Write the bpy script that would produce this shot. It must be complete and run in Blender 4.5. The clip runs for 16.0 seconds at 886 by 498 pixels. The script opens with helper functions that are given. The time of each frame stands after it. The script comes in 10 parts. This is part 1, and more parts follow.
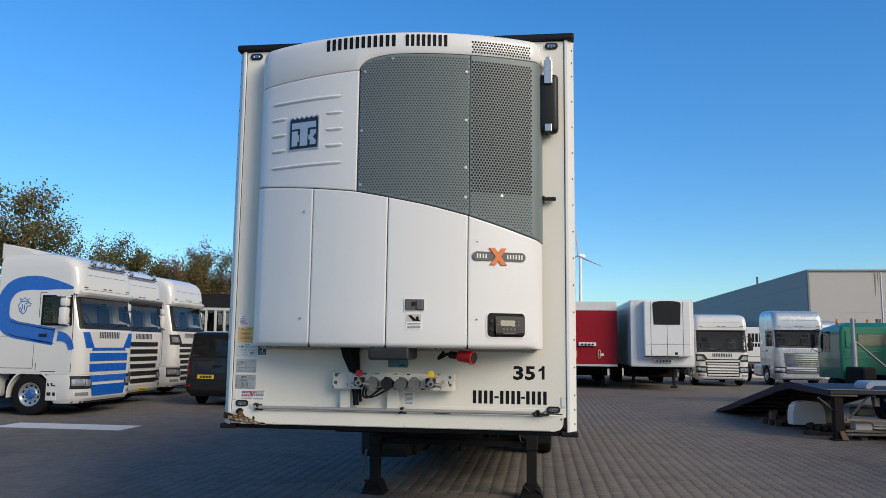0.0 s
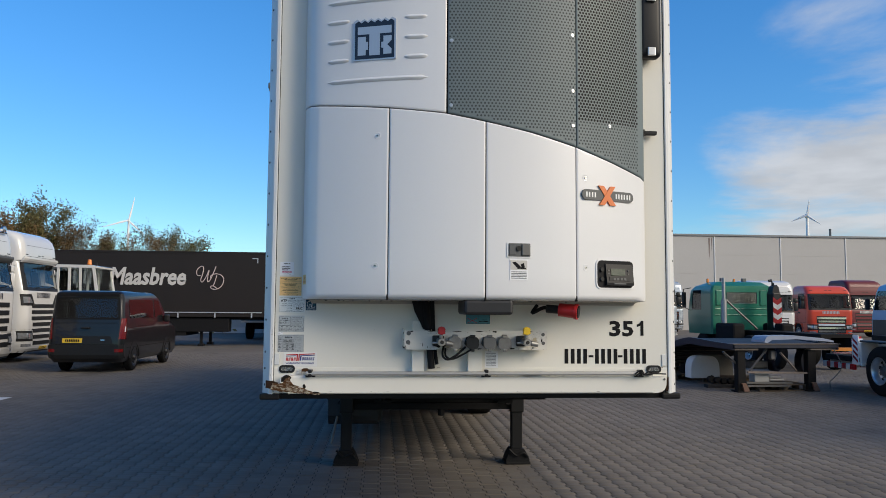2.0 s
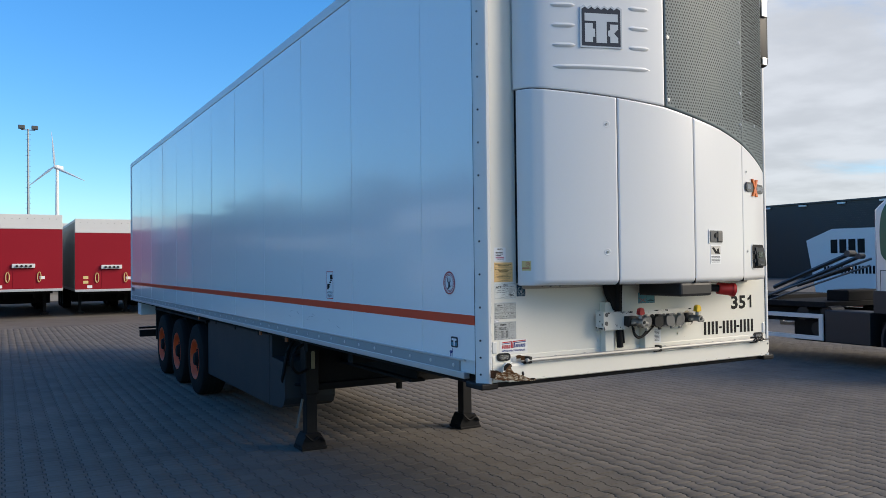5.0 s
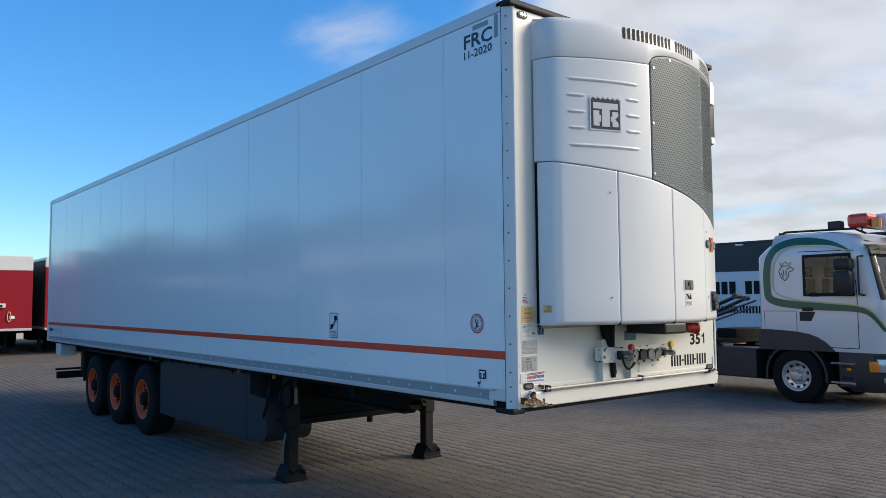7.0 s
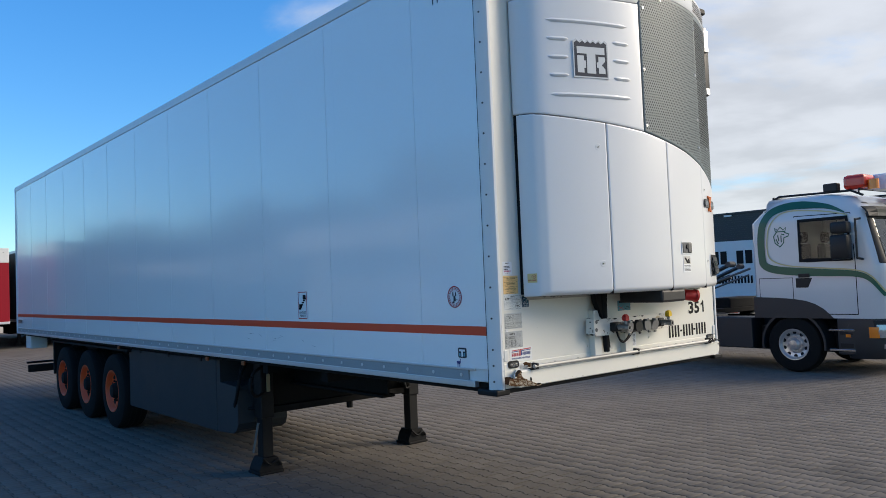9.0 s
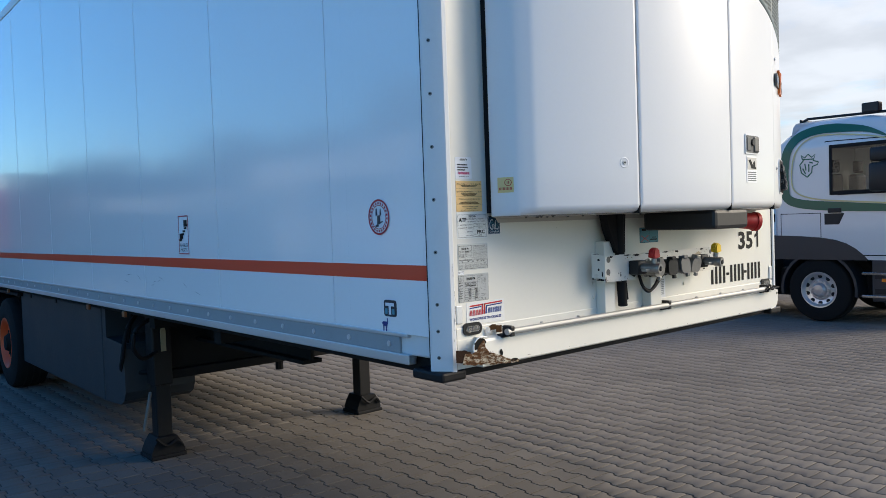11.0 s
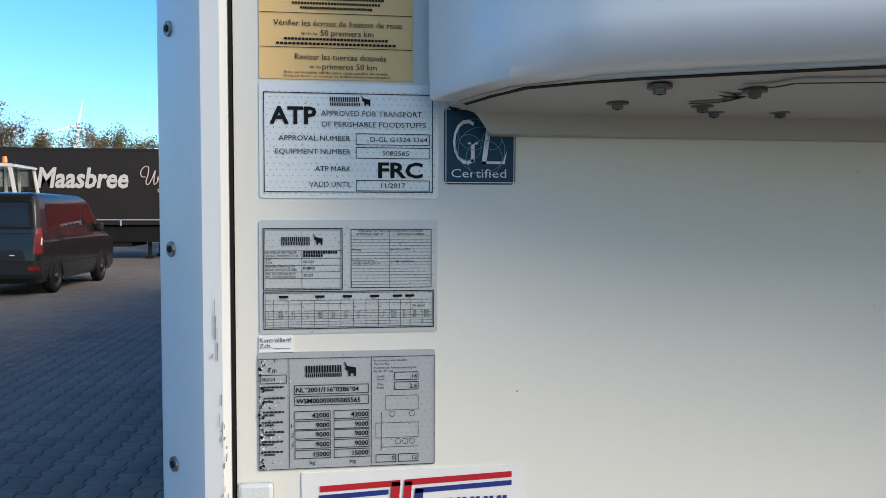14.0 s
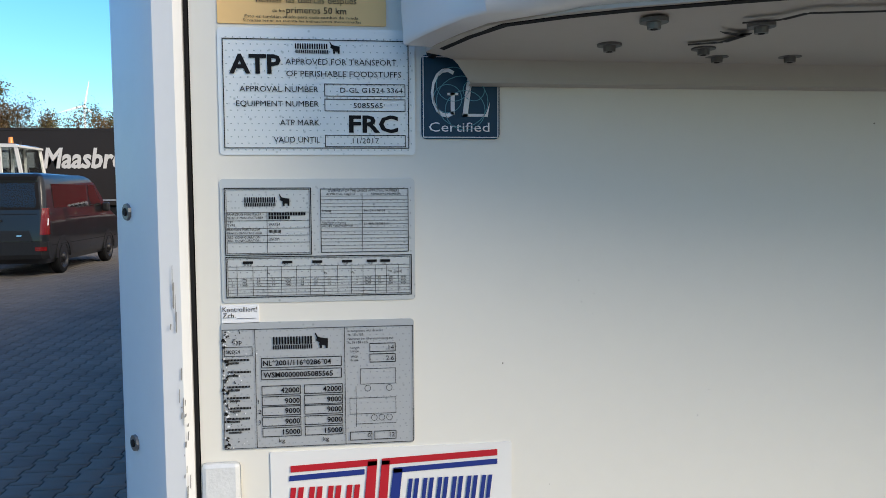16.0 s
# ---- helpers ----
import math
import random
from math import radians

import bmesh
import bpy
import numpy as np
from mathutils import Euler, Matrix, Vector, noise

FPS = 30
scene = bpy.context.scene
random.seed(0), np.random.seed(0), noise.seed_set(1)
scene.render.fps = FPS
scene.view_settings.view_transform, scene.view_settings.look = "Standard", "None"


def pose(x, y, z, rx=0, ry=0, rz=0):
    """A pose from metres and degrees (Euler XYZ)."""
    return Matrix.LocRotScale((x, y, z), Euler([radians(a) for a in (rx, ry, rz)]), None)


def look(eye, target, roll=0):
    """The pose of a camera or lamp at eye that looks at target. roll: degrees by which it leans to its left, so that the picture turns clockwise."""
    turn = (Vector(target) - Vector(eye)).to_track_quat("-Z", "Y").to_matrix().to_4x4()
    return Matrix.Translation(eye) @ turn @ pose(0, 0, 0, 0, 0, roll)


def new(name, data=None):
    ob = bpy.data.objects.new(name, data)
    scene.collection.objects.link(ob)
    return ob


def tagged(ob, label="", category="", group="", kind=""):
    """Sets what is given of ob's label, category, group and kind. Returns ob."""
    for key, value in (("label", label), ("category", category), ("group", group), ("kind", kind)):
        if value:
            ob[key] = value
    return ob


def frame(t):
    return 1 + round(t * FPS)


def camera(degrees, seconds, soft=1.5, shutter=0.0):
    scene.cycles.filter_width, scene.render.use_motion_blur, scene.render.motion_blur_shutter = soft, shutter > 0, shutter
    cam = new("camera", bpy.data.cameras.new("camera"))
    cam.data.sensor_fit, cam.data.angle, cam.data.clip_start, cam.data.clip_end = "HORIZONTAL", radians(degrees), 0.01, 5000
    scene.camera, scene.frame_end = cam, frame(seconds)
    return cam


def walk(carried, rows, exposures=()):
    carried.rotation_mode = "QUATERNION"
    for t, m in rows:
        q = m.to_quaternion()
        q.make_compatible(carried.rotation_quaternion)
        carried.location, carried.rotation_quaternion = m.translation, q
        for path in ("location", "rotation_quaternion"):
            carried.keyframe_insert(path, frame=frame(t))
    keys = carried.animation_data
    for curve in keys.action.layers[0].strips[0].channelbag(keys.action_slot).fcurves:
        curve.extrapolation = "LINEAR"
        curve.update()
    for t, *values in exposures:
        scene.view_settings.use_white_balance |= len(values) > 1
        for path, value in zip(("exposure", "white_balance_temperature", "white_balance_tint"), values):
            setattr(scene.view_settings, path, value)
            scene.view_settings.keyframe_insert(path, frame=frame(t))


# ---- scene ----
cam = camera(60.0, 16.0, soft=0.65)
PATH = [
    (0, (1.044, -5.569, 1.778), (0.795, -3.601, 2.028), 0.7),
    (0.5, (0.667, -5.498, 1.78), (0.526, -3.519, 2.033), 0.7),
    (1, (0.338, -5.334, 1.755), (0.29, -3.349, 1.995), 0.8),
    (1.5, (-0.081, -5.075, 1.743), (-0.034, -3.086, 1.949), 0.8),
    (2, (-0.587, -4.778, 1.715), (-0.427, -2.791, 1.868), 0.4),
    (2.5, (-1.088, -4.443, 1.709), (-0.797, -2.466, 1.806), -0.2),
    (3, (-1.689, -4.207, 1.714), (-1.243, -2.258, 1.762), -0.6),
    (3.2, (-1.898, -4.123, 1.759), (-1.385, -2.191, 1.792), -0.8),
    (5.3, (-4.04, -3.781, 1.897), (-2.979, -2.088, 1.954), -0.6),
    (5.5, (-4.229, -3.81, 1.884), (-3.13, -2.14, 1.955), -0.6),
    (6, (-4.592, -3.809, 1.902), (-3.417, -2.193, 2.0), -0.4),
    (6.5, (-4.878, -3.766, 1.928), (-3.649, -2.194, 2.05), -0.4),
    (7, (-5.057, -3.853, 1.94), (-3.795, -2.307, 2.076), -0.5),
    (7.5, (-5.115, -3.904, 1.944), (-3.845, -2.366, 2.082), -0.7),
    (8, (-5.036, -3.861, 1.946), (-3.766, -2.321, 2.074), -1.2),
    (8.5, (-4.823, -3.728, 1.921), (-3.549, -2.19, 2.033), -1.8),
    (9, (-4.611, -3.484, 1.877), (-3.327, -1.953, 1.963), -2.3),
    (9.5, (-4.303, -3.157, 1.865), (-2.999, -1.641, 1.911), -2.7),
    (10, (-3.884, -2.837, 1.837), (-2.566, -1.333, 1.837), -2.7),
    (10.2, (-3.734, -2.689, 1.81), (-2.41, -1.19, 1.789), -2.5),
    (12.3, (-1.966, -1.374, 1.711), (-0.918, 0.326, 1.596), -1.2),
    (12.5, (-1.783, -1.25, 1.702), (-0.828, 0.505, 1.615), -1.1),
    (13, (-1.507, -1.003, 1.671), (-0.766, 0.853, 1.59), -0.7),
    (13.5, (-1.292, -0.785, 1.67), (-0.781, 1.146, 1.579), -0.3),
    (14, (-1.136, -0.682, 1.667), (-0.875, 1.299, 1.577), 0.1),
    (14.5, (-1.119, -0.636, 1.654), (-0.998, 1.357, 1.546), 0.0),
    (15, (-1.118, -0.622, 1.647), (-1.056, 1.373, 1.525), -0.0),
    (15.5, (-1.114, -0.623, 1.644), (-1.011, 1.37, 1.511), -0.0),
    (16, (-1.105, -0.632, 1.65), (-0.864, 1.348, 1.504), -0.3),
]
walk(cam, [(t, look(eye, target, roll)) for t, eye, target, roll in PATH], [(0, -0.12), (2, -0.1), (3, 0.03), (5.5, 0.15), (7.5, 0.15), (10, 0.27), (12.5, 0.53), (14.5, 0.47), (16, 0.50)])


# ---------------------------------------------------------------- world and sun
SUN_AZ, SUN_EL = 128.0, 27.0


def build_world():
    w = bpy.data.worlds.new("sky")
    w.use_nodes = True
    scene.world = w
    nt = w.node_tree
    nt.nodes.clear()
    N, L = nt.nodes.new, nt.links.new
    sky = N("ShaderNodeTexSky")
    sky.sky_type = "NISHITA"
    sky.sun_disc = False
    sky.sun_elevation = radians(SUN_EL)
    sky.sun_rotation = radians(SUN_AZ)
    sky.air_density, sky.dust_density, sky.ozone_density = 1.0, 0.15, 1.6
    # soft broken cloud, thicker towards the sun
    geo = N("ShaderNodeNewGeometry")
    sep = N("ShaderNodeSeparateXYZ")
    co = N("ShaderNodeTexCoord")
    L(co.outputs["Generated"], sep.inputs[0])
    up = N("ShaderNodeMath")
    up.operation = "ADD"
    up.inputs[1].default_value = 0.12
    L(sep.outputs["Z"], up.inputs[0])
    px, py = N("ShaderNodeMath"), N("ShaderNodeMath")
    for m, o in ((px, "X"), (py, "Y")):
        m.operation = "DIVIDE"
        L(sep.outputs[o], m.inputs[0])
        L(up.outputs[0], m.inputs[1])
    plane = N("ShaderNodeCombineXYZ")
    L(px.outputs[0], plane.inputs[0])
    L(py.outputs[0], plane.inputs[1])
    n1 = N("ShaderNodeTexNoise")
    n1.inputs["Scale"].default_value = 0.75
    n1.inputs["Detail"].default_value = 9.0
    n1.inputs["Roughness"].default_value = 0.58
    n1.inputs["Distortion"].default_value = 0.35
    L(plane.outputs[0], n1.inputs["Vector"])
    # coverage grows from the clear side to the sunny side
    dot = N("ShaderNodeVectorMath")
    dot.operation = "DOT_PRODUCT"
    dot.inputs[1].default_value = (math.sin(radians(112.0)), math.cos(radians(112.0)), 0.0)
    L(co.outputs["Generated"], dot.inputs[0])
    cover = N("ShaderNodeMapRange")
    cover.inputs["From Min"].default_value = -0.02
    cover.inputs["From Max"].default_value = 0.50
    cover.inputs["To Min"].default_value = -0.16
    cover.inputs["To Max"].default_value = 0.25
    L(dot.outputs["Value"], cover.inputs["Value"])
    bank = N("ShaderNodeVectorMath")
    bank.operation = "DOT_PRODUCT"
    ba, be = radians(31), radians(13)
    bank.inputs[1].default_value = (math.sin(ba) * math.cos(be), math.cos(ba) * math.cos(be), math.sin(be))
    L(co.outputs["Generated"], bank.inputs[0])
    bankr = N("ShaderNodeMapRange")
    bankr.interpolation_type = "SMOOTHSTEP"
    bankr.inputs["From Min"].default_value, bankr.inputs["From Max"].default_value = math.cos(radians(11)), math.cos(radians(3))
    bankr.inputs["To Max"].default_value = 0.16
    L(bank.outputs["Value"], bankr.inputs["Value"])
    both = N("ShaderNodeMath")
    both.operation = "ADD"
    L(cover.outputs[0], both.inputs[0])
    L(bankr.outputs[0], both.inputs[1])
    s = N("ShaderNodeMath")
    s.operation = "ADD"
    L(n1.outputs["Fac"], s.inputs[0])
    L(both.outputs[0], s.inputs[1])
    ramp = N("ShaderNodeMapRange")
    ramp.interpolation_type = "SMOOTHSTEP"
    ramp.inputs["From Min"].default_value = 0.47
    ramp.inputs["From Max"].default_value = 0.70
    ramp.inputs["To Max"].default_value = 0.92
    L(s.outputs[0], ramp.inputs["Value"])
    low = N("ShaderNodeMapRange")
    low.inputs["From Min"].default_value = 0.0
    low.inputs["From Max"].default_value = 0.06
    L(sep.outputs["Z"], low.inputs["Value"])
    fac = N("ShaderNodeMath")
    fac.operation = "MULTIPLY"
    L(ramp.outputs[0], fac.inputs[0])
    L(low.outputs[0], fac.inputs[1])
    hsv = N("ShaderNodeHueSaturation")
    hsv.inputs["Saturation"].default_value = SKY_SAT
    hsv.inputs["Hue"].default_value = 0.503
    L(sky.outputs[0], hsv.inputs["Color"])
    tint = N("ShaderNodeMix")
    tint.data_type, tint.blend_type = "RGBA", "MULTIPLY"
    tint.inputs[0].default_value = 1.0
    # deeper at the horizon, lighter overhead than a clean model sky
    rise = N("ShaderNodeMapRange")
    rise.interpolation_type = "SMOOTHSTEP"
    rise.inputs["From Min"].default_value, rise.inputs["From Max"].default_value = 0.0, 0.45
    L(sep.outputs["Z"], rise.inputs["Value"])
    grade = N("ShaderNodeMix")
    grade.data_type = "RGBA"
    grade.inputs[6].default_value, grade.inputs[7].default_value = (0.62, 0.86, 1.06, 1.0), (0.86, 1.20, 1.37, 1.0)
    L(rise.outputs[0], grade.inputs[0])
    L(grade.outputs[2], tint.inputs[7])
    L(hsv.outputs[0], tint.inputs[6])
    mix = N("ShaderNodeMix")
    mix.data_type = "RGBA"
    mix.inputs[7].default_value = CLOUD
    shade = N("ShaderNodeTexNoise")
    shade.inputs["Scale"].default_value, shade.inputs["Detail"].default_value = 2.6, 8.0
    L(plane.outputs[0], shade.inputs["Vector"])
    body = N("ShaderNodeMix")
    body.data_type = "RGBA"
    body.inputs[6].default_value = tuple(0.80 * c for c in CLOUD[:3]) + (1.0,)
    body.inputs[7].default_value = tuple(0.98 * c for c in CLOUD[:3]) + (1.0,)
    lump = N("ShaderNodeMapRange")
    lump.interpolation_type = "SMOOTHSTEP"
    lump.inputs["From Min"].default_value, lump.inputs["From Max"].default_value = 0.32, 0.66
    L(shade.outputs["Fac"], lump.inputs["Value"])
    L(lump.outputs[0], body.inputs[0])
    L(body.outputs[2], mix.inputs[7])
    L(fac.outputs[0], mix.inputs[0])
    L(tint.outputs[2], mix.inputs[6])
    bg = N("ShaderNodeBackground")
    bg.inputs["Strength"].default_value = SKY_STRENGTH
    L(mix.outputs[2], bg.inputs["Color"])
    out = N("ShaderNodeOutputWorld")
    L(bg.outputs[0], out.inputs[0])


SKY_STRENGTH, SKY_SAT, CLOUD = 0.15, 1.35, (4.7, 4.8, 5.0, 1.0)
build_world()
sun = new("sun", bpy.data.lights.new("sun", "SUN"))
sun.data.energy, sun.data.angle, sun.data.color = 3.2, radians(32), (1.0, 0.87, 0.70)
_a, _e = radians(SUN_AZ), radians(SUN_EL)
sun.matrix_world = look((60 * math.sin(_a) * math.cos(_e), 60 * math.cos(_a) * math.cos(_e), 60 * math.sin(_e)), (0, 0, 0))


# ---------------------------------------------------------------- materials
MATS = {}


def mat(name, col, rough=0.5, metal=0.0, vary=0.08, scale=2.0, fine=70.0, bump=0.04, coat=0.0, dirt=0.0, wave=0.0, spec=0.5):
    """Paint, plastic, metal, rubber: two scales of variation in colour and gloss, fine relief."""
    if name in MATS:
        return MATS[name]
    m = MATS[name] = bpy.data.materials.new(name)
    m.use_nodes = True
    nt = m.node_tree
    N, L = nt.nodes.new, nt.links.new
    b = nt.nodes["Principled BSDF"]
    co = N("ShaderNodeTexCoord")
    big, small = N("ShaderNodeTexNoise"), N("ShaderNodeTexNoise")
    for n, s, d in ((big, scale, 5.0), (small, fine, 3.0)):
        n.inputs["Scale"].default_value, n.inputs["Detail"].default_value = s, d
        L(co.outputs["Object"], n.inputs["Vector"])
    add = N("ShaderNodeMath")
    add.operation = "MULTIPLY_ADD"
    add.inputs[1].default_value, add.inputs[2].default_value = 0.45, 0.0
    L(small.outputs["Fac"], add.inputs[0])
    add2 = N("ShaderNodeMath")
    add2.operation = "MULTIPLY_ADD"
    add2.inputs[1].default_value = 0.75
    L(big.outputs["Fac"], add2.inputs[0])
    L(add.outputs[0], add2.inputs[2])
    mix = N("ShaderNodeMix")
    mix.data_type = "RGBA"
    mix.inputs[6].default_value = (*[max(0.0, c * (1 - vary)) for c in col], 1)
    mix.inputs[7].default_value = (*[min(1.0, c * (1 + vary)) for c in col], 1)
    L(add2.outputs[0], mix.inputs[0])
    last = mix.outputs[2]
    if dirt:
        dn = N("ShaderNodeTexNoise")
        dn.inputs["Scale"].default_value, dn.inputs["Detail"].default_value, dn.inputs["Roughness"].default_value = 9.0, 9.0, 0.72
        L(co.outputs["Object"], dn.inputs["Vector"])
        r = N("ShaderNodeMapRange")
        r.inputs["From Min"].default_value, r.inputs["From Max"].default_value = 0.56, 0.78
        r.inputs["To Max"].default_value = dirt
        L(dn.outputs["Fac"], r.inputs["Value"])
        dm = N("ShaderNodeMix")
        dm.data_type = "RGBA"
        dm.inputs[7].default_value = (0.16, 0.13, 0.10, 1)
        L(r.outputs[0], dm.inputs[0])
        L(last, dm.inputs[6])
        last = dm.outputs[2]
    L(last, b.inputs["Base Color"])
    rr = N("ShaderNodeMapRange")
    rr.inputs["To Min"].default_value, rr.inputs["To Max"].default_value = max(0.02, rough * 0.8), min(1.0, rough * 1.25)
    L(add2.outputs[0], rr.inputs["Value"])
    L(rr.outputs[0], b.inputs["Roughness"])
    b.inputs["Metallic"].default_value = metal
    b.inputs["Coat Weight"].default_value = coat
    b.inputs["Coat Roughness"].default_value = 0.05
    b.inputs["Specular IOR Level"].default_value = spec
    bp = N("ShaderNodeBump")
    bp.inputs["Strength"].default_value, bp.inputs["Distance"].default_value = bump, 0.004
    L(small.outputs["Fac"], bp.inputs["Height"])
    if wave:
        wn = N("ShaderNodeTexNoise")
        wn.inputs["Scale"].default_value, wn.inputs["Detail"].default_value = 0.9, 1.0
        L(co.outputs["Object"], wn.inputs["Vector"])
        wb = N("ShaderNodeBump")
        wb.inputs["Strength"].default_value, wb.inputs["Distance"].default_value = 1.0, wave
        L(wn.outputs["Fac"], wb.inputs["Height"])
        L(wb.outputs[0], bp.inputs["Normal"])
    L(bp.outputs[0], b.inputs["Normal"])
    return m


def glass_mat(name, tint=(0.75, 0.8, 0.8)):
    if name in MATS:
        return MATS[name]
    m = MATS[name] = bpy.data.materials.new(name)
    m.use_nodes = True
    b = m.node_tree.nodes["Principled BSDF"]
    b.inputs["Base Color"].default_value = (*tint, 1)
    b.inputs["Roughness"].default_value = 0.03
    b.inputs["Transmission Weight"].default_value = 1.0
    b.inputs["IOR"].default_value = 1.45
    return m


M_SIDE = mat("white_gloss_panel", (0.88, 0.872, 0.862), 0.15, vary=0.03, scale=0.8, fine=40, bump=0.006, coat=0.32, wave=0.0022, spec=0.42)
M_FRONT = mat("cream_white_panel", (0.74, 0.72, 0.65), 0.33, vary=0.04, scale=1.2, fine=55, bump=0.02, dirt=0.02)
M_UNIT = mat("white_moulded_plastic", (0.72, 0.725, 0.73), 0.3, vary=0.03, scale=1.5, fine=90, bump=0.015, coat=0.15)
M_ALU = mat("matt_aluminium", (0.62, 0.63, 0.64), 0.42, metal=0.75, vary=0.08, scale=2, fine=120, bump=0.03)
M_ALUW = mat("white_coated_aluminium", (0.70, 0.71, 0.71), 0.35, vary=0.05, scale=3, fine=80, bump=0.02, dirt=0.06)
M_GREYRAIL = mat("grey_rail_insert", (0.30, 0.32, 0.33), 0.5, vary=0.1, scale=3, dirt=0.2)
M_SEAL = mat("black_rubber_seal", (0.008, 0.008, 0.009), 0.65, vary=0.2, spec=0.2)
M_BLACK = mat("black_painted_steel", (0.009, 0.009, 0.010), 0.5, vary=0.25, scale=4, dirt=0.06, spec=0.22)
M_CHASSIS = mat("dusty_black_chassis", (0.009, 0.009, 0.0095), 0.7, vary=0.3, scale=5, dirt=0.07, spec=0.15)
M_SKIRT = mat("dark_grey_skirt_panel", (0.032, 0.036, 0.040), 0.5, vary=0.12, scale=2, dirt=0.05, spec=0.25)
M_ORANGE = mat("orange_red_stripe", (0.74, 0.060, 0.018), 0.3, vary=0.06)
M_RIM = mat("orange_painted_rim", (0.74, 0.095, 0.022), 0.4, vary=0.12, scale=8, dirt=0.15)
M_TYRE = mat("tyre_rubber", (0.010, 0.010, 0.0105), 0.8, vary=0.25, scale=8, fine=120, bump=0.15, spec=0.15)
M_GRILLE = mat("grey_grille_plastic", (0.135, 0.172, 0.182), 0.45, vary=0.06, scale=2, bump=0.05)
M_HOLE = mat("dark_hole", (0.008, 0.008, 0.009), 0.9, vary=0.1)
M_HOLE2 = mat("backed_hole", (0.040, 0.050, 0.055), 0.7, vary=0.1)
M_NAVY = mat("navy_print", (0.012, 0.018, 0.035), 0.35, vary=0.05)
M_SILVER = mat("silver_foil_print", (0.50, 0.52, 0.54), 0.3, metal=0.5, vary=0.05)
M_PRINT = mat("black_print", (0.008, 0.008, 0.009), 0.5, vary=0.05, spec=0.15)
M_PRINTG = mat("grey_print", (0.12, 0.13, 0.14), 0.55, vary=0.1)
M_STEEL = mat("bright_steel", (0.55, 0.55, 0.54), 0.28, metal=0.95, vary=0.1, scale=20)
M_CAST = mat("cast_grey_metal", (0.13, 0.13, 0.128), 0.5, metal=0.6, vary=0.2, scale=20, dirt=0.4)
M_RED = mat("red_plastic", (0.50, 0.02, 0.02), 0.4, vary=0.1)
M_YELLOW = mat("yellow_plastic", (0.72, 0.48, 0.02), 0.4, vary=0.1)
M_DKPLASTIC = mat("dark_plastic", (0.014, 0.0145, 0.0155), 0.42, vary=0.15, spec=0.3)
M_GREYPL = mat("grey_plastic_box", (0.085, 0.09, 0.092), 0.5, vary=0.12)
M_CHIP = mat("chipped_white_paint", (0.70, 0.68, 0.62), 0.45, vary=0.06, scale=6, dirt=0.65)
M_LENS = glass_mat("clear_lens", (0.9, 0.9, 0.9))
M_LCD = mat("lcd_screen", (0.045, 0.060, 0.038), 0.15, vary=0.05)
M_STK_ORANGE = mat("orange_paper_label", (0.86, 0.56, 0.23), 0.55, vary=0.04, scale=15)
M_STK_WHITE = mat("white_paper_label", (0.80, 0.81, 0.82), 0.5, vary=0.03, scale=15)
M_STK_TEAL = mat("dark_teal_label", (0.010, 0.050, 0.090), 0.4, vary=0.15, scale=60, spec=0.25)
M_STK_BLUE = mat("light_blue_label", (0.08, 0.28, 0.36), 0.5, vary=0.1)
M_STK_YEL = mat("pale_yellow_label", (0.70, 0.57, 0.25), 0.5, vary=0.05)
M_LRED = mat("logo_red", (0.45, 0.01, 0.02), 0.4, vary=0.03)
M_LBLUE = mat("logo_blue", (0.012, 0.03, 0.20), 0.4, vary=0.03)
M_MAGENTA = mat("magenta_print", (0.55, 0.02, 0.12), 0.4, vary=0.03)
M_REFL = mat("clear_reflector", (0.66, 0.67, 0.66), 0.2, vary=0.12, scale=90, fine=400, bump=0.12, coat=0.5)
M_AMBER = mat("amber_lens", (0.75, 0.22, 0.02), 0.2, vary=0.05, coat=0.4)
M_REDLENS = mat("red_lens", (0.16, 0.006, 0.006), 0.2, vary=0.05, coat=0.4)
M_GLASS = glass_mat("vehicle_glass", (0.55, 0.6, 0.6))
# near-black fittings; also sheets that stand in for the shade behind panes
M_INNER = mat("dark_interior_and_shade", (0.012, 0.012, 0.013), 0.9, vary=0.95, scale=3.5, spec=0.1)
M_CHROME = mat("chrome", (0.62, 0.63, 0.64), 0.12, metal=1.0, vary=0.05)
M_WHITEP = mat("white_cab_paint", (0.63, 0.63, 0.62), 0.2, vary=0.03, bump=0.01, coat=0.6)
M_HEAD = mat("headlamp_cluster", (0.42, 0.44, 0.46), 0.1, metal=0.6, vary=0.6, scale=14, coat=0.8)


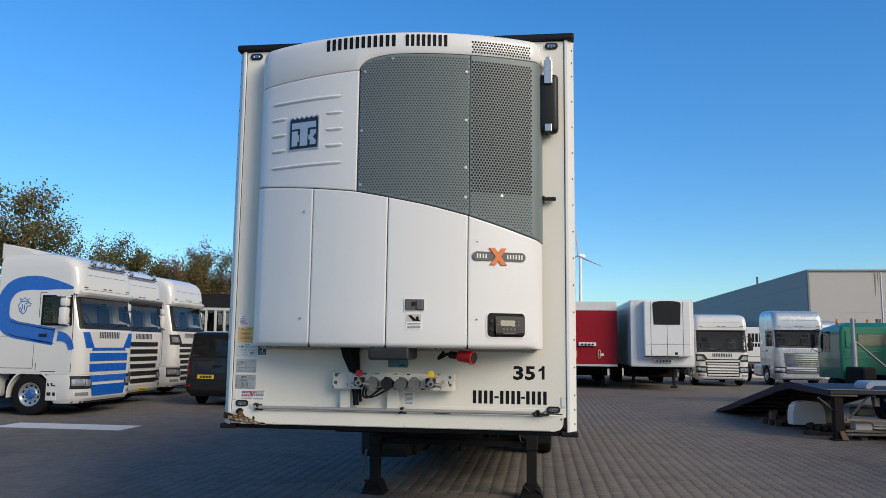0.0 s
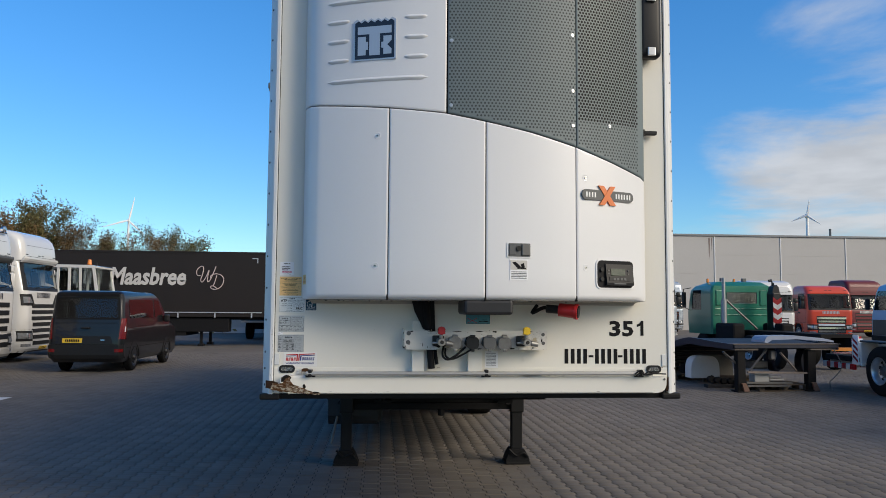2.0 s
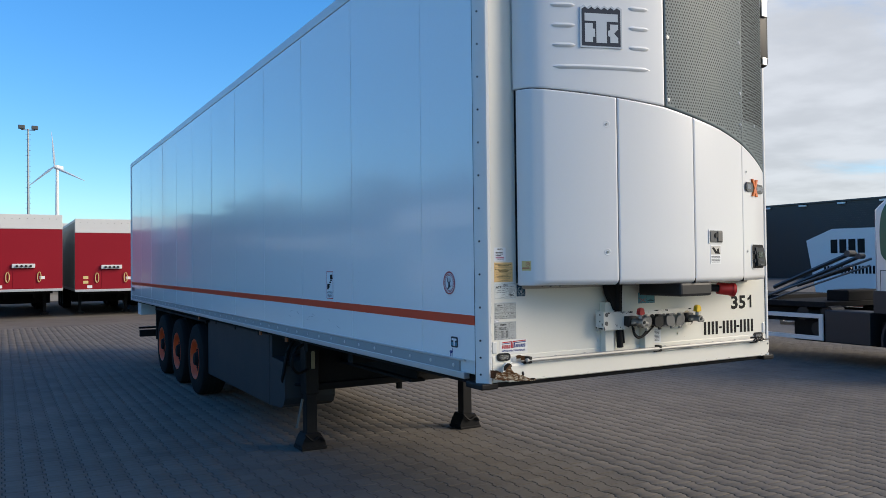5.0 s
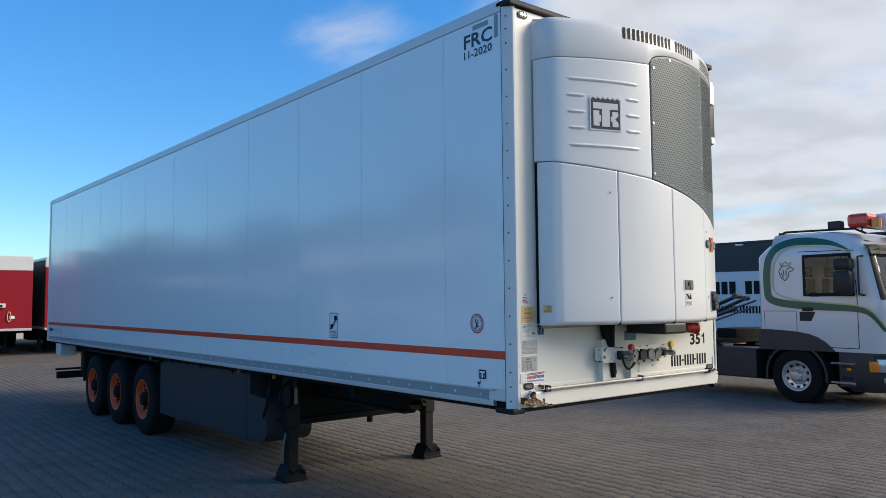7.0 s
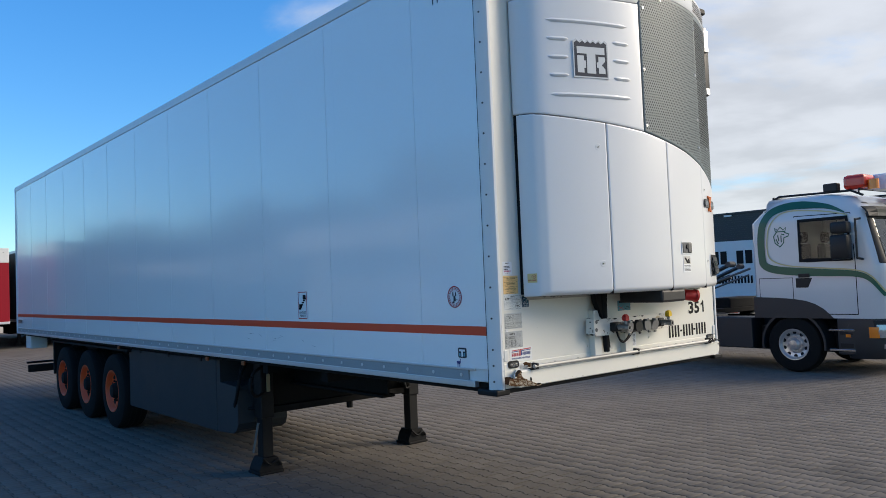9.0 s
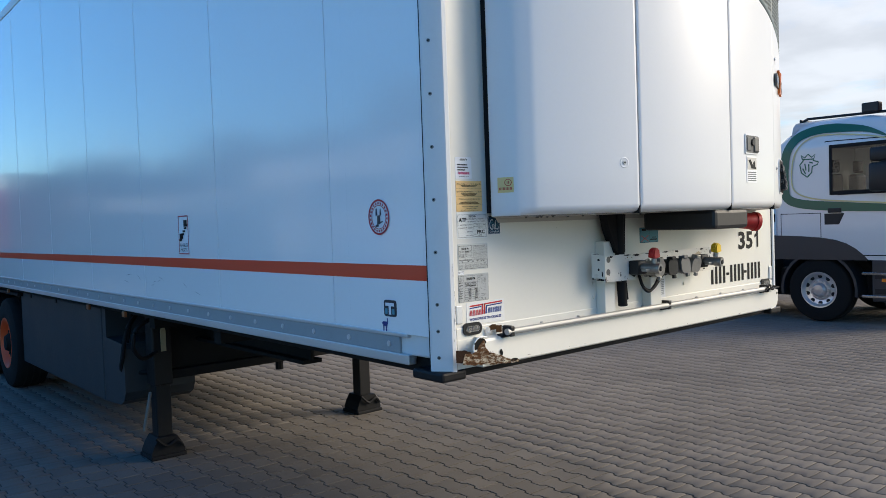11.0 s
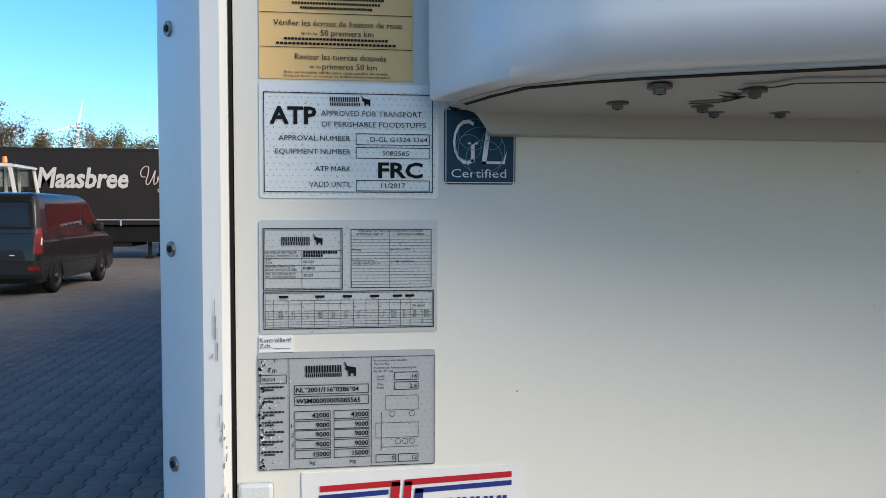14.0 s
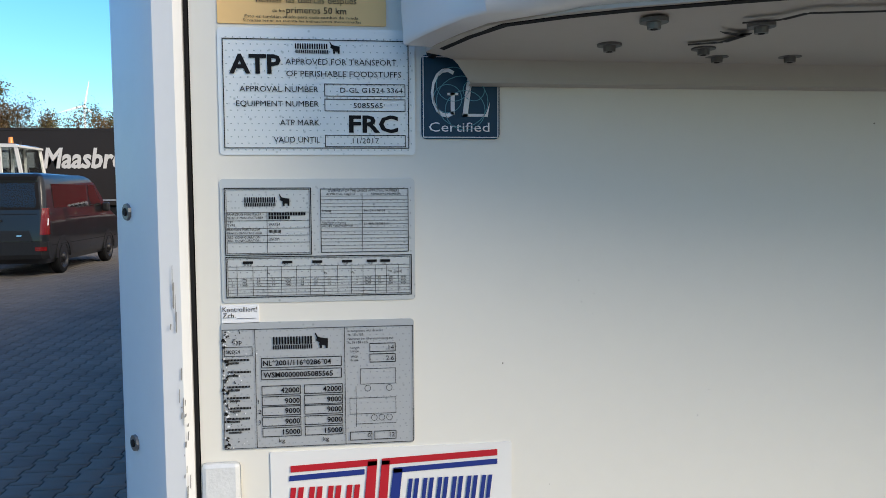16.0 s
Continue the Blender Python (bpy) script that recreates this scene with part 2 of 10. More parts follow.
def plate_mat(name, low, high):
    """Silvery type plate with a fine dashed security pattern, crackled along one edge."""
    m = bpy.data.materials.new(name)
    m.use_nodes = True
    nt = m.node_tree
    N, L = nt.nodes.new, nt.links.new
    b = nt.nodes["Principled BSDF"]
    co = N("ShaderNodeTexCoord")
    sc = N("ShaderNodeMapping")
    sc.inputs["Scale"].default_value = (150, 150, 150)
    sc.inputs["Rotation"].default_value = (0, radians(38), 0)
    L(co.outputs["Object"], sc.inputs["Vector"])
    br = N("ShaderNodeTexVoronoi")
    br.inputs["Scale"].default_value = 1.0
    br.inputs["Randomness"].default_value = 0.35
    L(sc.outputs[0], br.inputs["Vector"])
    r = N("ShaderNodeMapRange")
    r.inputs["From Min"].default_value, r.inputs["From Max"].default_value = 0.18, 0.27
    L(br.outputs["Distance"], r.inputs["Value"])
    mix = N("ShaderNodeMix")
    mix.data_type = "RGBA"
    mix.inputs[6].default_value = (*low, 1)
    mix.inputs[7].default_value = (*high, 1)
    L(r.outputs[0], mix.inputs[0])
    L(mix.outputs[2], b.inputs["Base Color"])
    b.inputs["Metallic"].default_value = 0.25
    b.inputs["Roughness"].default_value = 0.38
    return m


M_PLATE = plate_mat("silver_data_plate", (0.32, 0.35, 0.35), (0.56, 0.58, 0.575))
M_PLATE_L = plate_mat("pale_silver_plate", (0.46, 0.49, 0.47), (0.76, 0.77, 0.75))
M_PLATE_D = plate_mat("grey_silver_plate", (0.30, 0.33, 0.34), (0.46, 0.48, 0.49))


def ground_mat(name, pieces):
    """Grey concrete pavers, dusty and stained; pieces: each paver has its own shade."""
    m = bpy.data.materials.new(name)
    m.use_nodes = True
    nt = m.node_tree
    N, L = nt.nodes.new, nt.links.new
    b = nt.nodes["Principled BSDF"]
    co = N("ShaderNodeTexCoord")
    geo = N("ShaderNodeNewGeometry")
    big, mid, fine = (N("ShaderNodeTexNoise") for _ in range(3))
    for n, s, d in ((big, 0.16, 6.0), (mid, 1.7, 6.0), (fine, 190.0, 3.0)):
        n.inputs["Scale"].default_value, n.inputs["Detail"].default_value = s, d
        L(geo.outputs["Position"], n.inputs["Vector"])
    a = N("ShaderNodeMix")
    a.data_type = "RGBA"
    a.inputs[6].default_value = (*GROUND_DARK, 1)
    a.inputs[7].default_value = (*GROUND_LIGHT, 1)
    f1 = N("ShaderNodeMath")
    f1.operation = "ADD"
    f2 = N("ShaderNodeMath")
    f2.operation = "MULTIPLY_ADD"
    f2.inputs[1].default_value = 0.55
    L(big.outputs["Fac"], f1.inputs[0])
    L(mid.outputs["Fac"], f2.inputs[0])
    if pieces == "object":
        oi = N("ShaderNodeObjectInfo")
        rnd = oi.outputs["Random"]
    elif pieces == "island":
        rnd = geo.outputs["Random Per Island"]
    else:
        rnd = None
    if rnd:
        sc = N("ShaderNodeMath")
        sc.operation = "MULTIPLY_ADD"
        sc.inputs[1].default_value, sc.inputs[2].default_value = 0.22, -0.41
        L(rnd, sc.inputs[0])
        L(sc.outputs[0], f2.inputs[2])
    else:
        f2.inputs[2].default_value = -0.30
    L(f2.outputs[0], f1.inputs[1])
    L(f1.outputs[0], a.inputs[0])
    # dark oily patches
    st = N("ShaderNodeTexNoise")
    st.inputs["Scale"].default_value, st.inputs["Detail"].default_value = 0.55, 4.0
    L(geo.outputs["Position"], st.inputs["Vector"])
    sr = N("ShaderNodeMapRange")
    sr.inputs["From Min"].default_value, sr.inputs["From Max"].default_value, sr.inputs["To Max"].default_value = 0.60, 0.74, 0.45
    L(st.outputs["Fac"], sr.inputs["Value"])
    sm = N("ShaderNodeMix")
    sm.data_type = "RGBA"
    sm.inputs[7].default_value = (0.045, 0.043, 0.04, 1)
    L(sr.outputs[0], sm.inputs[0])
    L(a.outputs[2], sm.inputs[6])
    L(sm.outputs[2], b.inputs["Base Color"])
    b.inputs["Roughness"].default_value = 0.82
    b.inputs["Specular IOR Level"].default_value = 0.2
    bp = N("ShaderNodeBump")
    bp.inputs["Strength"].default_value, bp.inputs["Distance"].default_value = 0.35, 0.003
    L(fine.outputs["Fac"], bp.inputs["Height"])
    L(bp.outputs[0], b.inputs["Normal"])
    return m


GROUND_DARK, GROUND_LIGHT = (0.096, 0.085, 0.074), (0.222, 0.198, 0.170)
M_PAVE = ground_mat("paver_concrete", "object")
M_PAVE_ISL = ground_mat("paver_concrete_far", "island")
M_GROUND = ground_mat("yard_ground", "")
M_JOINT = mat("joint_sand", (0.030, 0.027, 0.023), 0.9, vary=0.9, scale=0.8, fine=200, bump=0.3)


# ---------------------------------------------------------------- building helpers
def obj(name, me, parent=None, label=""):
    ob = new(name, me)
    if parent is not None:
        ob.parent = parent
    if label:
        ob["label"] = label
    return ob


def to_mesh(name, bm, mats, smooth=False):
    me = bpy.data.meshes.new(name)
    bmesh.ops.recalc_face_normals(bm, faces=bm.faces)
    bm.to_mesh(me)
    bm.free()
    for m in mats if isinstance(mats, (list, tuple)) else [mats]:
        me.materials.append(m)
    if smooth:
        me.polygons.foreach_set("use_smooth", [True] * len(me.polygons))
        me.set_sharp_from_angle(angle=radians(32))
    return me


def part(name, bm, material, parent, label="", smooth=False):
    return obj(name, to_mesh(name, bm, material, smooth), parent, label)


def thing(name, label, category, at=(0, 0, 0), rz=0.0, group="", kind=""):
    ob = new(name)
    ob.empty_display_size = 0.3
    ob.matrix_basis = pose(*at, 0, 0, rz)
    return tagged(ob, label, category, group, kind)


def quadbox(bm, x0, x1, y0, y1, z0, z1, bevel=0.0, mi=0, seg=2):
    vs = [bm.verts.new(p) for p in ((x0, y0, z0), (x1, y0, z0), (x1, y1, z0), (x0, y1, z0), (x0, y0, z1), (x1, y0, z1), (x1, y1, z1), (x0, y1, z1))]
    fs = [bm.faces.new([vs[i] for i in q]) for q in ((3, 2, 1, 0), (4, 5, 6, 7), (0, 1, 5, 4), (1, 2, 6, 5), (2, 3, 7, 6), (3, 0, 4, 7))]
    for f in fs:
        f.material_index = mi
    if bevel:
        es = {e for f in fs for e in f.edges}
        r = bmesh.ops.bevel(bm, geom=list(es), offset=bevel, segments=seg, affect="EDGES", profile=0.5)
        for f in r["faces"]:
            f.material_index = mi
    return bm


def box(x0, x1, y0, y1, z0, z1, bevel=0.0):
    return quadbox(bmesh.new(), x0, x1, y0, y1, z0, z1, bevel)


def tube(bm, p, q, r, n=12, r2=None, mi=0, caps=True):
    """A round bar from p to q."""
    p, q = Vector(p), Vector(q)
    m = (q - p).to_track_quat("Z", "Y").to_matrix()
    r2 = r if r2 is None else r2
    a = [bm.verts.new(p + m @ Vector((r * math.cos(2 * math.pi * i / n), r * math.sin(2 * math.pi * i / n), 0))) for i in range(n)]
    b = [bm.verts.new(q + m @ Vector((r2 * math.cos(2 * math.pi * i / n), r2 * math.sin(2 * math.pi * i / n), 0))) for i in range(n)]
    fs = [bm.faces.new((a[i], a[(i + 1) % n], b[(i + 1) % n], b[i])) for i in range(n)]
    if caps:
        fs += [bm.faces.new(a[::-1]), bm.faces.new(b)]
    for f in fs:
        f.material_index = mi
    return bm


def pipe(bm, pts, r, n=8, mi=0):
    """A bent round bar through points, with mitred joints."""
    pts = [Vector(p) for p in pts]
    rings = []
    for i, p in enumerate(pts):
        d = (pts[min(i + 1, len(pts) - 1)] - pts[max(i - 1, 0)]).normalized()
        up = Vector((0, 0, 1)) if abs(d.z) < 0.9 else Vector((1, 0, 0))
        s = d.cross(up).normalized()
        t = s.cross(d)
        rings.append([bm.verts.new(p + r * (math.cos(2 * math.pi * k / n) * s + math.sin(2 * math.pi * k / n) * t)) for k in range(n)])
    fs = []
    for a, b in zip(rings, rings[1:]):
        fs += [bm.faces.new((a[k], a[(k + 1) % n], b[(k + 1) % n], b[k])) for k in range(n)]
    fs += [bm.faces.new(rings[0][::-1]), bm.faces.new(rings[-1])]
    for f in fs:
        f.material_index = mi
    return bm


def curve_pts(pts, n=6):
    """Catmull-Rom through points."""
    P = [Vector(p) for p in pts]
    out = []
    for i in range(len(P) - 1):
        a, b, c, d = P[max(i - 1, 0)], P[i], P[i + 1], P[min(i + 2, len(P) - 1)]
        for k in range(n):
            t = k / n
            out.append(0.5 * (2 * b + (c - a) * t + (2 * a - 5 * b + 4 * c - d) * t * t + (3 * b - a - 3 * c + d) * t ** 3))
    return out + [P[-1]]


def prism(bm, outline, lo, hi, axis="x", mi=0):
    """A flat outline of (a, b) drawn out along an axis."""
    def put(a, b, c):
        return {"x": (c, a, b), "y": (a, c, b), "z": (a, b, c)}[axis]
    A = [bm.verts.new(put(a, b, lo)) for a, b in outline]
    B = [bm.verts.new(put(a, b, hi)) for a, b in outline]
    n = len(outline)
    fs = [bm.faces.new(A[::-1]), bm.faces.new(B)]
    fs += [bm.faces.new((A[i], A[(i + 1) % n], B[(i + 1) % n], B[i])) for i in range(n)]
    for f in fs:
        f.material_index = mi
    return bm


def lathe(bm, profile, centre, axis="x", n=32, mi=0):
    """Turn (radius, along) points round an axis through the centre."""
    c = Vector(centre)
    rings = []
    for r, a in profile:
        ring = []
        for k in range(n):
            t = 2 * math.pi * k / n
            u, v = r * math.cos(t), r * math.sin(t)
            ring.append(bm.verts.new(c + Vector({"x": (a, u, v), "y": (u, a, v), "z": (u, v, a)}[axis])))
        rings.append(ring)
    for a, b in zip(rings, rings[1:]):
        for k in range(n):
            bm.faces.new((a[k], a[(k + 1) % n], b[(k + 1) % n], b[k])).material_index = mi
    return bm


def oval(w, h, r, n=5):
    """Outline of a rounded rectangle about the origin."""
    out = []
    for cx, cy, a0 in ((w / 2 - r, h / 2 - r, 0), (-w / 2 + r, h / 2 - r, 90), (-w / 2 + r, -h / 2 + r, 180), (w / 2 - r, -h / 2 + r, 270)):
        out += [(cx + r * math.cos(radians(a0 + 90 * k / n)), cy + r * math.sin(radians(a0 + 90 * k / n))) for k in range(n + 1)]
    return out


def text_bm(bm, s, x, z, w, h, put, mi=0, align="l", bold=0.0, slant=0.0):
    """Lettering of width w (or, with w None, natural) and height h, its lower corner at x, z; put maps (x, z) to a place."""
    cu = bpy.data.curves.new("lettering", "FONT")
    cu.body = s
    cu.resolution_u = 2
    cu.offset, cu.shear = bold, slant
    tmp = bpy.data.objects.new("lettering", cu)
    me = bpy.data.meshes.new_from_object(tmp)
    bpy.data.objects.remove(tmp)
    bpy.data.curves.remove(cu)
    if not me.vertices:
        return bm
    co = np.array([v.co[:2] for v in me.vertices])
    lo, hi = co.min(0), co.max(0)
    sy = h / 0.73
    base = lo[1] if lo[1] > -0.05 else 0.0
    sx = sy if w is None else w / max(hi[0] - lo[0], 1e-6)
    wid = (hi[0] - lo[0]) * sx
    x0 = x - (wid if align == "r" else wid / 2 if align == "c" else 0)
    vs = [bm.verts.new(put(x0 + (c[0] - lo[0]) * sx, z + c[1] * sy)) for c in co]
    for p in me.polygons:
        try:
            bm.faces.new([vs[i] for i in p.vertices]).material_index = mi
        except ValueError:
            pass
    bpy.data.meshes.remove(me)
    return bm


def flat(y):
    return lambda x, z: (x, y, z)


def rect(bm, x0, x1, z0, z1, put, mi=0):
    bm.faces.new([bm.verts.new(put(*p)) for p in ((x0, z0), (x1, z0), (x1, z1), (x0, z1))]).material_index = mi
    return bm


def frame_rect(bm, x0, x1, z0, z1, t, put, mi=0):
    for r in ((x0, x1, z0, z0 + t), (x0, x1, z1 - t, z1), (x0, x0 + t, z0, z1), (x1 - t, x1, z0, z1)):
        rect(bm, *r, put, mi)
    return bm


def bars(bm, x, z, w, h, n, put, mi=0, double=True):
    """A word that stays unlettered: n upright bars of letter size."""
    p = w / n
    for k in range(n):
        a = x + k * p
        if double:
            rect(bm, a, a + p * 0.3, z, z + h, put, mi)
            rect(bm, a + p * 0.5, a + p * 0.8, z, z + h, put, mi)
        else:
            rect(bm, a, a + p * 0.78, z, z + h, put, mi)
    return bm


# ---------------------------------------------------------------- ground
bm = bmesh.new()
N_G = 24
RAD = [0, 6, 14, 30, 60, 120, 300, 900, 2500]
rings = []
for r in RAD[1:]:
    rings.append([bm.verts.new((r * math.cos(2 * math.pi * k / N_G), 8 + r * math.sin(2 * math.pi * k / N_G), -0.007)) for k in range(N_G)])
bm.faces.new(rings[0])
for a, b in zip(rings, rings[1:]):
    for k in range(N_G):
        bm.faces.new((a[k], b[k], b[(k + 1) % N_G], a[(k + 1) % N_G]))
ground = part("ground", bm, M_GROUND, None)
tagged(ground, "wide yard of grey concrete block paving, dusty and stained", "ground", kind="structure")


# ---------------------------------------------------------------- the refrigerated trailer
ZB, ZT, LEN = 1.195, 4.10, 13.76
trailer = thing("semi_trailer", "white refrigerated box semi-trailer with orange stripe, on its landing legs", "trailer")

# box: floor, roof, rear wall, right wall as one closed shell behind the plates
part("box_body", box(-1.285, 1.285, 0.06, LEN, 1.23, 4.06, 0.01), M_ALUW, trailer)
part("roof", box(-1.29, 1.29, 0.02, LEN, 4.06, 4.10, 0.012), M_ALUW, trailer)
part("floor_frame", box(-1.25, 1.25, 0.10, LEN - 0.02, 1.16, 1.23, 0.01), M_CHASSIS, trailer)

# side plates with narrow cover strips between them
edges = [0.066] + [v for k in range(12) for v in (0.597 + 1.172 * k, 0.725 + 1.172 * k)]
edges = [e for e in edges if e < LEN - 0.1] + [LEN - 0.06]
for sx in (-1, 1):
    for k, (a, b) in enumerate(zip(edges, edges[1:])):
        strip = (k % 2) == 1
        d = 1.2982 if strip else 1.300
        g = 0.0007
        bmx = box(min(sx * 1.280, sx * d), max(sx * 1.280, sx * d), a + g, b - g, 1.315, 4.025, 0.0012)
        part("cover_strip" if strip else "side_panel", bmx, M_SIDE, trailer)
    # bottom rail: grey insert, bright lip, rivets
    part("bottom_rail", quadbox(quadbox(bmesh.new(), *sorted((sx * 1.26, sx * 1.302)), 0.20, LEN, ZB, 1.235, 0.004), *sorted((sx * 1.26, sx * 1.304)), 0.20, LEN, 1.302, 1.318, 0.003), M_ALU, trailer, "bright aluminium edge rail")
    part("rail_insert", box(*sorted((sx * 1.27, sx * 1.297)), 0.262, LEN, 1.235, 1.302, 0.001), M_GREYRAIL, trailer, "grey riveted rail insert")
    bmr = bmesh.new()
    for k in range(46):
        y = 0.33 + 0.29 * k
        tube(bmr, (sx * 1.295, y, 1.268), (sx * 1.301, y, 1.268), 0.012, 8)
    tagged(part("rail_rivets", bmr, M_ALU, trailer), kind="stuff")
    part("top_rail", box(*sorted((sx * 1.27, sx * 1.306)), 0.07, LEN, 4.028, 4.115, 0.006), M_ALUW, trailer, "white aluminium roof rail")
    part("stripe", box(*sorted((sx * 1.29, sx * 1.3018)), 0.068, LEN - 0.02, 1.528, 1.586), M_ORANGE, trailer, "orange-red stripe along the side")
    part("rear_post", box(*sorted((sx * 1.24, sx * 1.308)), LEN - 0.06, LEN + 0.03, ZB, 4.10, 0.006), M_ALUW, trailer)
    # front corner post with a sloping riveted face
    pl = [(-1.303, 0.064), (-1.303, 0.056), (-1.300, 0.049), (-1.262, -0.001), (-1.254, -0.008), (-1.238, -0.010), (-1.232, -0.006), (-1.232, 0.05), (-1.27, 0.064)]
    pl = [(-sx * x, y) for x, y in pl]
    part("corner_post", prism(bmesh.new(), pl, 1.186, 4.055, "z"), M_ALUW, trailer, "white corner post with scraped edge", smooth=True)
    bmr = bmesh.new()
    zs = [1.241, 1.34] + [1.44 + 0.1955 * k for k in range(13)] + [3.89, 3.985]
    for z in zs:
        n = Vector((sx * 0.79, -0.61, 0))
        c = Vector((sx * 1.2875, 0.0325, z))
        tube(bmr, c - 0.002 * n, c + 0.0022 * n, 0.0075, 12, 0.0068)
        tube(bmr, c + 0.0015 * n, c + 0.0034 * n, 0.0038, 8, 0.003, mi=1)
    tagged(part("post_rivets", bmr, [mat("dulled_rivet", (0.20, 0.20, 0.20), 0.4, metal=0.7, vary=0.2, scale=40), M_SEAL], trailer), kind="stuff")
    part("side_seal", box(*sorted((sx * 1.27, sx * 1.3036)), 0.0636, 0.0685, 1.2, 4.05), M_SEAL, trailer)
    part("corner_block", box(*sorted((sx * 1.19, sx * 1.312)), -0.012, 0.17, 1.152, 1.190, 0.010), M_BLACK, trailer, "black corner buffer")

# front wall; the bumper beam with its torn end hangs from it
BEAM_Z = 0.016
part("front_wall", box(-1.228, 1.228, 0.0, 0.05, 1.33, 4.05), M_FRONT, trailer, "cream-white smooth front wall")
for x in (-1.2315, 1.2290):
    part("front_seal", box(x, x + 0.0025, -0.002, 0.04, 1.2, 4.05), M_SEAL, trailer)
part("front_roof_cap", box(-1.306, 1.306, -0.03, 0.12, 4.055, 4.105, 0.012), M_BLACK, trailer, "black front roof cap")
part("front_flange", box(-1.228, 1.228, -0.004, 0.05, 1.285, 1.345, 0.002), M_FRONT, trailer)
bmr = bmesh.new()
for k in range(9):
    x = -0.76 + 0.235 * k
    tube(bmr, (x, -0.003, 1.318), (x, -0.008, 1.318), 0.008, 10)
    tube(bmr, (x, -0.007, 1.318), (x, -0.0095, 1.318), 0.004, 6)
tagged(part("flange_screws", bmr, M_STEEL, trailer), kind="stuff")
part("bumper_beam", prism(bmesh.new(), [(0.05, 1.176), (-0.040, 1.176), (-0.046, 1.182), (-0.046, 1.272), (-0.040, 1.281), (-0.006, 1.287), (0.05, 1.287)], -1.135, 1.120, "x"), M_FRONT, trailer, "cream front bumper beam with a rusted torn end")
b = prism(bmesh.new(), [(1.120, 1.176), (1.150, 1.178), (1.178, 1.186), (1.196, 1.200), (1.205, 1.222), (1.208, 1.270), (1.204, 1.281), (1.120, 1.2815)], -0.046, 0.03, "y")
part("bumper_beam", b, M_FRONT, trailer, "rounded end of the bumper beam")
part("bumper_screw", tube(bmesh.new(), (1.192, -0.045, 1.262), (1.192, -0.049, 1.262), 0.007, 10), M_CAST, trailer)
b = bmesh.new()
for pts in (((0.99, -0.082, 1.312), (1.03, -0.090, 1.338), (1.05, -0.085, 1.314), (1.08, -0.085, 1.330), (1.11, -0.074, 1.318)), ((1.00, -0.086, 1.305), (1.02, -0.094, 1.320), (1.06, -0.088, 1.310), (1.10, -0.080, 1.316), (1.20, -0.055, 1.312))):
    pipe(b, curve_pts(pts, 5), 0.0045, 6)
part("cable_tie", b, M_SEAL, trailer)
part("under_frame", box(-1.25, 1.25, 0.03, 0.20, 1.154, 1.192, 0.006), M_BLACK, trailer)
bmr = bmesh.new()
tube(bmr, (-1.028, -0.068, 1.300), (1.06, -0.068, 1.300), 0.0125, 16)
part("front_rod", bmr, mat("dull_aluminium_tube", (0.40, 0.40, 0.39), 0.5, metal=0.5, vary=0.1, scale=8), trailer, "bright aluminium rod along the bumper")
for x in (-1.005, 0.065, 1.03):
    b = bmesh.new()
    quadbox(b, x - 0.012, x + 0.012, -0.080, -0.03, 1.280, 1.322, 0.005)
    quadbox(b, x - 0.03, x + 0.03, -0.05, -0.02, 1.276, 1.290, 0.003)
    part("rod_clamp", b, M_DKPLASTIC, trailer, "black plastic clamp")
for x0, x1, y0, z1 in ((0.30, 0.42, -0.05, 1.302), (1.0, 1.11, -0.07, 1.298)):
    part("latch_plate", box(x0, x1, y0, -0.01, 1.287, z1, 0.002), M_CAST, trailer)

# marker lamps
for x, z in ((-1.150, 1.338), (1.139, 1.338), (-1.153, 4.012), (1.138, 4.012)):
    b = prism(bmesh.new(), [(x + a, z + c) for a, c in oval(0.096, 0.047, 0.0228, 8)], -0.010, 0.0, "y")
    lamp = part("marker_lamp", b, M_DKPLASTIC, trailer, "oval black marker lamp with clear lens", smooth=True)
    b = prism(bmesh.new(), [(x + a, z + c) for a, c in oval(0.070, 0.026, 0.0125, 8)], -0.0135, -0.006, "y")
    part("lens", b, M_LENS, lamp)
    b = bmesh.new()
    prism(b, [(x + a, z + c) for a, c in oval(0.068, 0.024, 0.0115, 6)], -0.0108, -0.0102, "y", 0)
    for dx in (-0.02, 0.0, 0.02):
        quadbox(b, x + dx - 0.006, x + dx + 0.006, -0.0124, -0.0105, z - 0.006, z + 0.006, 0.001, 1)
    part("lamp_insert", b, [mat("lamp_reflector", (0.26, 0.26, 0.26), 0.25, metal=0.5, vary=0.7, scale=90), M_CHROME], lamp)

# rusted, torn lower corner of the bumper
M_RUST = mat("brown_rust", (0.115, 0.060, 0.030), 0.85, vary=0.75, scale=26, fine=220, bump=0.7, spec=0.15)
M_RUSTD = mat("dark_rust_scale", (0.050, 0.029, 0.020), 0.85, vary=0.6, scale=30, fine=200, bump=0.8, spec=0.15)


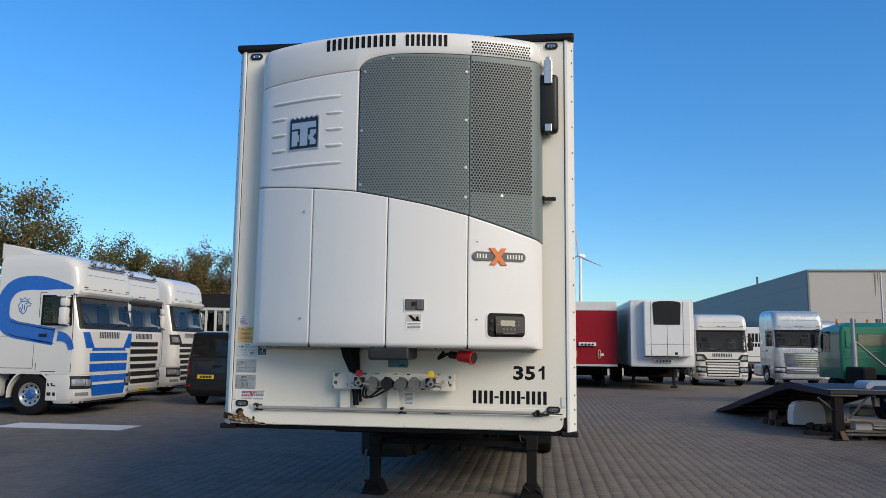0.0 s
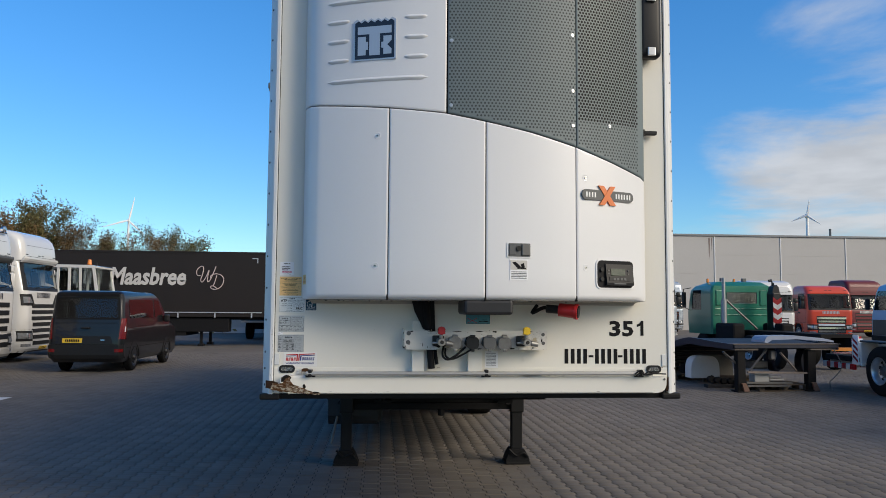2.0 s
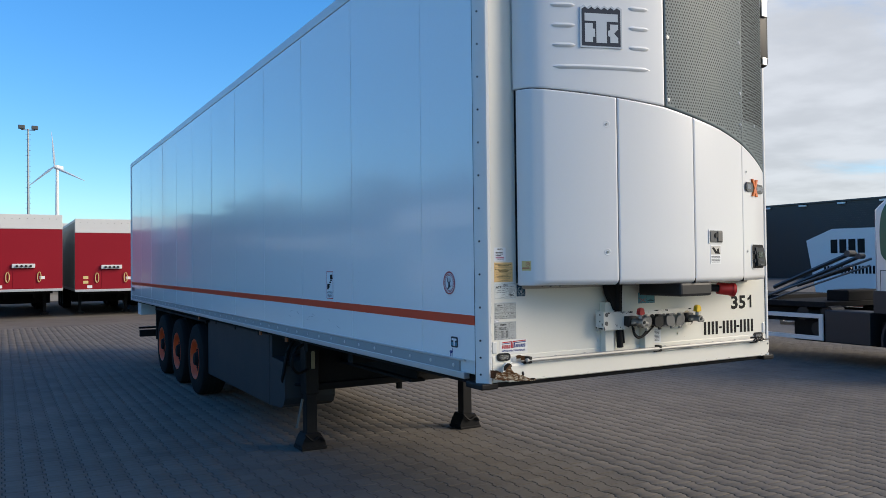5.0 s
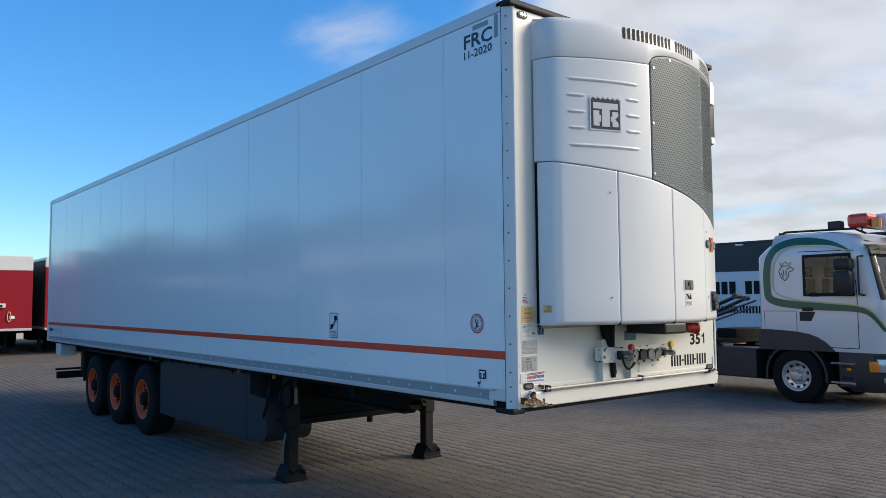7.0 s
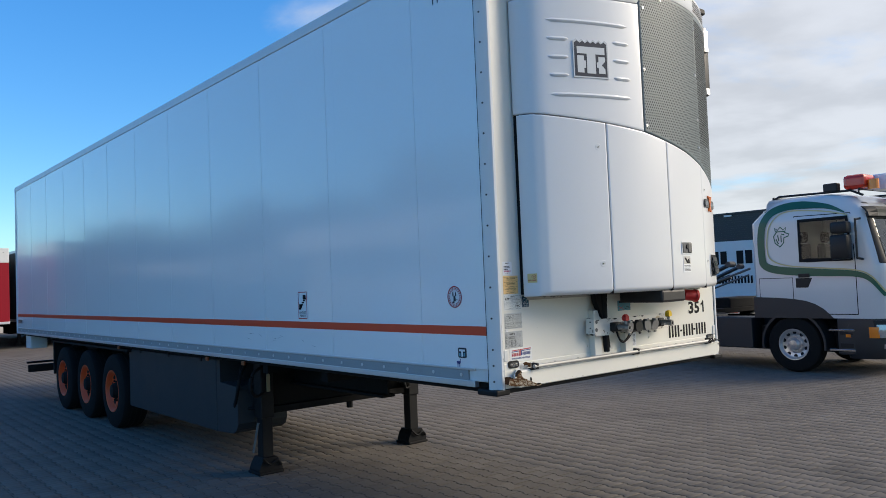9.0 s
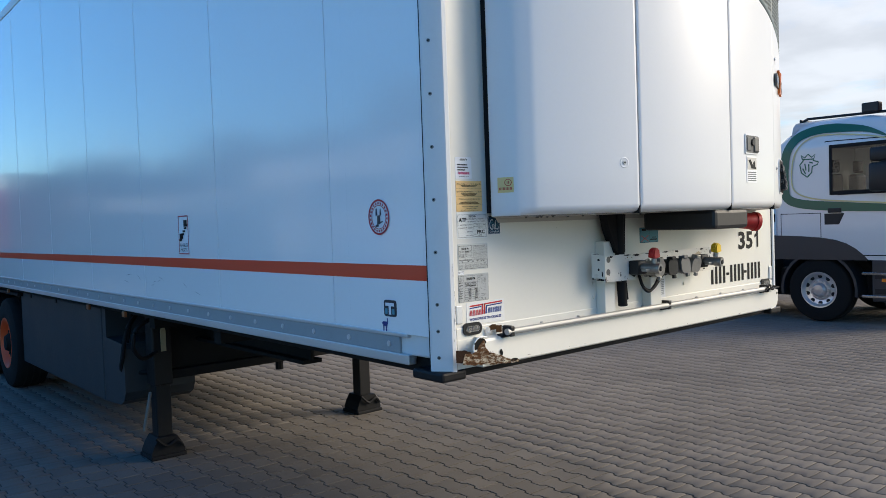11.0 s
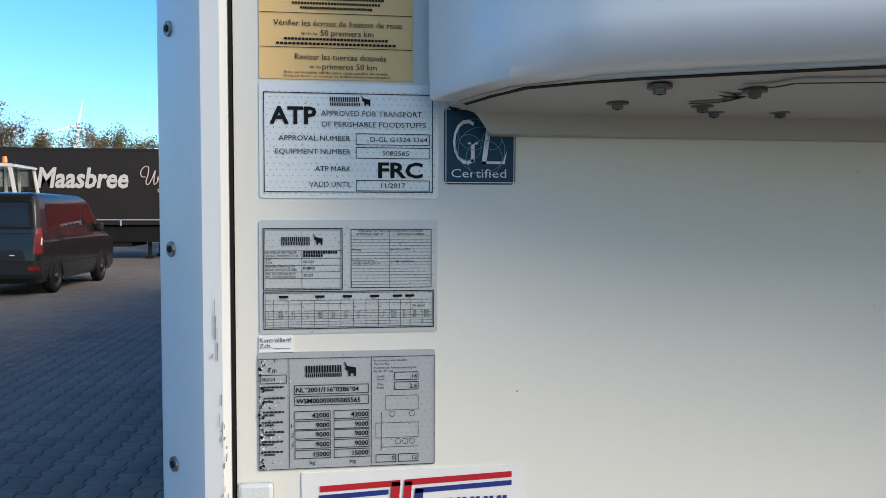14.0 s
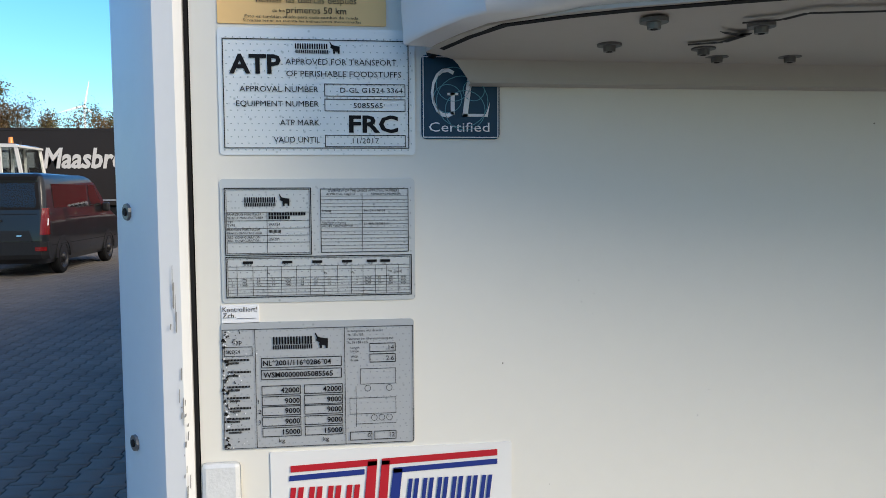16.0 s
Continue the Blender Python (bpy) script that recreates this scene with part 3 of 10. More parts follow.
def peeling_mat(name, shift=0.0):
    """Rust breaking through paint: dark and orange scale, cream where the paint still clings; shift: more or less paint left."""
    m = bpy.data.materials.new(name)
    m.use_nodes = True
    nt = m.node_tree
    N, L = nt.nodes.new, nt.links.new
    b = nt.nodes["Principled BSDF"]
    co = N("ShaderNodeTexCoord")
    mp = N("ShaderNodeMapping")
    mp.inputs["Rotation"].default_value = (0.0, radians(24), 0.0)
    mp.inputs["Scale"].default_value = (0.55, 1.0, 1.25)
    L(co.outputs["Object"], mp.inputs["Vector"])
    n = N("ShaderNodeTexNoise")
    n.inputs["Scale"].default_value, n.inputs["Detail"].default_value, n.inputs["Roughness"].default_value, n.inputs["Distortion"].default_value = 62.0, 9.0, 0.70, 0.45
    L(mp.outputs[0], n.inputs["Vector"])
    cr = N("ShaderNodeValToRGB")
    stops = ((0.30, (0.018, 0.011, 0.008)), (0.41, (0.085, 0.042, 0.022)), (0.475, (0.22, 0.105, 0.045)), (0.515, (0.14, 0.075, 0.038)), (0.565, (0.46, 0.38, 0.28)), (0.63, (0.68, 0.64, 0.55)))
    while len(cr.color_ramp.elements) < len(stops):
        cr.color_ramp.elements.new(0.5)
    for e, (p, c) in zip(cr.color_ramp.elements, stops):
        e.position, e.color = p - shift, (*c, 1)
    L(n.outputs["Fac"], cr.inputs[0])
    L(cr.outputs[0], b.inputs["Base Color"])
    b.inputs["Roughness"].default_value = 0.8
    b.inputs["Specular IOR Level"].default_value = 0.2
    bp = N("ShaderNodeBump")
    bp.inputs["Strength"].default_value, bp.inputs["Distance"].default_value = 0.9, 0.004
    L(n.outputs["Fac"], bp.inputs["Height"])
    L(bp.outputs[0], b.inputs["Normal"])
    return m


M_PEEL, M_PEEL_P = peeling_mat("rust_under_peeling_paint"), peeling_mat("paint_flaking_off_rust", 0.055)
M_TORN = mat("torn_dark_gap", (0.012, 0.011, 0.010), 0.9, vary=0.2)
random.seed(5)


def ragged(x0, x1, zlo, zhi, y, n, jag, thick, seed):
    """A plate with torn edges, coarse and fine; zlo and zhi are functions of 0..1."""
    rr = random.Random(seed)
    coarse = [[rr.uniform(-jag, jag) for _ in range(n // 4 + 3)] for _ in range(2)]
    b = bmesh.new()
    rows = []
    for i in range(n + 1):
        u = i / n
        e = [float(np.interp(i / 4, range(len(c)), c)) + rr.uniform(-jag, jag) * 0.45 for c in coarse]
        x = x0 + (x1 - x0) * u + rr.uniform(-1, 1) * 0.3 * (x1 - x0) / n
        a, c = zlo(u) + e[0], zhi(u) + e[1]
        rows.append([b.verts.new((x, y - thick * rr.uniform(0.2, 1.0), a + (c - a) * k / 6)) for k in range(7)])
    for p, q in zip(rows, rows[1:]):
        for k in range(6):
            b.faces.new((p[k], q[k], q[k + 1], p[k + 1]))
    bmesh.ops.solidify(b, geom=b.faces[:], thickness=0.0015)
    return b


# the beam's end: folded sheet with a rolled corner, torn open below, back plate behind it
b = bmesh.new()
arc = [(-1.182 + 0.048 * (1 - math.cos(t)), 1.252 + 0.042 * math.sin(t)) for t in np.linspace(0, math.pi / 2, 9)]
prism(b, [(-1.134, 1.176), (-1.134, 1.292)] + arc[::-1] + [(-1.182, 1.238), (-1.172, 1.226), (-1.158, 1.216), (-1.146, 1.196), (-1.140, 1.188)], -0.0462, -0.0415, "y")
prism(b, [(-0.0462, 1.279), (-0.040, 1.285), (-0.006, 1.290), (-0.006, 1.287), (-0.038, 1.2815)], -1.140, -1.134, "x")
part("folded_end", b, M_FRONT, trailer)
b = bmesh.new()
pipe(b, [(-1.180, -0.044, 1.240)] + [(x, -0.044, z) for x, z in arc] + [(-1.112, -0.040, 1.2885)], 0.0034, 8)
part("rolled_edge", b, M_ALUW, trailer, smooth=True)
part("back_plate", box(-1.228, -1.134, -0.006, 0.05, 1.176, 1.2845), M_FRONT, trailer)
TOP_X = (-1.240, -1.226, -1.192, -1.171, -1.158, -1.142, -1.128, -1.122, -1.105, -1.074, -1.064, -1.029, -0.990, -0.946)
TOP_Z = (1.212, 1.240, 1.236, 1.239, 1.262, 1.276, 1.277, 1.250, 1.232, 1.223, 1.208, 1.198, 1.188, 1.178)
LOW_X, LOW_Z = (-1.272, -1.217, -1.095, -0.946), (1.213, 1.200, 1.184, 1.174)
rust_low = lambda x: float(np.interp(x, LOW_X, LOW_Z))
part("torn_gap", ragged(-1.179, -1.118, lambda u: 1.246 + 0.022 * u * u, lambda u: 1.254 + 0.036 * math.sin(math.pi * (0.12 + 0.76 * u)) ** 0.7, -0.0466, 26, 0.0022, 0.0005, 2), M_TORN, trailer)
part("rust_patch", ragged(-1.271, -1.196, lambda u: rust_low(-1.271 + 0.075 * u), lambda u: 1.258 - 0.004 * u - 0.010 * u * u, -0.0440, 30, 0.0022, 0.0006, 13), M_RUSTD, trailer, "dark rusted strip bent out from the corner")
part("rust_patch", ragged(-1.240, -0.946, lambda u: rust_low(-1.240 + 0.294 * u) - 0.003, lambda u: float(np.interp(-1.240 + 0.294 * u, TOP_X, TOP_Z)), -0.0472, 110, 0.0026, 0.0007, 3), M_PEEL, trailer, "brown rust under peeling cream paint")
part("rust_patch", ragged(-1.150, -0.985, lambda u: rust_low(-1.150 + 0.165 * u) + 0.002, lambda u: rust_low(-1.150 + 0.165 * u) + 0.034 * math.sin(math.pi * (0.2 + 0.8 * u)) + 0.004, -0.0487, 70, 0.0030, 0.0006, 21), M_PEEL_P, trailer)
part("rust_patch", ragged(-1.062, -0.993, lambda u: 1.292, lambda u: 1.322 + 0.004 * math.sin(5 * u), -0.006, 40, 0.0018, 0.0004, 4), M_RUST, trailer)
part("torn_flap", ragged(-1.088, -1.063, lambda u: 1.290, lambda u: 1.322 - 0.006 * u, -0.012, 10, 0.0014, 0.002, 6), M_ALUW, trailer)
part("scuffed_metal", ragged(-1.060, -1.030, lambda u: 1.288, lambda u: 1.306, -0.0095, 16, 0.0025, 0.002, 8), M_CHIP, trailer)
flake_rng = random.Random(17)
for m_ in (M_RUSTD, M_RUST):
    b = bmesh.new()
    for k in range(34):
        x = flake_rng.uniform(-1.20, -1.02)
        top = float(np.interp(x, TOP_X, TOP_Z))
        z = flake_rng.uniform(rust_low(x) + 0.002, top + 0.003)
        w, a = flake_rng.uniform(0.0016, 0.0058), flake_rng.gauss(-0.35, 0.45)
        d = Vector((math.cos(a), -0.30, math.sin(a))) * w
        e = Vector((-math.sin(a), 0.15, math.cos(a))) * w * flake_rng.uniform(0.12, 0.35)
        c = Vector((x, -0.0490 - flake_rng.random() * 0.002, z))
        b.faces.new([b.verts.new(c + q) for q in (-d, -0.6 * d - e, 0.5 * d - 0.8 * e, d, 0.4 * d + e)])
    tagged(part("rust_flake", b, m_, trailer), kind="stuff")
for x0, x1, z0, z1, lean in ((-1.050, -1.030, 1.206, 1.234, 0.4), (-1.034, -1.024, 1.193, 1.200, 0.0), (-1.018, -1.004, 1.184, 1.192, 0.0), (-0.998, -0.948, 1.176, 1.189, -0.2)):
    part("paint_chip", ragged(x0, x1, lambda u: z0 + (z1 - z0) * (0.5 - 0.5 * math.sin(math.pi * u) - lean * (u - 0.5) * 0.6), lambda u: z1 - (z1 - z0) * (0.5 - 0.5 * math.sin(math.pi * u) + lean * (u - 0.5) * 0.6), -0.0474, 16, 0.0014, 0.0006, int(-x0 * 1000)), M_TORN, trailer)
part("rust_patch", ragged(1.2085, 1.226, lambda u: 1.190 + 0.01 * u, lambda u: 1.268 + 0.006 * u, -0.030, 8, 0.003, 0.002, 31), M_RUSTD, trailer)
part("torn_gap", ragged(-0.955, -0.86, lambda u: 1.170, lambda u: 1.179 - 0.005 * u, -0.0466, 30, 0.0018, 0.001, 11), M_TORN, trailer)

for ob in trailer.children:
    if ob.name.split(".")[0] in ("bumper_beam", "bumper_screw", "front_rod", "rod_clamp", "latch_plate", "folded_end", "rolled_edge", "back_plate", "torn_gap", "rust_patch", "torn_flap", "scuffed_metal", "rust_flake", "paint_chip"):
        ob.location.z = BEAM_Z

# chassis, legs, box, axles
b = bmesh.new()
for x in (-0.55, 0.55):
    quadbox(b, x - 0.07, x + 0.07, 2.2, 13.5, 0.86, 0.885)
    quadbox(b, x - 0.07, x + 0.07, 2.2, 13.5, 1.14, 1.165)
    quadbox(b, x - 0.012, x + 0.012, 2.2, 13.5, 0.885, 1.14)
for y in (2.3, 3.4, 5.0, 6.4, 7.6, 9.0, 10.3, 11.7, 13.2):
    quadbox(b, -1.15, 1.15, y - 0.05, y + 0.05, 1.06, 1.165)
quadbox(b, -0.5, 0.5, 0.25, 2.0, 1.12, 1.165)
part("chassis_frame", b, M_CHASSIS, trailer, "dusty black steel chassis")
b = bmesh.new()
quadbox(b, -0.90, 0.90, 3.90, 3.915, 0.64, 1.16)
quadbox(b, -0.90, 0.90, 3.83, 3.915, 0.59, 0.66, 0.006)
pipe(b, [(0.15, 3.80, 1.02), (0.88, 3.80, 0.70)], 0.03, 6)
tube(b, (0.1, 3.87, 0.52), (0.1, 3.87, 0.60), 0.035, 8)
for sx in (-1, 1):
    pipe(b, [(sx * 0.95, 3.75, 1.08), (sx * 0.55, 2.4, 1.10)], 0.03, 6)
    pipe(b, [(sx * 0.92, 3.85, 0.86), (sx * 0.5, 5.2, 0.90)], 0.03, 6)
part("leg_brace", b, M_CHASSIS, trailer)
for x in (-0.945, 0.945):
    b = bmesh.new()
    quadbox(b, x - 0.074, x + 0.074, 3.78, 3.94, 0.56, 1.165, 0.012)
    quadbox(b, x - 0.060, x + 0.060, 3.797, 3.917, 0.13, 0.60, 0.01)
    leg = part("landing_leg", b, M_BLACK, trailer, "black telescopic landing leg")
    b = bmesh.new()
    prism(b, [(x - 0.125, 0.0), (x + 0.125, 0.0), (x + 0.130, 0.05), (x + 0.105, 0.11), (x + 0.07, 0.165), (x - 0.07, 0.165), (x - 0.105, 0.11), (x - 0.130, 0.05)], 3.745, 3.965, "y")
    quadbox(b, x - 0.138, x + 0.138, 3.725, 3.985, 0.0, 0.03, 0.008)
    pipe(b, curve_pts([(x - 0.10, 3.725, 0.17), (x - 0.02, 3.72, 0.10), (x + 0.06, 3.722, 0.13), (x + 0.11, 3.73, 0.08)]), 0.012, 6)
    part("foot", b, M_SEAL, leg, "black sand shoe")
    if x < 0:
        b = prism(bmesh.new(), [(x - 0.020, 0.83), (x + 0.020, 0.83), (x + 0.020, 0.99), (x, 1.05), (x - 0.020, 0.99)], 3.752, 3.757, "y")
        part("reflector_strip", b, mat("dull_tan_strip", (0.30, 0.24, 0.14), 0.6, vary=0.3, scale=20), leg)
        b = bmesh.new()
        pipe(b, [(x - 0.16, 3.80, 0.23), (x - 0.10, 3.80, 0.52)], 0.013, 8)
        part("crank_handle", b, M_CAST, leg)
b = bmesh.new()
pipe(b, curve_pts([(-1.0, 4.1, 1.12), (-1.13, 4.0, 1.0), (-1.17, 4.02, 0.78), (-1.14, 4.1, 0.66), (-0.98, 3.98, 0.64)], 8), 0.018, 8)
pipe(b, curve_pts([(-1.02, 4.2, 1.12), (-1.1, 4.1, 0.9), (-1.1, 4.2, 0.72), (-1.0, 4.35, 0.66)], 8), 0.014, 8)
part("air_hose", b, M_SEAL, trailer)
# gearbox cover and hook by the far leg, hoses looped below the near side
b = bmesh.new()
prism(b, [(1.022, 0.95), (1.20, 0.97), (1.215, 1.0), (1.215, 1.155), (1.022, 1.155)], 3.74, 4.0, "y")
quadbox(b, 1.205, 1.232, 3.72, 4.02, 0.96, 1.16, 0.004)
part("gear_cover", b, M_BLACK, trailer)
b = bmesh.new()
pipe(b, curve_pts([(0.80, 3.80, 0.84), (0.80, 3.78, 0.74), (0.82, 3.76, 0.66), (0.86, 3.76, 0.67)], 5), 0.014, 6)
part("hanging_hook", b, M_BLACK, trailer)
b = bmesh.new()
pipe(b, curve_pts([(-1.02, 3.60, 1.13), (-1.20, 3.55, 1.06), (-1.24, 3.55, 0.92), (-1.16, 3.6, 0.82), (-1.02, 3.7, 0.84)], 8), 0.016, 8)
part("air_hose", b, M_SEAL, trailer)
# scrapes low on the side panel
scrape_rng = random.Random(23)
for k in range(9):
    y, z, n = 2.1 + scrape_rng.random() * 1.3, 1.36 + 0.11 * scrape_rng.random(), scrape_rng.uniform(0.03, 0.14)
    tilt_ = scrape_rng.uniform(-0.02, 0.08)
    b = bmesh.new()
    b.faces.new([b.verts.new((-1.3046, yy, zz)) for yy, zz in ((y, z), (y + n * 0.5, z + tilt_ * 0.5 - 0.0012), (y + n, z + tilt_), (y + n * 0.6, z + tilt_ * 0.6 + 0.0022))])
    part("panel_scrape", b, mat("dark_panel_scrape", (0.20, 0.20, 0.21), 0.6, vary=0.4, scale=40), trailer)
for x, y in ((-1.27, 4.5), (-1.27, 3.62), (-1.27, 7.5)):
    part("side_marker", box(x, x + 0.02, y, y + 0.06, 1.135, 1.175, 0.004), mat("dull_amber_lens", (0.26, 0.075, 0.02), 0.35, vary=0.2), trailer, "small amber side marker lamp")
b = bmesh.new()
quadbox(b, -1.165, -0.55, 4.53, 7.40, 0.365, 1.135, 0.012)
pal = part("pallet_box", b, M_SKIRT, trailer, "dark grey pallet box under the side")
b = bmesh.new()
prism(b, [(4.02, 0.50), (4.06, 0.43), (4.14, 0.39), (4.526, 0.367), (4.526, 1.135), (4.44, 1.135), (4.44, 0.90), (4.05, 0.88), (4.02, 0.84)], -1.16, -0.60, "x")
part("end_cover", b, M_SKIRT, pal)
# added solid block behind the brace, keeps light from passing under the floor
part("pallet_store", box(-0.545, 1.165, 4.62, 7.38, 0.54, 1.135, 0.012), M_CHASSIS, trailer, "black solid block added under the floor to keep light out")
for y in (4.9, 5.9, 6.9):
    part("box_hinge", box(-1.175, -1.165, y, y + 0.05, 1.10, 1.15, 0.003), M_BLACK, pal)


def wheel_meshes(key, rad, wid, rim_mat, dish, hub_mat, rr=None):
    """Tyre and rim facing -x, made once for each kind. dish: how deep the disc sits."""
    rr = rr or rad * 0.555
    b = bmesh.new()
    pr = [(rr - 0.01, 0.012), (rr + 0.01, 0.002), (rr + 0.05, 0.0), (rad * 0.86, -0.012 * 0 + 0.004), (rad * 0.955, 0.02), (rad * 0.99, 0.045), (rad, 0.075), (rad, wid - 0.075), (rad * 0.985, wid - 0.04), (rad * 0.86, wid), (rr, wid - 0.01), (rr - 0.03, wid - 0.03)]
    lathe(b, pr, (0, 0, 0), "x", 40)
    for g in (0.32, 0.5, 0.68):
        lathe(b, [(rad + 0.001, wid * g - 0.008), (rad + 0.001, wid * g + 0.008)], (0, 0, 0), "x", 40, 1)
    tyre = to_mesh("wheel", b, [M_TYRE, M_SEAL], True)
    b = bmesh.new()
    lathe(b, [(rr - 0.008, 0.014), (rr + 0.004, 0.006), (rr + 0.004, 0.0), (rr - 0.012, 0.002), (rr - 0.03, 0.03), (rr - 0.045, dish), (rr * 0.60, dish + 0.020), (rr * 0.52, dish - 0.008), (rr * 0.40, dish - 0.008)], (0, 0, 0), "x", 40, 0)
    lathe(b, [(rr * 0.40, dish - 0.008), (rr * 0.385, dish - 0.03), (rr * 0.33, dish - 0.05), (rr * 0.28, dish - 0.075), (0.001, dish - 0.08)], (0, 0, 0), "x", 24, 1)
    for k in range(10):
        t = 2 * math.pi * k / 10
        c = Vector((dish + 0.004, rr * 0.47 * math.cos(t), rr * 0.47 * math.sin(t)))
        tube(b, c, c - Vector((0.035, 0, 0)), 0.017, 6, 0.014, mi=1)
        t += math.pi / 10
        c = Vector((dish + 0.012, rr * 0.77 * math.cos(t), rr * 0.77 * math.sin(t)))
        tube(b, c, c - Vector((0.010, 0, 0)), rr * 0.125, 12, mi=2)
    rim = to_mesh("rim", b, [rim_mat, hub_mat, M_HOLE], True)
    return tyre, rim


def put_wheel(meshes, parent, x, y, z, side=-1):
    """A wheel whose outer face lies at x; side -1 faces -x, 1 faces +x."""
    w = obj("wheel", meshes[0], parent)
    w.matrix_basis = pose(x, y, z, 0, 0, 0 if side < 0 else 180)
    obj("rim", meshes[1], w)
    return w


TRAILER_WHEEL = wheel_meshes("trailer", 0.525, 0.38, M_RIM, 0.07, M_CHASSIS)
for y in (7.965, 9.285, 10.605):
    for side in (-1, 1):
        put_wheel(TRAILER_WHEEL, trailer, side * 1.235, y, 0.522, side)
    b = bmesh.new()
    tube(b, (-0.95, y, 0.52), (0.95, y, 0.52), 0.07, 12)
    for x in (-0.55, 0.55):
        quadbox(b, x - 0.06, x + 0.06, y - 0.45, y + 0.08, 0.56, 0.68, 0.02)
        tube(b, (x, y + 0.3, 0.55), (x, y + 0.3, 0.88), 0.12, 12)
    part("axle", b, M_CHASSIS, trailer)
b = bmesh.new()
for sx in (-1, 1):
    quadbox(b, *sorted((sx * 1.22, sx * 0.85)), 7.30, 11.28, 1.10, 1.135, 0.008)
    quadbox(b, *sorted((sx * 1.22, sx * 0.85)), 11.24, 11.30, 0.55, 1.12, 0.008)
part("mudguard", b, M_SEAL, trailer, "black mudguard over the axles")
b = bmesh.new()
quadbox(b, -1.2, 1.2, 13.30, 13.40, 0.44, 0.58, 0.01)
quadbox(b, -1.2, 1.2, 13.42, 13.50, 0.60, 0.64, 0.005)
for x in (-0.7, 0.7):
    quadbox(b, x - 0.05, x + 0.05, 13.2, 13.34, 0.55, 1.16)
part("rear_underrun_bar", b, M_BLACK, trailer)
b = bmesh.new()
quadbox(b, -1.24, -0.95, 12.9, 13.3, 0.92, 1.17, 0.01)
part("tool_box", b, M_ALUW, trailer)

# air tanks between the rails
b = bmesh.new()
for x in (-0.25, 0.25):
    tube(b, (x, 4.6, 0.86), (x, 7.2, 0.86), 0.17, 16)
part("air_tank", b, M_CHASSIS, trailer, smooth=True)
# block added between the axles to hold back light under the chassis
b = quadbox(bmesh.new(), -0.5, 0.5, 7.5, 11.5, 0.70, 1.12)
part("spare_carrier", b, M_CHASSIS, trailer)
# stickers on the side wall


def sput(y0, d=-1.3040):
    return lambda a, z: (d, y0 - a, z)


def side_sticker(name, y0, y1, z0, z1, material, label):
    b = bmesh.new()
    c, h = (y0 + y1) / 2, (z0 + z1) / 2
    prism(b, [(c + a, h + d) for a, d in oval(abs(y1 - y0), z1 - z0, 0.012, 3)], -1.3022, -1.2998, "x")
    return part(name, b, material, trailer, label)


st = side_sticker("blind_spot_sticker", 2.281, 2.452, 1.605, 1.840, M_STK_WHITE, "white blind-spot warning sticker with red border")
b = bmesh.new()
p = sput(2.446)
frame_rect(b, 0.004, 0.153, 1.609, 1.842, 0.007, p, 0)
for k in range(6):
    rect(b, 0.014 + 0.018 * k, 0.024 + 0.018 * k + 0.03, 1.688 + 0.018 * k, 1.70 + 0.018 * k, p, 1)
rect(b, 0.02, 0.07, 1.70, 1.735, p, 1)
rect(b, 0.085, 0.135, 1.775, 1.815, p, 1)
text_bm(b, "ANGLES", 0.078, 1.655, 0.115, 0.022, p, 1, "c")
text_bm(b, "MORTS", 0.078, 1.625, 0.10, 0.022, p, 1, "c")
part("print", b, [M_LRED, M_PRINT], st)
b = bmesh.new()
prism(b, [(0.361 + 0.073 * math.cos(2 * math.pi * k / 40), 1.776 + 0.071 * math.sin(2 * math.pi * k / 40)) for k in range(40)], -1.3022, -1.2998, "x")
st = part("round_sticker", b, M_STK_WHITE, trailer, "round white sticker with red ring and dark figure")
b = bmesh.new()
for r0, r1 in ((0.064, 0.072), (0.046, 0.049)):
    for k in range(40):
        t0, t1 = 2 * math.pi * k / 40, 2 * math.pi * (k + 1) / 40
        b.faces.new([b.verts.new((-1.304, 0.361 + r * math.cos(t), 1.776 + r * math.sin(t))) for r, t in ((r0, t0), (r1, t0), (r1, t1), (r0, t1))])
for k in range(22):
    t0, t1 = 2 * math.pi * (k + 0.15) / 22, 2 * math.pi * (k + 0.7) / 22
    b.faces.new([b.verts.new((-1.304, 0.361 + r * math.cos(t), 1.776 + r * math.sin(t))) for r, t in ((0.052, t0), (0.060, t0), (0.060, t1), (0.052, t1))])
p = sput(0.361)
for x0, x1, z0, z1 in ((-0.012, 0.012, 1.745, 1.785), (-0.022, -0.008, 1.78, 1.812), (0.006, 0.018, 1.78, 1.81), (-0.025, 0.0, 1.735, 1.748), (0.008, 0.03, 1.752, 1.76)):
    b.faces.new([b.verts.new(p(*q)) for q in ((x0, z0), (x1, z0 + 0.004), (x1 - 0.004, z1), (x0 + 0.002, z1 - 0.003))]).material_index = 1
part("print", b, [M_LRED, M_NAVY], st)
st = side_sticker("square_sticker", 0.268, 0.350, 1.378, 1.444, M_NAVY, "small navy sticker with grey block mark")
b = bmesh.new()
p = sput(0.350)
rect(b, 0.012, 0.07, 1.42, 1.433, p)
rect(b, 0.034, 0.05, 1.386, 1.42, p)
rect(b, 0.010, 0.026, 1.388, 1.41, p, 1)
rect(b, 0.056, 0.072, 1.388, 1.41, p, 1)
part("print", b, [M_STK_WHITE, M_STK_BLUE], st)
b = bmesh.new()
p = sput(0.362, -1.3018)
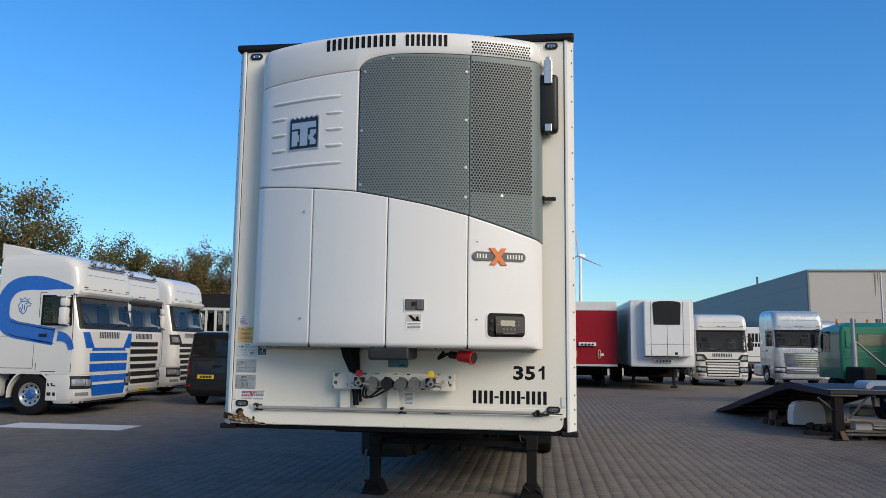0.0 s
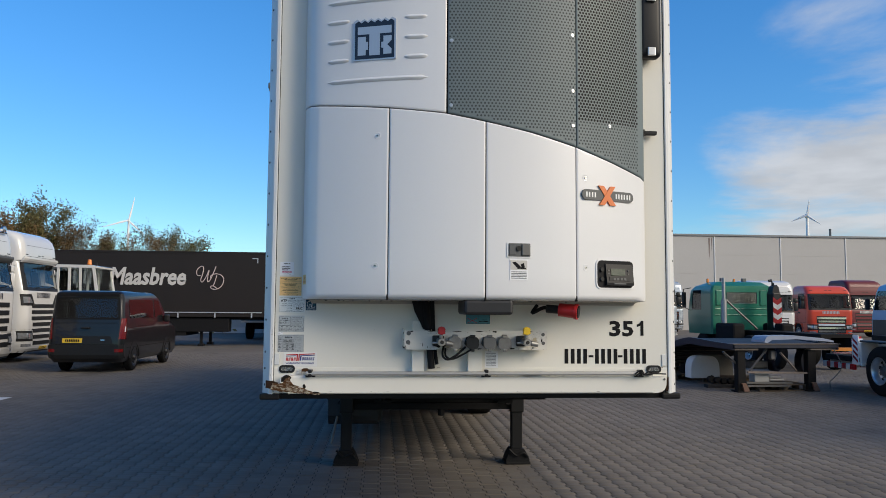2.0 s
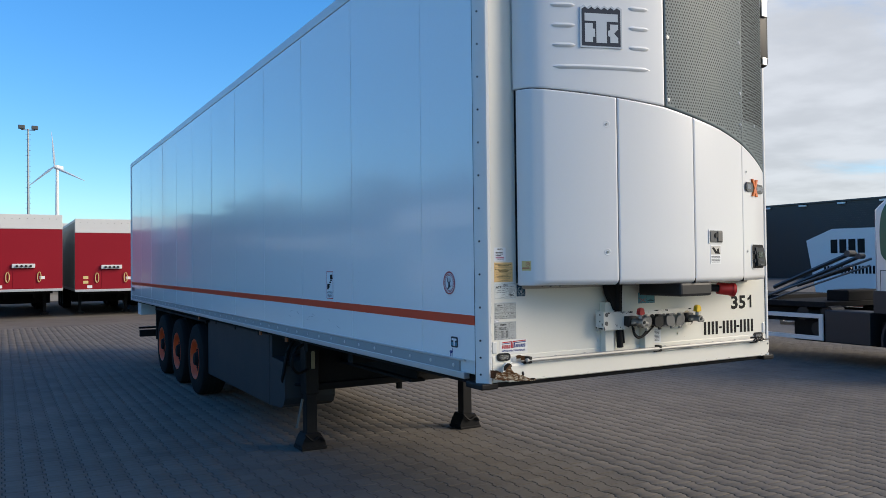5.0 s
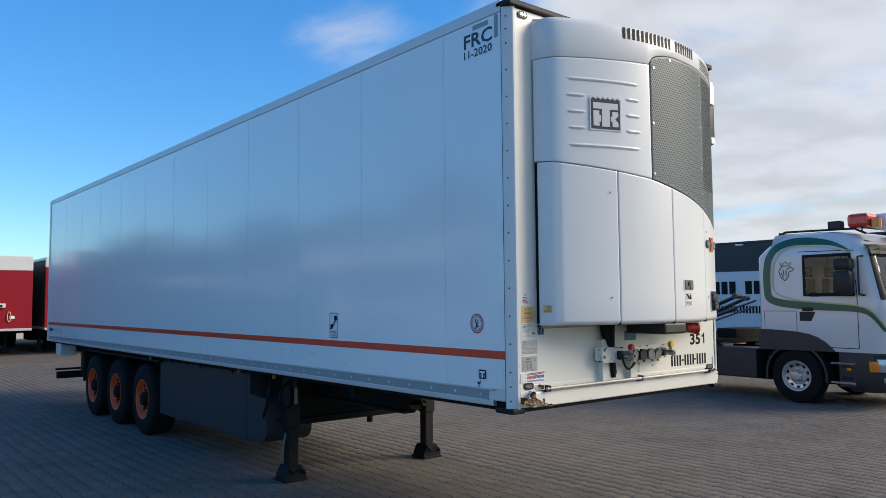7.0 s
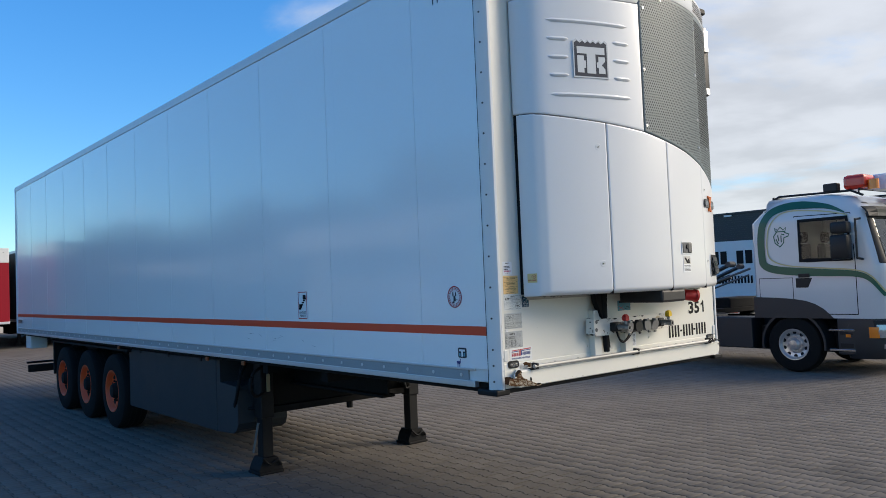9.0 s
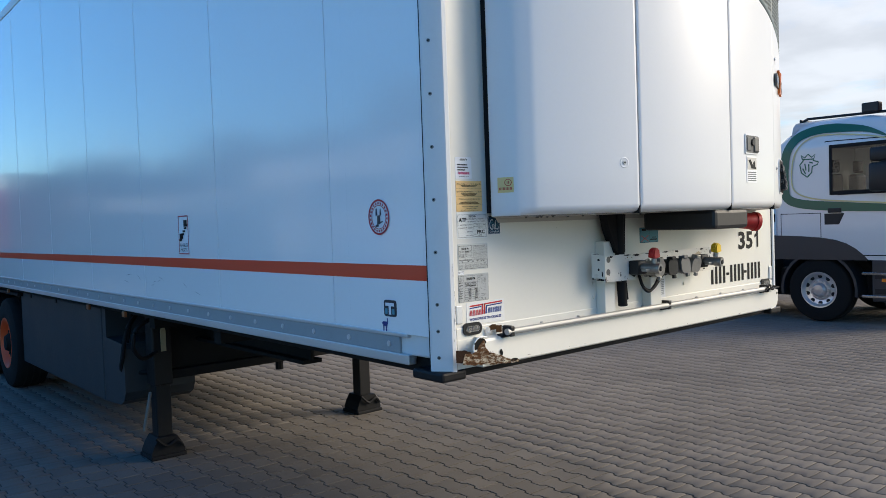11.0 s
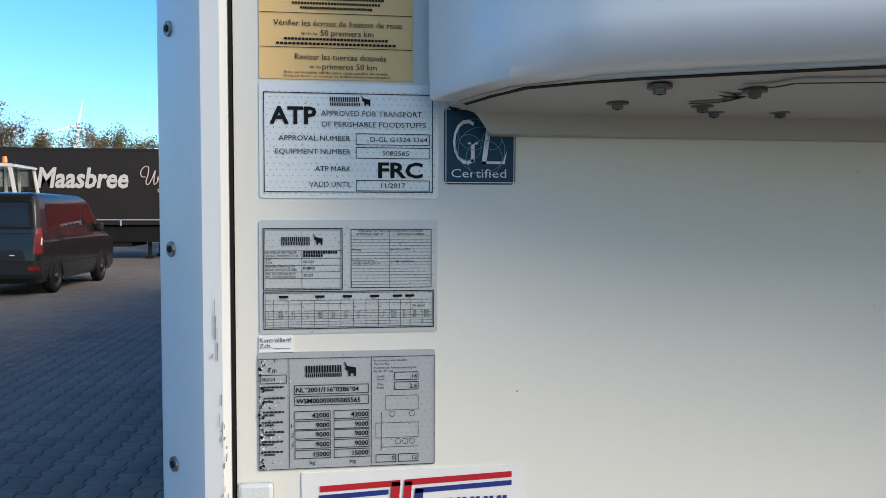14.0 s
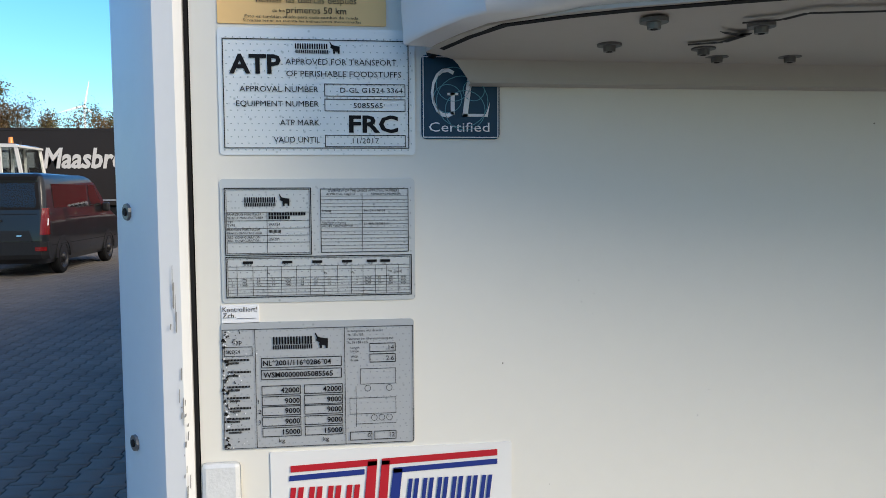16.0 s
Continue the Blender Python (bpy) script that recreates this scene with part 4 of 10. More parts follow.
for x0, x1, z0, z1 in ((0.0, 0.030, 1.338, 1.356), (0.028, 0.034, 1.345, 1.372), (0.002, 0.009, 1.318, 1.34), (0.02, 0.027, 1.316, 1.34), (-0.006, 0.002, 1.345, 1.352)):
    rect(b, x0, x1, z0, z1, p)
part("animal_mark", b, M_LBLUE, trailer, "small blue mark low on the side")
b = bmesh.new()
p = sput(0.474, -1.3022)
text_bm(b, "FRC", 0.0, 3.846, 0.315, 0.108, p, bold=0.02)
text_bm(b, "11-2020", 0.0, 3.766, 0.31, 0.062, p, bold=0.015)
part("side_lettering", b, M_NAVY, trailer, "dark code letters high on the side")
b = bmesh.new()
p = sput(0.474, -1.3019)
rect(b, 0.10, 0.27, 3.968, 4.005, p)
rect(b, 0.335, 0.375, 3.85, 4.02, p)
part("reflective_tape", b, M_GREYRAIL, trailer)
b = bmesh.new()
p = sput(LEN - 0.12, -1.3022)
bars(b, 0.0, 1.40, 0.36, 0.07, 6, p, double=False)
part("rear_mark", b, M_NAVY, trailer)

# numbers on the front wall; the plate number stays as bars
b = bmesh.new()
b.faces.new([b.verts.new((x, -0.0012, z)) for x, z in ((1.058, 1.548), (1.078, 1.548), (1.078, 1.642), (1.063, 1.642), (1.052, 1.626), (1.035, 1.618), (1.035, 1.602), (1.058, 1.610))])
for ch, x0, w in (("3", 0.856, 0.073), ("5", 0.940, 0.073)):
    text_bm(b, ch, x0, 1.548, w, 0.094, flat(-0.0012), bold=0.035)
part("fleet_number", b, M_PRINT, trailer, "black fleet number on the front wall")
b = bmesh.new()
for x0, n in ((0.568, 2), (0.763, 2), (0.948, 2)):
    bars(b, x0, 1.372, 0.160, 0.092, n, flat(-0.0012))
rect(b, 0.722, 0.753, 1.411, 1.425, flat(-0.0012))
rect(b, 0.910, 0.940, 1.411, 1.425, flat(-0.0012))
tagged(part("plate_number", b, M_PRINT, trailer), kind="stuff")
part("reflector", box(-1.2275, -1.196, -0.006, 0.0, 1.362, 1.432, 0.004), M_REFL, trailer, "clear front reflector")
part("reflector", box(1.192, 1.224, -0.006, 0.0, 1.356, 1.430, 0.004), M_REFL, trailer)


# ---------------------------------------------------------------- labels on the front wall
def front_sticker(name, x0, x1, z0, z1, material, label, r=0.003):
    b = bmesh.new()
    c, h = (x0 + x1) / 2, (z0 + z1) / 2
    prism(b, [(c + a, h + d) for a, d in oval(x1 - x0, z1 - z0, r, 3)], -0.0012, 0.0005, "y")
    return part(name, b, material, trailer, label)


FP = flat(-0.0022)


class Sheet:
    """Print on a label: places in label units, u to the right and v down."""

    def __init__(self, x0, x1, z0, z1, w, h):
        self.x0, self.z1, self.sx, self.sz = x0, z1, (x1 - x0) / w, (z1 - z0) / h
        self.bm = bmesh.new()

    def text(self, s, u, v, w, h, mi=0, align="l", bold=0.0):
        """Baseline at v."""
        text_bm(self.bm, s, self.x0 + u * self.sx, self.z1 - v * self.sz, None if w is None else w * self.sx, h * self.sz, FP, mi, align, bold)

    def fill(self, u0, u1, v0, v1, mi=0):
        rect(self.bm, self.x0 + u0 * self.sx, self.x0 + u1 * self.sx, self.z1 - v1 * self.sz, self.z1 - v0 * self.sz, FP, mi)

    def outline(self, u0, u1, v0, v1, t=2.0, mi=0):
        frame_rect(self.bm, self.x0 + u0 * self.sx, self.x0 + u1 * self.sx, self.z1 - v1 * self.sz, self.z1 - v0 * self.sz, t * self.sx, FP, mi)

    def word(self, u, v, w, h, n, mi=0, double=True):
        bars(self.bm, self.x0 + u * self.sx, self.z1 - v * self.sz, w * self.sx, h * self.sz, n, FP, mi, double)

    def poly(self, pts, mi=0):
        self.bm.faces.new([self.bm.verts.new(FP(self.x0 + u * self.sx, self.z1 - v * self.sz)) for u, v in pts]).material_index = mi

    def ring(self, u, v, r, t=1.5, n=20, mi=0):
        for k in range(n):
            a, c = 2 * math.pi * k / n, 2 * math.pi * (k + 1) / n
            self.poly([(u + q * math.cos(w), v + q * math.sin(w)) for q, w in ((r - t, a), (r, a), (r, c), (r - t, c))], mi)

    def animal(self, u, v, s, mi=0):
        """A small dark four-legged mark."""
        self.poly([(u, v - 0.2 * s), (u + 0.6 * s, v - 0.2 * s), (u + 0.6 * s, v - 0.62 * s), (u + 0.1 * s, v - 0.7 * s)], mi)
        self.poly([(u + 0.06 * s, v), (u + 0.2 * s, v), (u + 0.2 * s, v - 0.2 * s), (u + 0.04 * s, v - 0.2 * s)], mi)
        self.poly([(u + 0.44 * s, v), (u + 0.58 * s, v), (u + 0.6 * s, v - 0.2 * s), (u + 0.42 * s, v - 0.2 * s)], mi)
        self.poly([(u - 0.2 * s, v - 0.5 * s), (u + 0.1 * s, v - 0.35 * s), (u + 0.1 * s, v - 0.7 * s), (u - 0.1 * s, v - 0.78 * s)], mi)
        self.poly([(u - 0.28 * s, v - 1.0 * s), (u - 0.2 * s, v - 1.0 * s), (u - 0.02 * s, v - 0.7 * s), (u - 0.12 * s, v - 0.62 * s)], mi)

    def done(self, parent, mats, name="print"):
        return part(name, self.bm, mats, parent)


# service label
st = front_sticker("service_label", -1.205, -1.123, 1.908, 1.989, M_STK_WHITE, "white service label with dark and magenta print")
s = Sheet(-1.205, -1.123, 1.908, 1.989, 100, 100)
s.word(28, 16, 32, 9, 7)
s.animal(66, 16, 11)
for k, w in enumerate((62, 64, 48)):
    s.word(12, 38 + 12 * k, w, 6, 12, double=False)
s.word(14, 80, 72, 12, 9, mi=1)
s.text("euroservice", 22, 92, 58, 8, mi=0)
s.done(st, [M_PRINT, M_MAGENTA])

# wheel-nut label in four languages
st = front_sticker("wheel_nut_label", -1.206, -1.0735, 1.784, 1.900, M_STK_ORANGE, "orange wheel-nut tightening label in four languages", 0.001)
s = Sheet(-1.206, -1.0735, 1.784, 1.900, 192, 174)
s.text("Radmuttersitz", 8, 21, 60, 8)
s.text("nach den ersten", 72, 20, 34, 4)
s.text("50 km überprüfen", 110, 21, 76, 8)
s.text("CHECK WHEELNUTS FOR TIGHTNESS", 6, 65, 122, 8)
s.text("after the first", 131, 64, 30, 4)
s.text("50 km", 163, 65, 26, 8)
s.text("Vérifier les écrous de fixation de roue", 18, 106, 160, 8)
s.text("après les", 52, 117, 20, 4)
s.text("50 premiers km", 76, 118, 66, 8)
s.text("Revisar las tuercas después", 44, 149, 114, 8)
s.text("de los", 62, 160, 14, 4)
s.text("primeros 50 km", 78, 161, 68, 8)
for v, w in ((28, 120), (34, 100), (72, 120), (78, 110), (84, 90), (124, 130), (130, 150)):
    s.word(96 - w / 2, v, w, 3, 30, double=False)
s.text("Esto es también válido para cada cambio de rueda.", 96, 167, 130, 3.6, align="c")
s.text("Sírvanse tener en cuenta las indicaciones mencionadas", 96, 171.5, 134, 3.2, align="c")
for v in (44, 89, 133):
    s.fill(1, 191, v, v + 0.8)
s.done(st, [M_PRINT])

# approval plate
st = front_sticker("approval_plate", -1.2065, -1.0505, 1.681, 1.781, M_PLATE_L, "silver approval plate with black lettering")
s = Sheet(-1.2065, -1.0505, 1.681, 1.781, 662, 424)
s.outline(16, 640, 36, 402, 3)
s.word(256, 68, 112, 18, 7)
s.word(258, 83, 112, 12, 9)
s.animal(382, 83, 40)
s.text("ATP", 38, 150, 170, 64, bold=0.03)
s.text("APPROVED FOR TRANSPORT", 224, 120, 374, 20)
s.text("OF PERISHABLE FOODSTUFFS", 226, 160, 388, 20)
s.text("APPROVAL NUMBER", 70, 212, 262, 20)
s.text("EQUIPMENT NUMBER", 58, 261, 275, 20)
s.text("ATP MARK", 202, 324, 132, 20)
s.text("VALID UNTIL", 180, 382, 155, 20)
for v0, v1 in ((183, 226), (234, 276), (356, 397)):
    s.outline(352, 628, v0, v1, 2.5)
s.text("D-GL G1524 3364", 406, 213, 213, 18)
s.text("5085565", 450, 264, 100, 18)
s.text("FRC", 434, 346, 168, 58, bold=0.03)
s.text("11/2017", 446, 384, 90, 18)
s.done(st, [M_PRINT])

# certificate badge
st = front_sticker("certificate_badge", -1.0455, -0.9805, 1.694, 1.762, M_STK_TEAL, "dark teal certificate badge with white rim", 0.004)
s = Sheet(-1.0455, -0.9805, 1.694, 1.762, 270, 290)
s.outline(5, 265, 5, 285, 3)
s.text("Certified", 26, 264, 208, 34)
for r, u, v in ((50, 90, 150), (70, 150, 190), (38, 180, 120), (60, 110, 100), (90, 140, 160)):
    s.ring(u, v, r, 2.5, 24, 1)
for k in range(10):
    t0, t1 = radians(60 + 24 * k), radians(60 + 24 * (k + 1))
    s.poly([(86 + q * 0.62 * math.cos(w), 130 - q * math.sin(w)) for q, w in ((72, t0), (86, t0), (86, t1), (72, t1))])
s.fill(88, 126, 130, 138)
s.fill(100, 114, 130, 205)
s.poly([(160, 60), (178, 60), (158, 212), (140, 212)])
s.poly([(140, 202), (222, 202), (236, 160), (228, 212), (140, 212)])
s.done(st, [M_STK_WHITE, M_STK_BLUE])

# brake plate with tables
st = front_sticker("brake_plate", -1.2075, -1.0515, 1.562, 1.662, M_PLATE, "silver brake data plate with small tables")
s = Sheet(-1.2075, -1.0515, 1.562, 1.662, 650, 420)
s.outline(14, 300, 30, 258, 3)
s.outline(20, 294, 36, 252, 1.5)
s.word(80, 80, 104, 18, 7)
s.word(80, 93, 104, 12, 9)
s.animal(204, 92, 40)
for v in (112, 140, 166, 190, 214):
    s.fill(20, 294, v, v + 1.6)
s.fill(152, 153.6, 112, 252)
for v, t in ((123, "FAHRZEUG HERSTELLER"), (135, "VEHICLE MANUFACTURER"), (149, "TYP"), (160, "TYPE"), (174, "BREMSEN HERSTELLER"), (186, "BRAKES MANUFACTURER"), (201, "ABS- KONFIGURATION"), (212, "ABS- CONFIGURATION")):
    s.text(t, 23, v, None if len(t) < 6 else len(t) * 5.9, 8.5)
s.word(158, 124, 124, 10, 14, double=False)
s.word(158, 136, 72, 10, 8, double=False)
s.text("SKO24", 158, 158, 38, 10)
s.word(158, 182, 42, 10, 5)
s.text("2S/2M", 158, 208, 34, 10)
s.text("OVERVIEW OF THE UNECE APPROVAL NUMBERS", 476, 45, 240, 8.5, align="c")
s.outline(330, 628, 34, 252, 2.2)
s.fill(470, 471.6, 48, 252)
for k in range(17):
    v = 59 + 12 * k
    s.fill(330, 628, v, v + 1.2)
s.text("APPROVAL OBJECT", 350, 56, 100, 8)
s.text("APPROVAL NUMBER", 500, 56, 100, 8)
s.text("Braking", 336, 113, 30, 8)
s.text("E4-13R-110934", 476, 113, 72, 8)
s.text("Installation of lighting", 336, 153, 80, 7)
s.text("and light signalling devices", 336, 163, 102, 7)
s.text("E1-48R-030559-01", 476, 158, 86, 8)
s.outline(14, 638, 262, 402, 3)
s.outline(20, 632, 268, 396, 1.5)
for v in (296, 308, 334, 344, 354, 364, 374, 385):
    s.fill(20, 632, v, v + 1.3)
for u in (50, 102, 150, 196, 246, 292, 338, 384, 430, 470, 512, 550, 592):
    s.fill(u, u + 1.3, 296, 396)
for r in range(3):
    s.text(str(r + 1), 32, 343 + 10 * r, None, 6)
    for u, t in ((66, "1400"), (116, "0.5"), (166, "1.7"), (210, "9000"), (260, "5.8"), (306, "0.5"), (352, "1.6"), (402, "-"), (448, "7"), (478, "16/24"), (522, "69"), (558, "338"), (600, "4024")):
        s.text(t, u, 343 + 10 * r, None, 7)
for u, n in ((70, 3), (200, 2), (300, 3), (400, 2), (484, 2), (530, 2)):
    s.fill(u, u + 34, 278, 287, 0)
    for k in range(n):
        s.ring(u + 8 + 9 * k, 290, 3, 1, 8)
s.text("Pz", 150, 325, None, 8)
s.text("Pz", 340, 325, None, 8)
s.text("Pz", 432, 325, None, 8)
s.text("TR (daN)", 556, 324, 48, 8)
s.done(st, [M_PRINT])

# checked tag
st = front_sticker("checked_tag", -1.2085, -1.179, 1.5455, 1.5605, M_STK_WHITE, "small white checked tag", 0.0004)
s = Sheet(-1.2085, -1.179, 1.5455, 1.5605, 116, 60)
s.text("Kontrolliert!", 4, 22, 106, 17)
s.text("Zch.", 4, 42, 40, 17)
s.fill(48, 108, 43, 44.5)
s.done(st, [M_PRINT])

# type plate, its edge crackled
st = front_sticker("type_plate", -1.2095, -1.053, 1.441, 1.546, M_PLATE_D, "silver weight and type plate with crackled edge")
s = Sheet(-1.2095, -1.053, 1.441, 1.546, 668, 428)
s.outline(4, 664, 22, 424, 2)
s.fill(114, 116, 22, 424)
s.fill(422, 424, 22, 424)
s.text("Typ", 38, 70, 32, 16)
s.outline(10, 106, 80, 112, 2)
s.text("SKO24", 16, 102, 48, 12)
s.word(176, 76, 138, 26, 7)
s.word(176, 92, 138, 14, 9)
s.animal(334, 92, 52)
s.outline(134, 412, 120, 154, 2.5)
s.text("NL*2001/116*0286*04", 141, 146, 234, 18, bold=0.02)
s.outline(134, 412, 160, 194, 2.5)
s.text("WSM00000005085565", 141, 186, 240, 18, bold=0.02)
for k, t in enumerate(("42000", "9000", "9000", "9000", "15000")):
    v = (214, 250, 284, 320, 356)[k]
    s.outline(134, 268, v, v + 32, 2.5)
    s.outline(280, 414, v, v + 32, 2.5)
    s.text(t, 264, v + 25, None, 18, align="r", bold=0.02)
    s.text(t, 410, v + 25, None, 18, align="r", bold=0.02)
    if 0 < k < 4:
        s.text(str(k), 122, v + 24, None, 15)
s.text("kg", 190, 408, 22, 14)
s.text("kg", 342, 408, 22, 14)
s.text("In compliance with directive", 434, 40, 124, 8)
s.text("96 / 53 / EG", 434, 53, 54, 8)
s.text("Nachweis der Übereinstimmung mit", 434, 67, 160, 8)
s.text("RL 96 / 53 / EG", 434, 80, 70, 8)
s.text("Length", 444, 98, 30, 8)
s.text("Länge", 444, 109, 28, 8)
s.text("Width", 444, 128, 26, 8)
s.text("Breite", 444, 140, 26, 8)
s.outline(510, 602, 80, 110, 2.5)
s.text("14", 596, 104, None, 17, align="r")
s.outline(510, 602, 116, 146, 2.5)
s.text("2.6", 596, 140, None, 17, align="r")
s.outline(476, 602, 166, 220, 1.5)
s.ring(502, 234, 11)
s.ring(578, 234, 11)
s.outline(438, 602, 266, 322, 1.5)
for u in (524, 551, 578):
    s.ring(u, 336, 11)
s.fill(460, 461.5, 226, 366)
s.fill(462, 602, 355, 356.5)
s.outline(438, 516, 382, 412, 2.5)
s.text("0", 510, 404, None, 16, align="r")
s.outline(524, 602, 382, 412, 2.5)
s.text("12", 596, 404, None, 16, align="r")
random.seed(11)
for k, v in enumerate((128, 138, 168, 180, 218, 229, 255, 265, 290, 300, 325, 335, 362, 372)):
    s.word(14 + random.uniform(0, 8), v, 78 - (k % 2) * 36, 7, 16, double=False)
for k in range(150):
    u, v = abs(random.gauss(0, 34)), random.uniform(24, 424)
    r = random.uniform(1.5, 6) * (1.4 if u < 20 else 0.7)
    s.poly([(4 + u + r * random.uniform(0.4, 1.1) * math.cos(a), v + r * random.uniform(0.4, 1.1) * math.sin(a)) for a in (0, 1.2, 2.5, 3.9, 5.1)], 1 if random.random() < 0.6 else 2)
s.done(st, [M_PRINT, M_TORN, M_STK_WHITE])

# dealer sticker: coloured shapes and its slogan
st = front_sticker("dealer_sticker", -1.1725, -0.9700, 1.352, 1.4375, mat("off_white_vinyl", (0.75, 0.745, 0.72), 0.4, vary=0.03), "white dealer sticker with red and blue bars", 0.001)
s = Sheet(-1.1725, -0.9700, 1.352, 1.4375, 420, 186)
s.poly([(34, 26), (182, 20), (182, 32), (34, 38)], 0)
s.poly([(190, 20), (394, 12), (394, 24), (190, 32)], 0)
s.poly([(32, 44), (160, 38), (160, 48), (31, 54)], 1)
s.poly([(210, 38), (394, 30), (394, 40), (210, 48)], 1)
s.poly([(166, 24), (182, 24), (176, 110), (158, 112)], 0)
s.poly([(190, 24), (204, 24), (198, 108), (182, 110)], 0)
s.poly([(210, 40), (226, 40), (219, 106), (202, 108)], 1)
for k in range(4):
    u = 30 + 32 * k
    s.poly([(u + 4, 66), (u + 13, 66), (u + 8, 112), (u - 1, 112)], 0)
    s.poly([(u + 17, 66), (u + 26, 66), (u + 21, 112), (u + 12, 112)], 0)
for k in range(6):
    u = 234 + 26 * k
    s.poly([(u + 3, 60), (u + 10, 60), (u + 5, 104), (u - 2, 104)], 1)
    s.poly([(u + 14, 60), (u + 21, 60), (u + 16, 104), (u + 9, 104)], 1)
s.text("WORLDWIDE TRUCKSALES", 28, 152, 350, 22, 1, bold=0.025)
s.done(st, [M_LRED, M_LBLUE])

# blue notice by the cable, and a small white plate by the sockets
st = front_sticker("blue_notice", -0.055, 0.095, 1.617, 1.69, M_STK_BLUE, "light blue notice with a red cross", 0.001)
s = Sheet(-0.055, 0.095, 1.617, 1.69, 120, 90)
s.outline(2, 118, 2, 88, 1)
s.fill(60, 61, 2, 88)
s.poly([(6, 48), (9, 46), (56, 82), (53, 84)], 1)
s.poly([(56, 48), (53, 46), (6, 82), (9, 84)], 1)
s.fill(12, 40, 6, 20)
s.word(66, 76, 46, 8, 8, double=False)
s.word(80, 62, 24, 5, 5, double=False)
s.done(st, [M_PRINT, M_LRED])
st = front_sticker("socket_label", 0.064, 0.145, 1.346, 1.448, M_STK_WHITE, "small white printed label", 0.001)
s = Sheet(0.064, 0.145, 1.346, 1.448, 100, 150)
for k in range(9):
    s.word(12, 26 + 13 * k, 74, 6, 9, double=False)
s.done(st, [M_PRINTG])

# socket bracket on two posts
for x0, x1 in ((-0.392, -0.318), (-0.048, 0.040)):
    b = quadbox(bmesh.new(), x0, x1, -0.050, 0.0, 1.30, 1.638 if x0 < -0.2 else 1.46, 0.003)
    part("bracket_post", b, M_FRONT, trailer, "cream channel post")
part("post_plate", box(-0.3175, -0.295, -0.030, 0.0, 1.30, 1.628, 0.002), M_FRONT, trailer)
YB = -0.090
M_CASTL = mat("worn_cast_aluminium", (0.30, 0.30, 0.29), 0.42, metal=0.7, vary=0.3, scale=30, dirt=0.35)
edge_rng = random.Random(23)


def torn_strip(x0, x1, n, low, high, jag):
    """Outline of a plate whose lower and upper edges are bitten and bent."""
    lo_ = [(x0 + (x1 - x0) * k / n, low(k / n) + edge_rng.uniform(-jag, jag)) for k in range(n + 1)]
    hi_ = [(x0 + (x1 - x0) * k / n, high(k / n) + edge_rng.uniform(-jag, jag) * 0.5) for k in range(n + 1)]
    return lo_ + hi_[::-1]


b = bmesh.new()
prism(b, torn_strip(-0.440, 0.438, 60, lambda u: 1.462 + 0.022 * math.exp(-((u - 0.33) / 0.05) ** 2), lambda u: 1.578 - 0.010 * math.exp(-((u - 0.25) / 0.06) ** 2), 0.0012), YB, YB + 0.006, "y")
prism(b, [(0.438, YB), (0.446, -0.04), (0.440, -0.04), (0.432, YB + 0.006)], 1.466, 1.576, "z")
br = part("socket_bracket", b, M_CHIP, trailer, "chipped white socket bracket plate")
b = bmesh.new()
prism(b, torn_strip(-0.064, 0.0, 14, lambda u: 1.478 - 0.012 * u + 0.010 * math.exp(-((u - 0.5) / 0.2) ** 2), lambda u: 1.590 - 0.012 * u, 0.0016), 0.0, 0.005, "y")
bmesh.ops.transform(b, matrix=Matrix.Translation((-0.4402, YB + 0.0004, 0)) @ Matrix.Rotation(radians(-80), 4, "Z"), verts=b.verts[:])
part("bent_flange", b, M_CHIP, br)
b = bmesh.new()
for u, z, w, h in ((-0.030, 1.560, 0.009, 0.006), (-0.030, 1.518, 0.006, 0.006), (-0.012, 1.500, 0.004, 0.016), (-0.020, 1.474, 0.026, 0.006), (-0.058, 1.478, 0.006, 0.006), (-0.04, 1.586, 0.02, 0.002)):
    prism(b, [(u + w * (0.5 + 0.5 * edge_rng.random()) * math.cos(2 * math.pi * k / 14), z + h * (0.5 + 0.5 * edge_rng.random()) * math.sin(2 * math.pi * k / 14)) for k in range(14)], -0.0010, -0.0002, "y")
bmesh.ops.transform(b, matrix=Matrix.Translation((-0.4402, YB + 0.0004, 0)) @ Matrix.Rotation(radians(-80), 4, "Z"), verts=b.verts[:])
tagged(part("paint_chip", b, M_TORN, br), kind="stuff")
b = bmesh.new()
for x, z, r in ((-0.415, 1.560, 0.0135), (-0.418, 1.506, 0.0135), (0.412, 1.555, 0.011), (0.414, 1.502, 0.011)):
    tube(b, (x, YB - 0.0003, z), (x, YB - 0.0010, z), r, 16)
tagged(part("bolt_hole", b, M_CAST, br), kind="stuff")
b = bmesh.new()
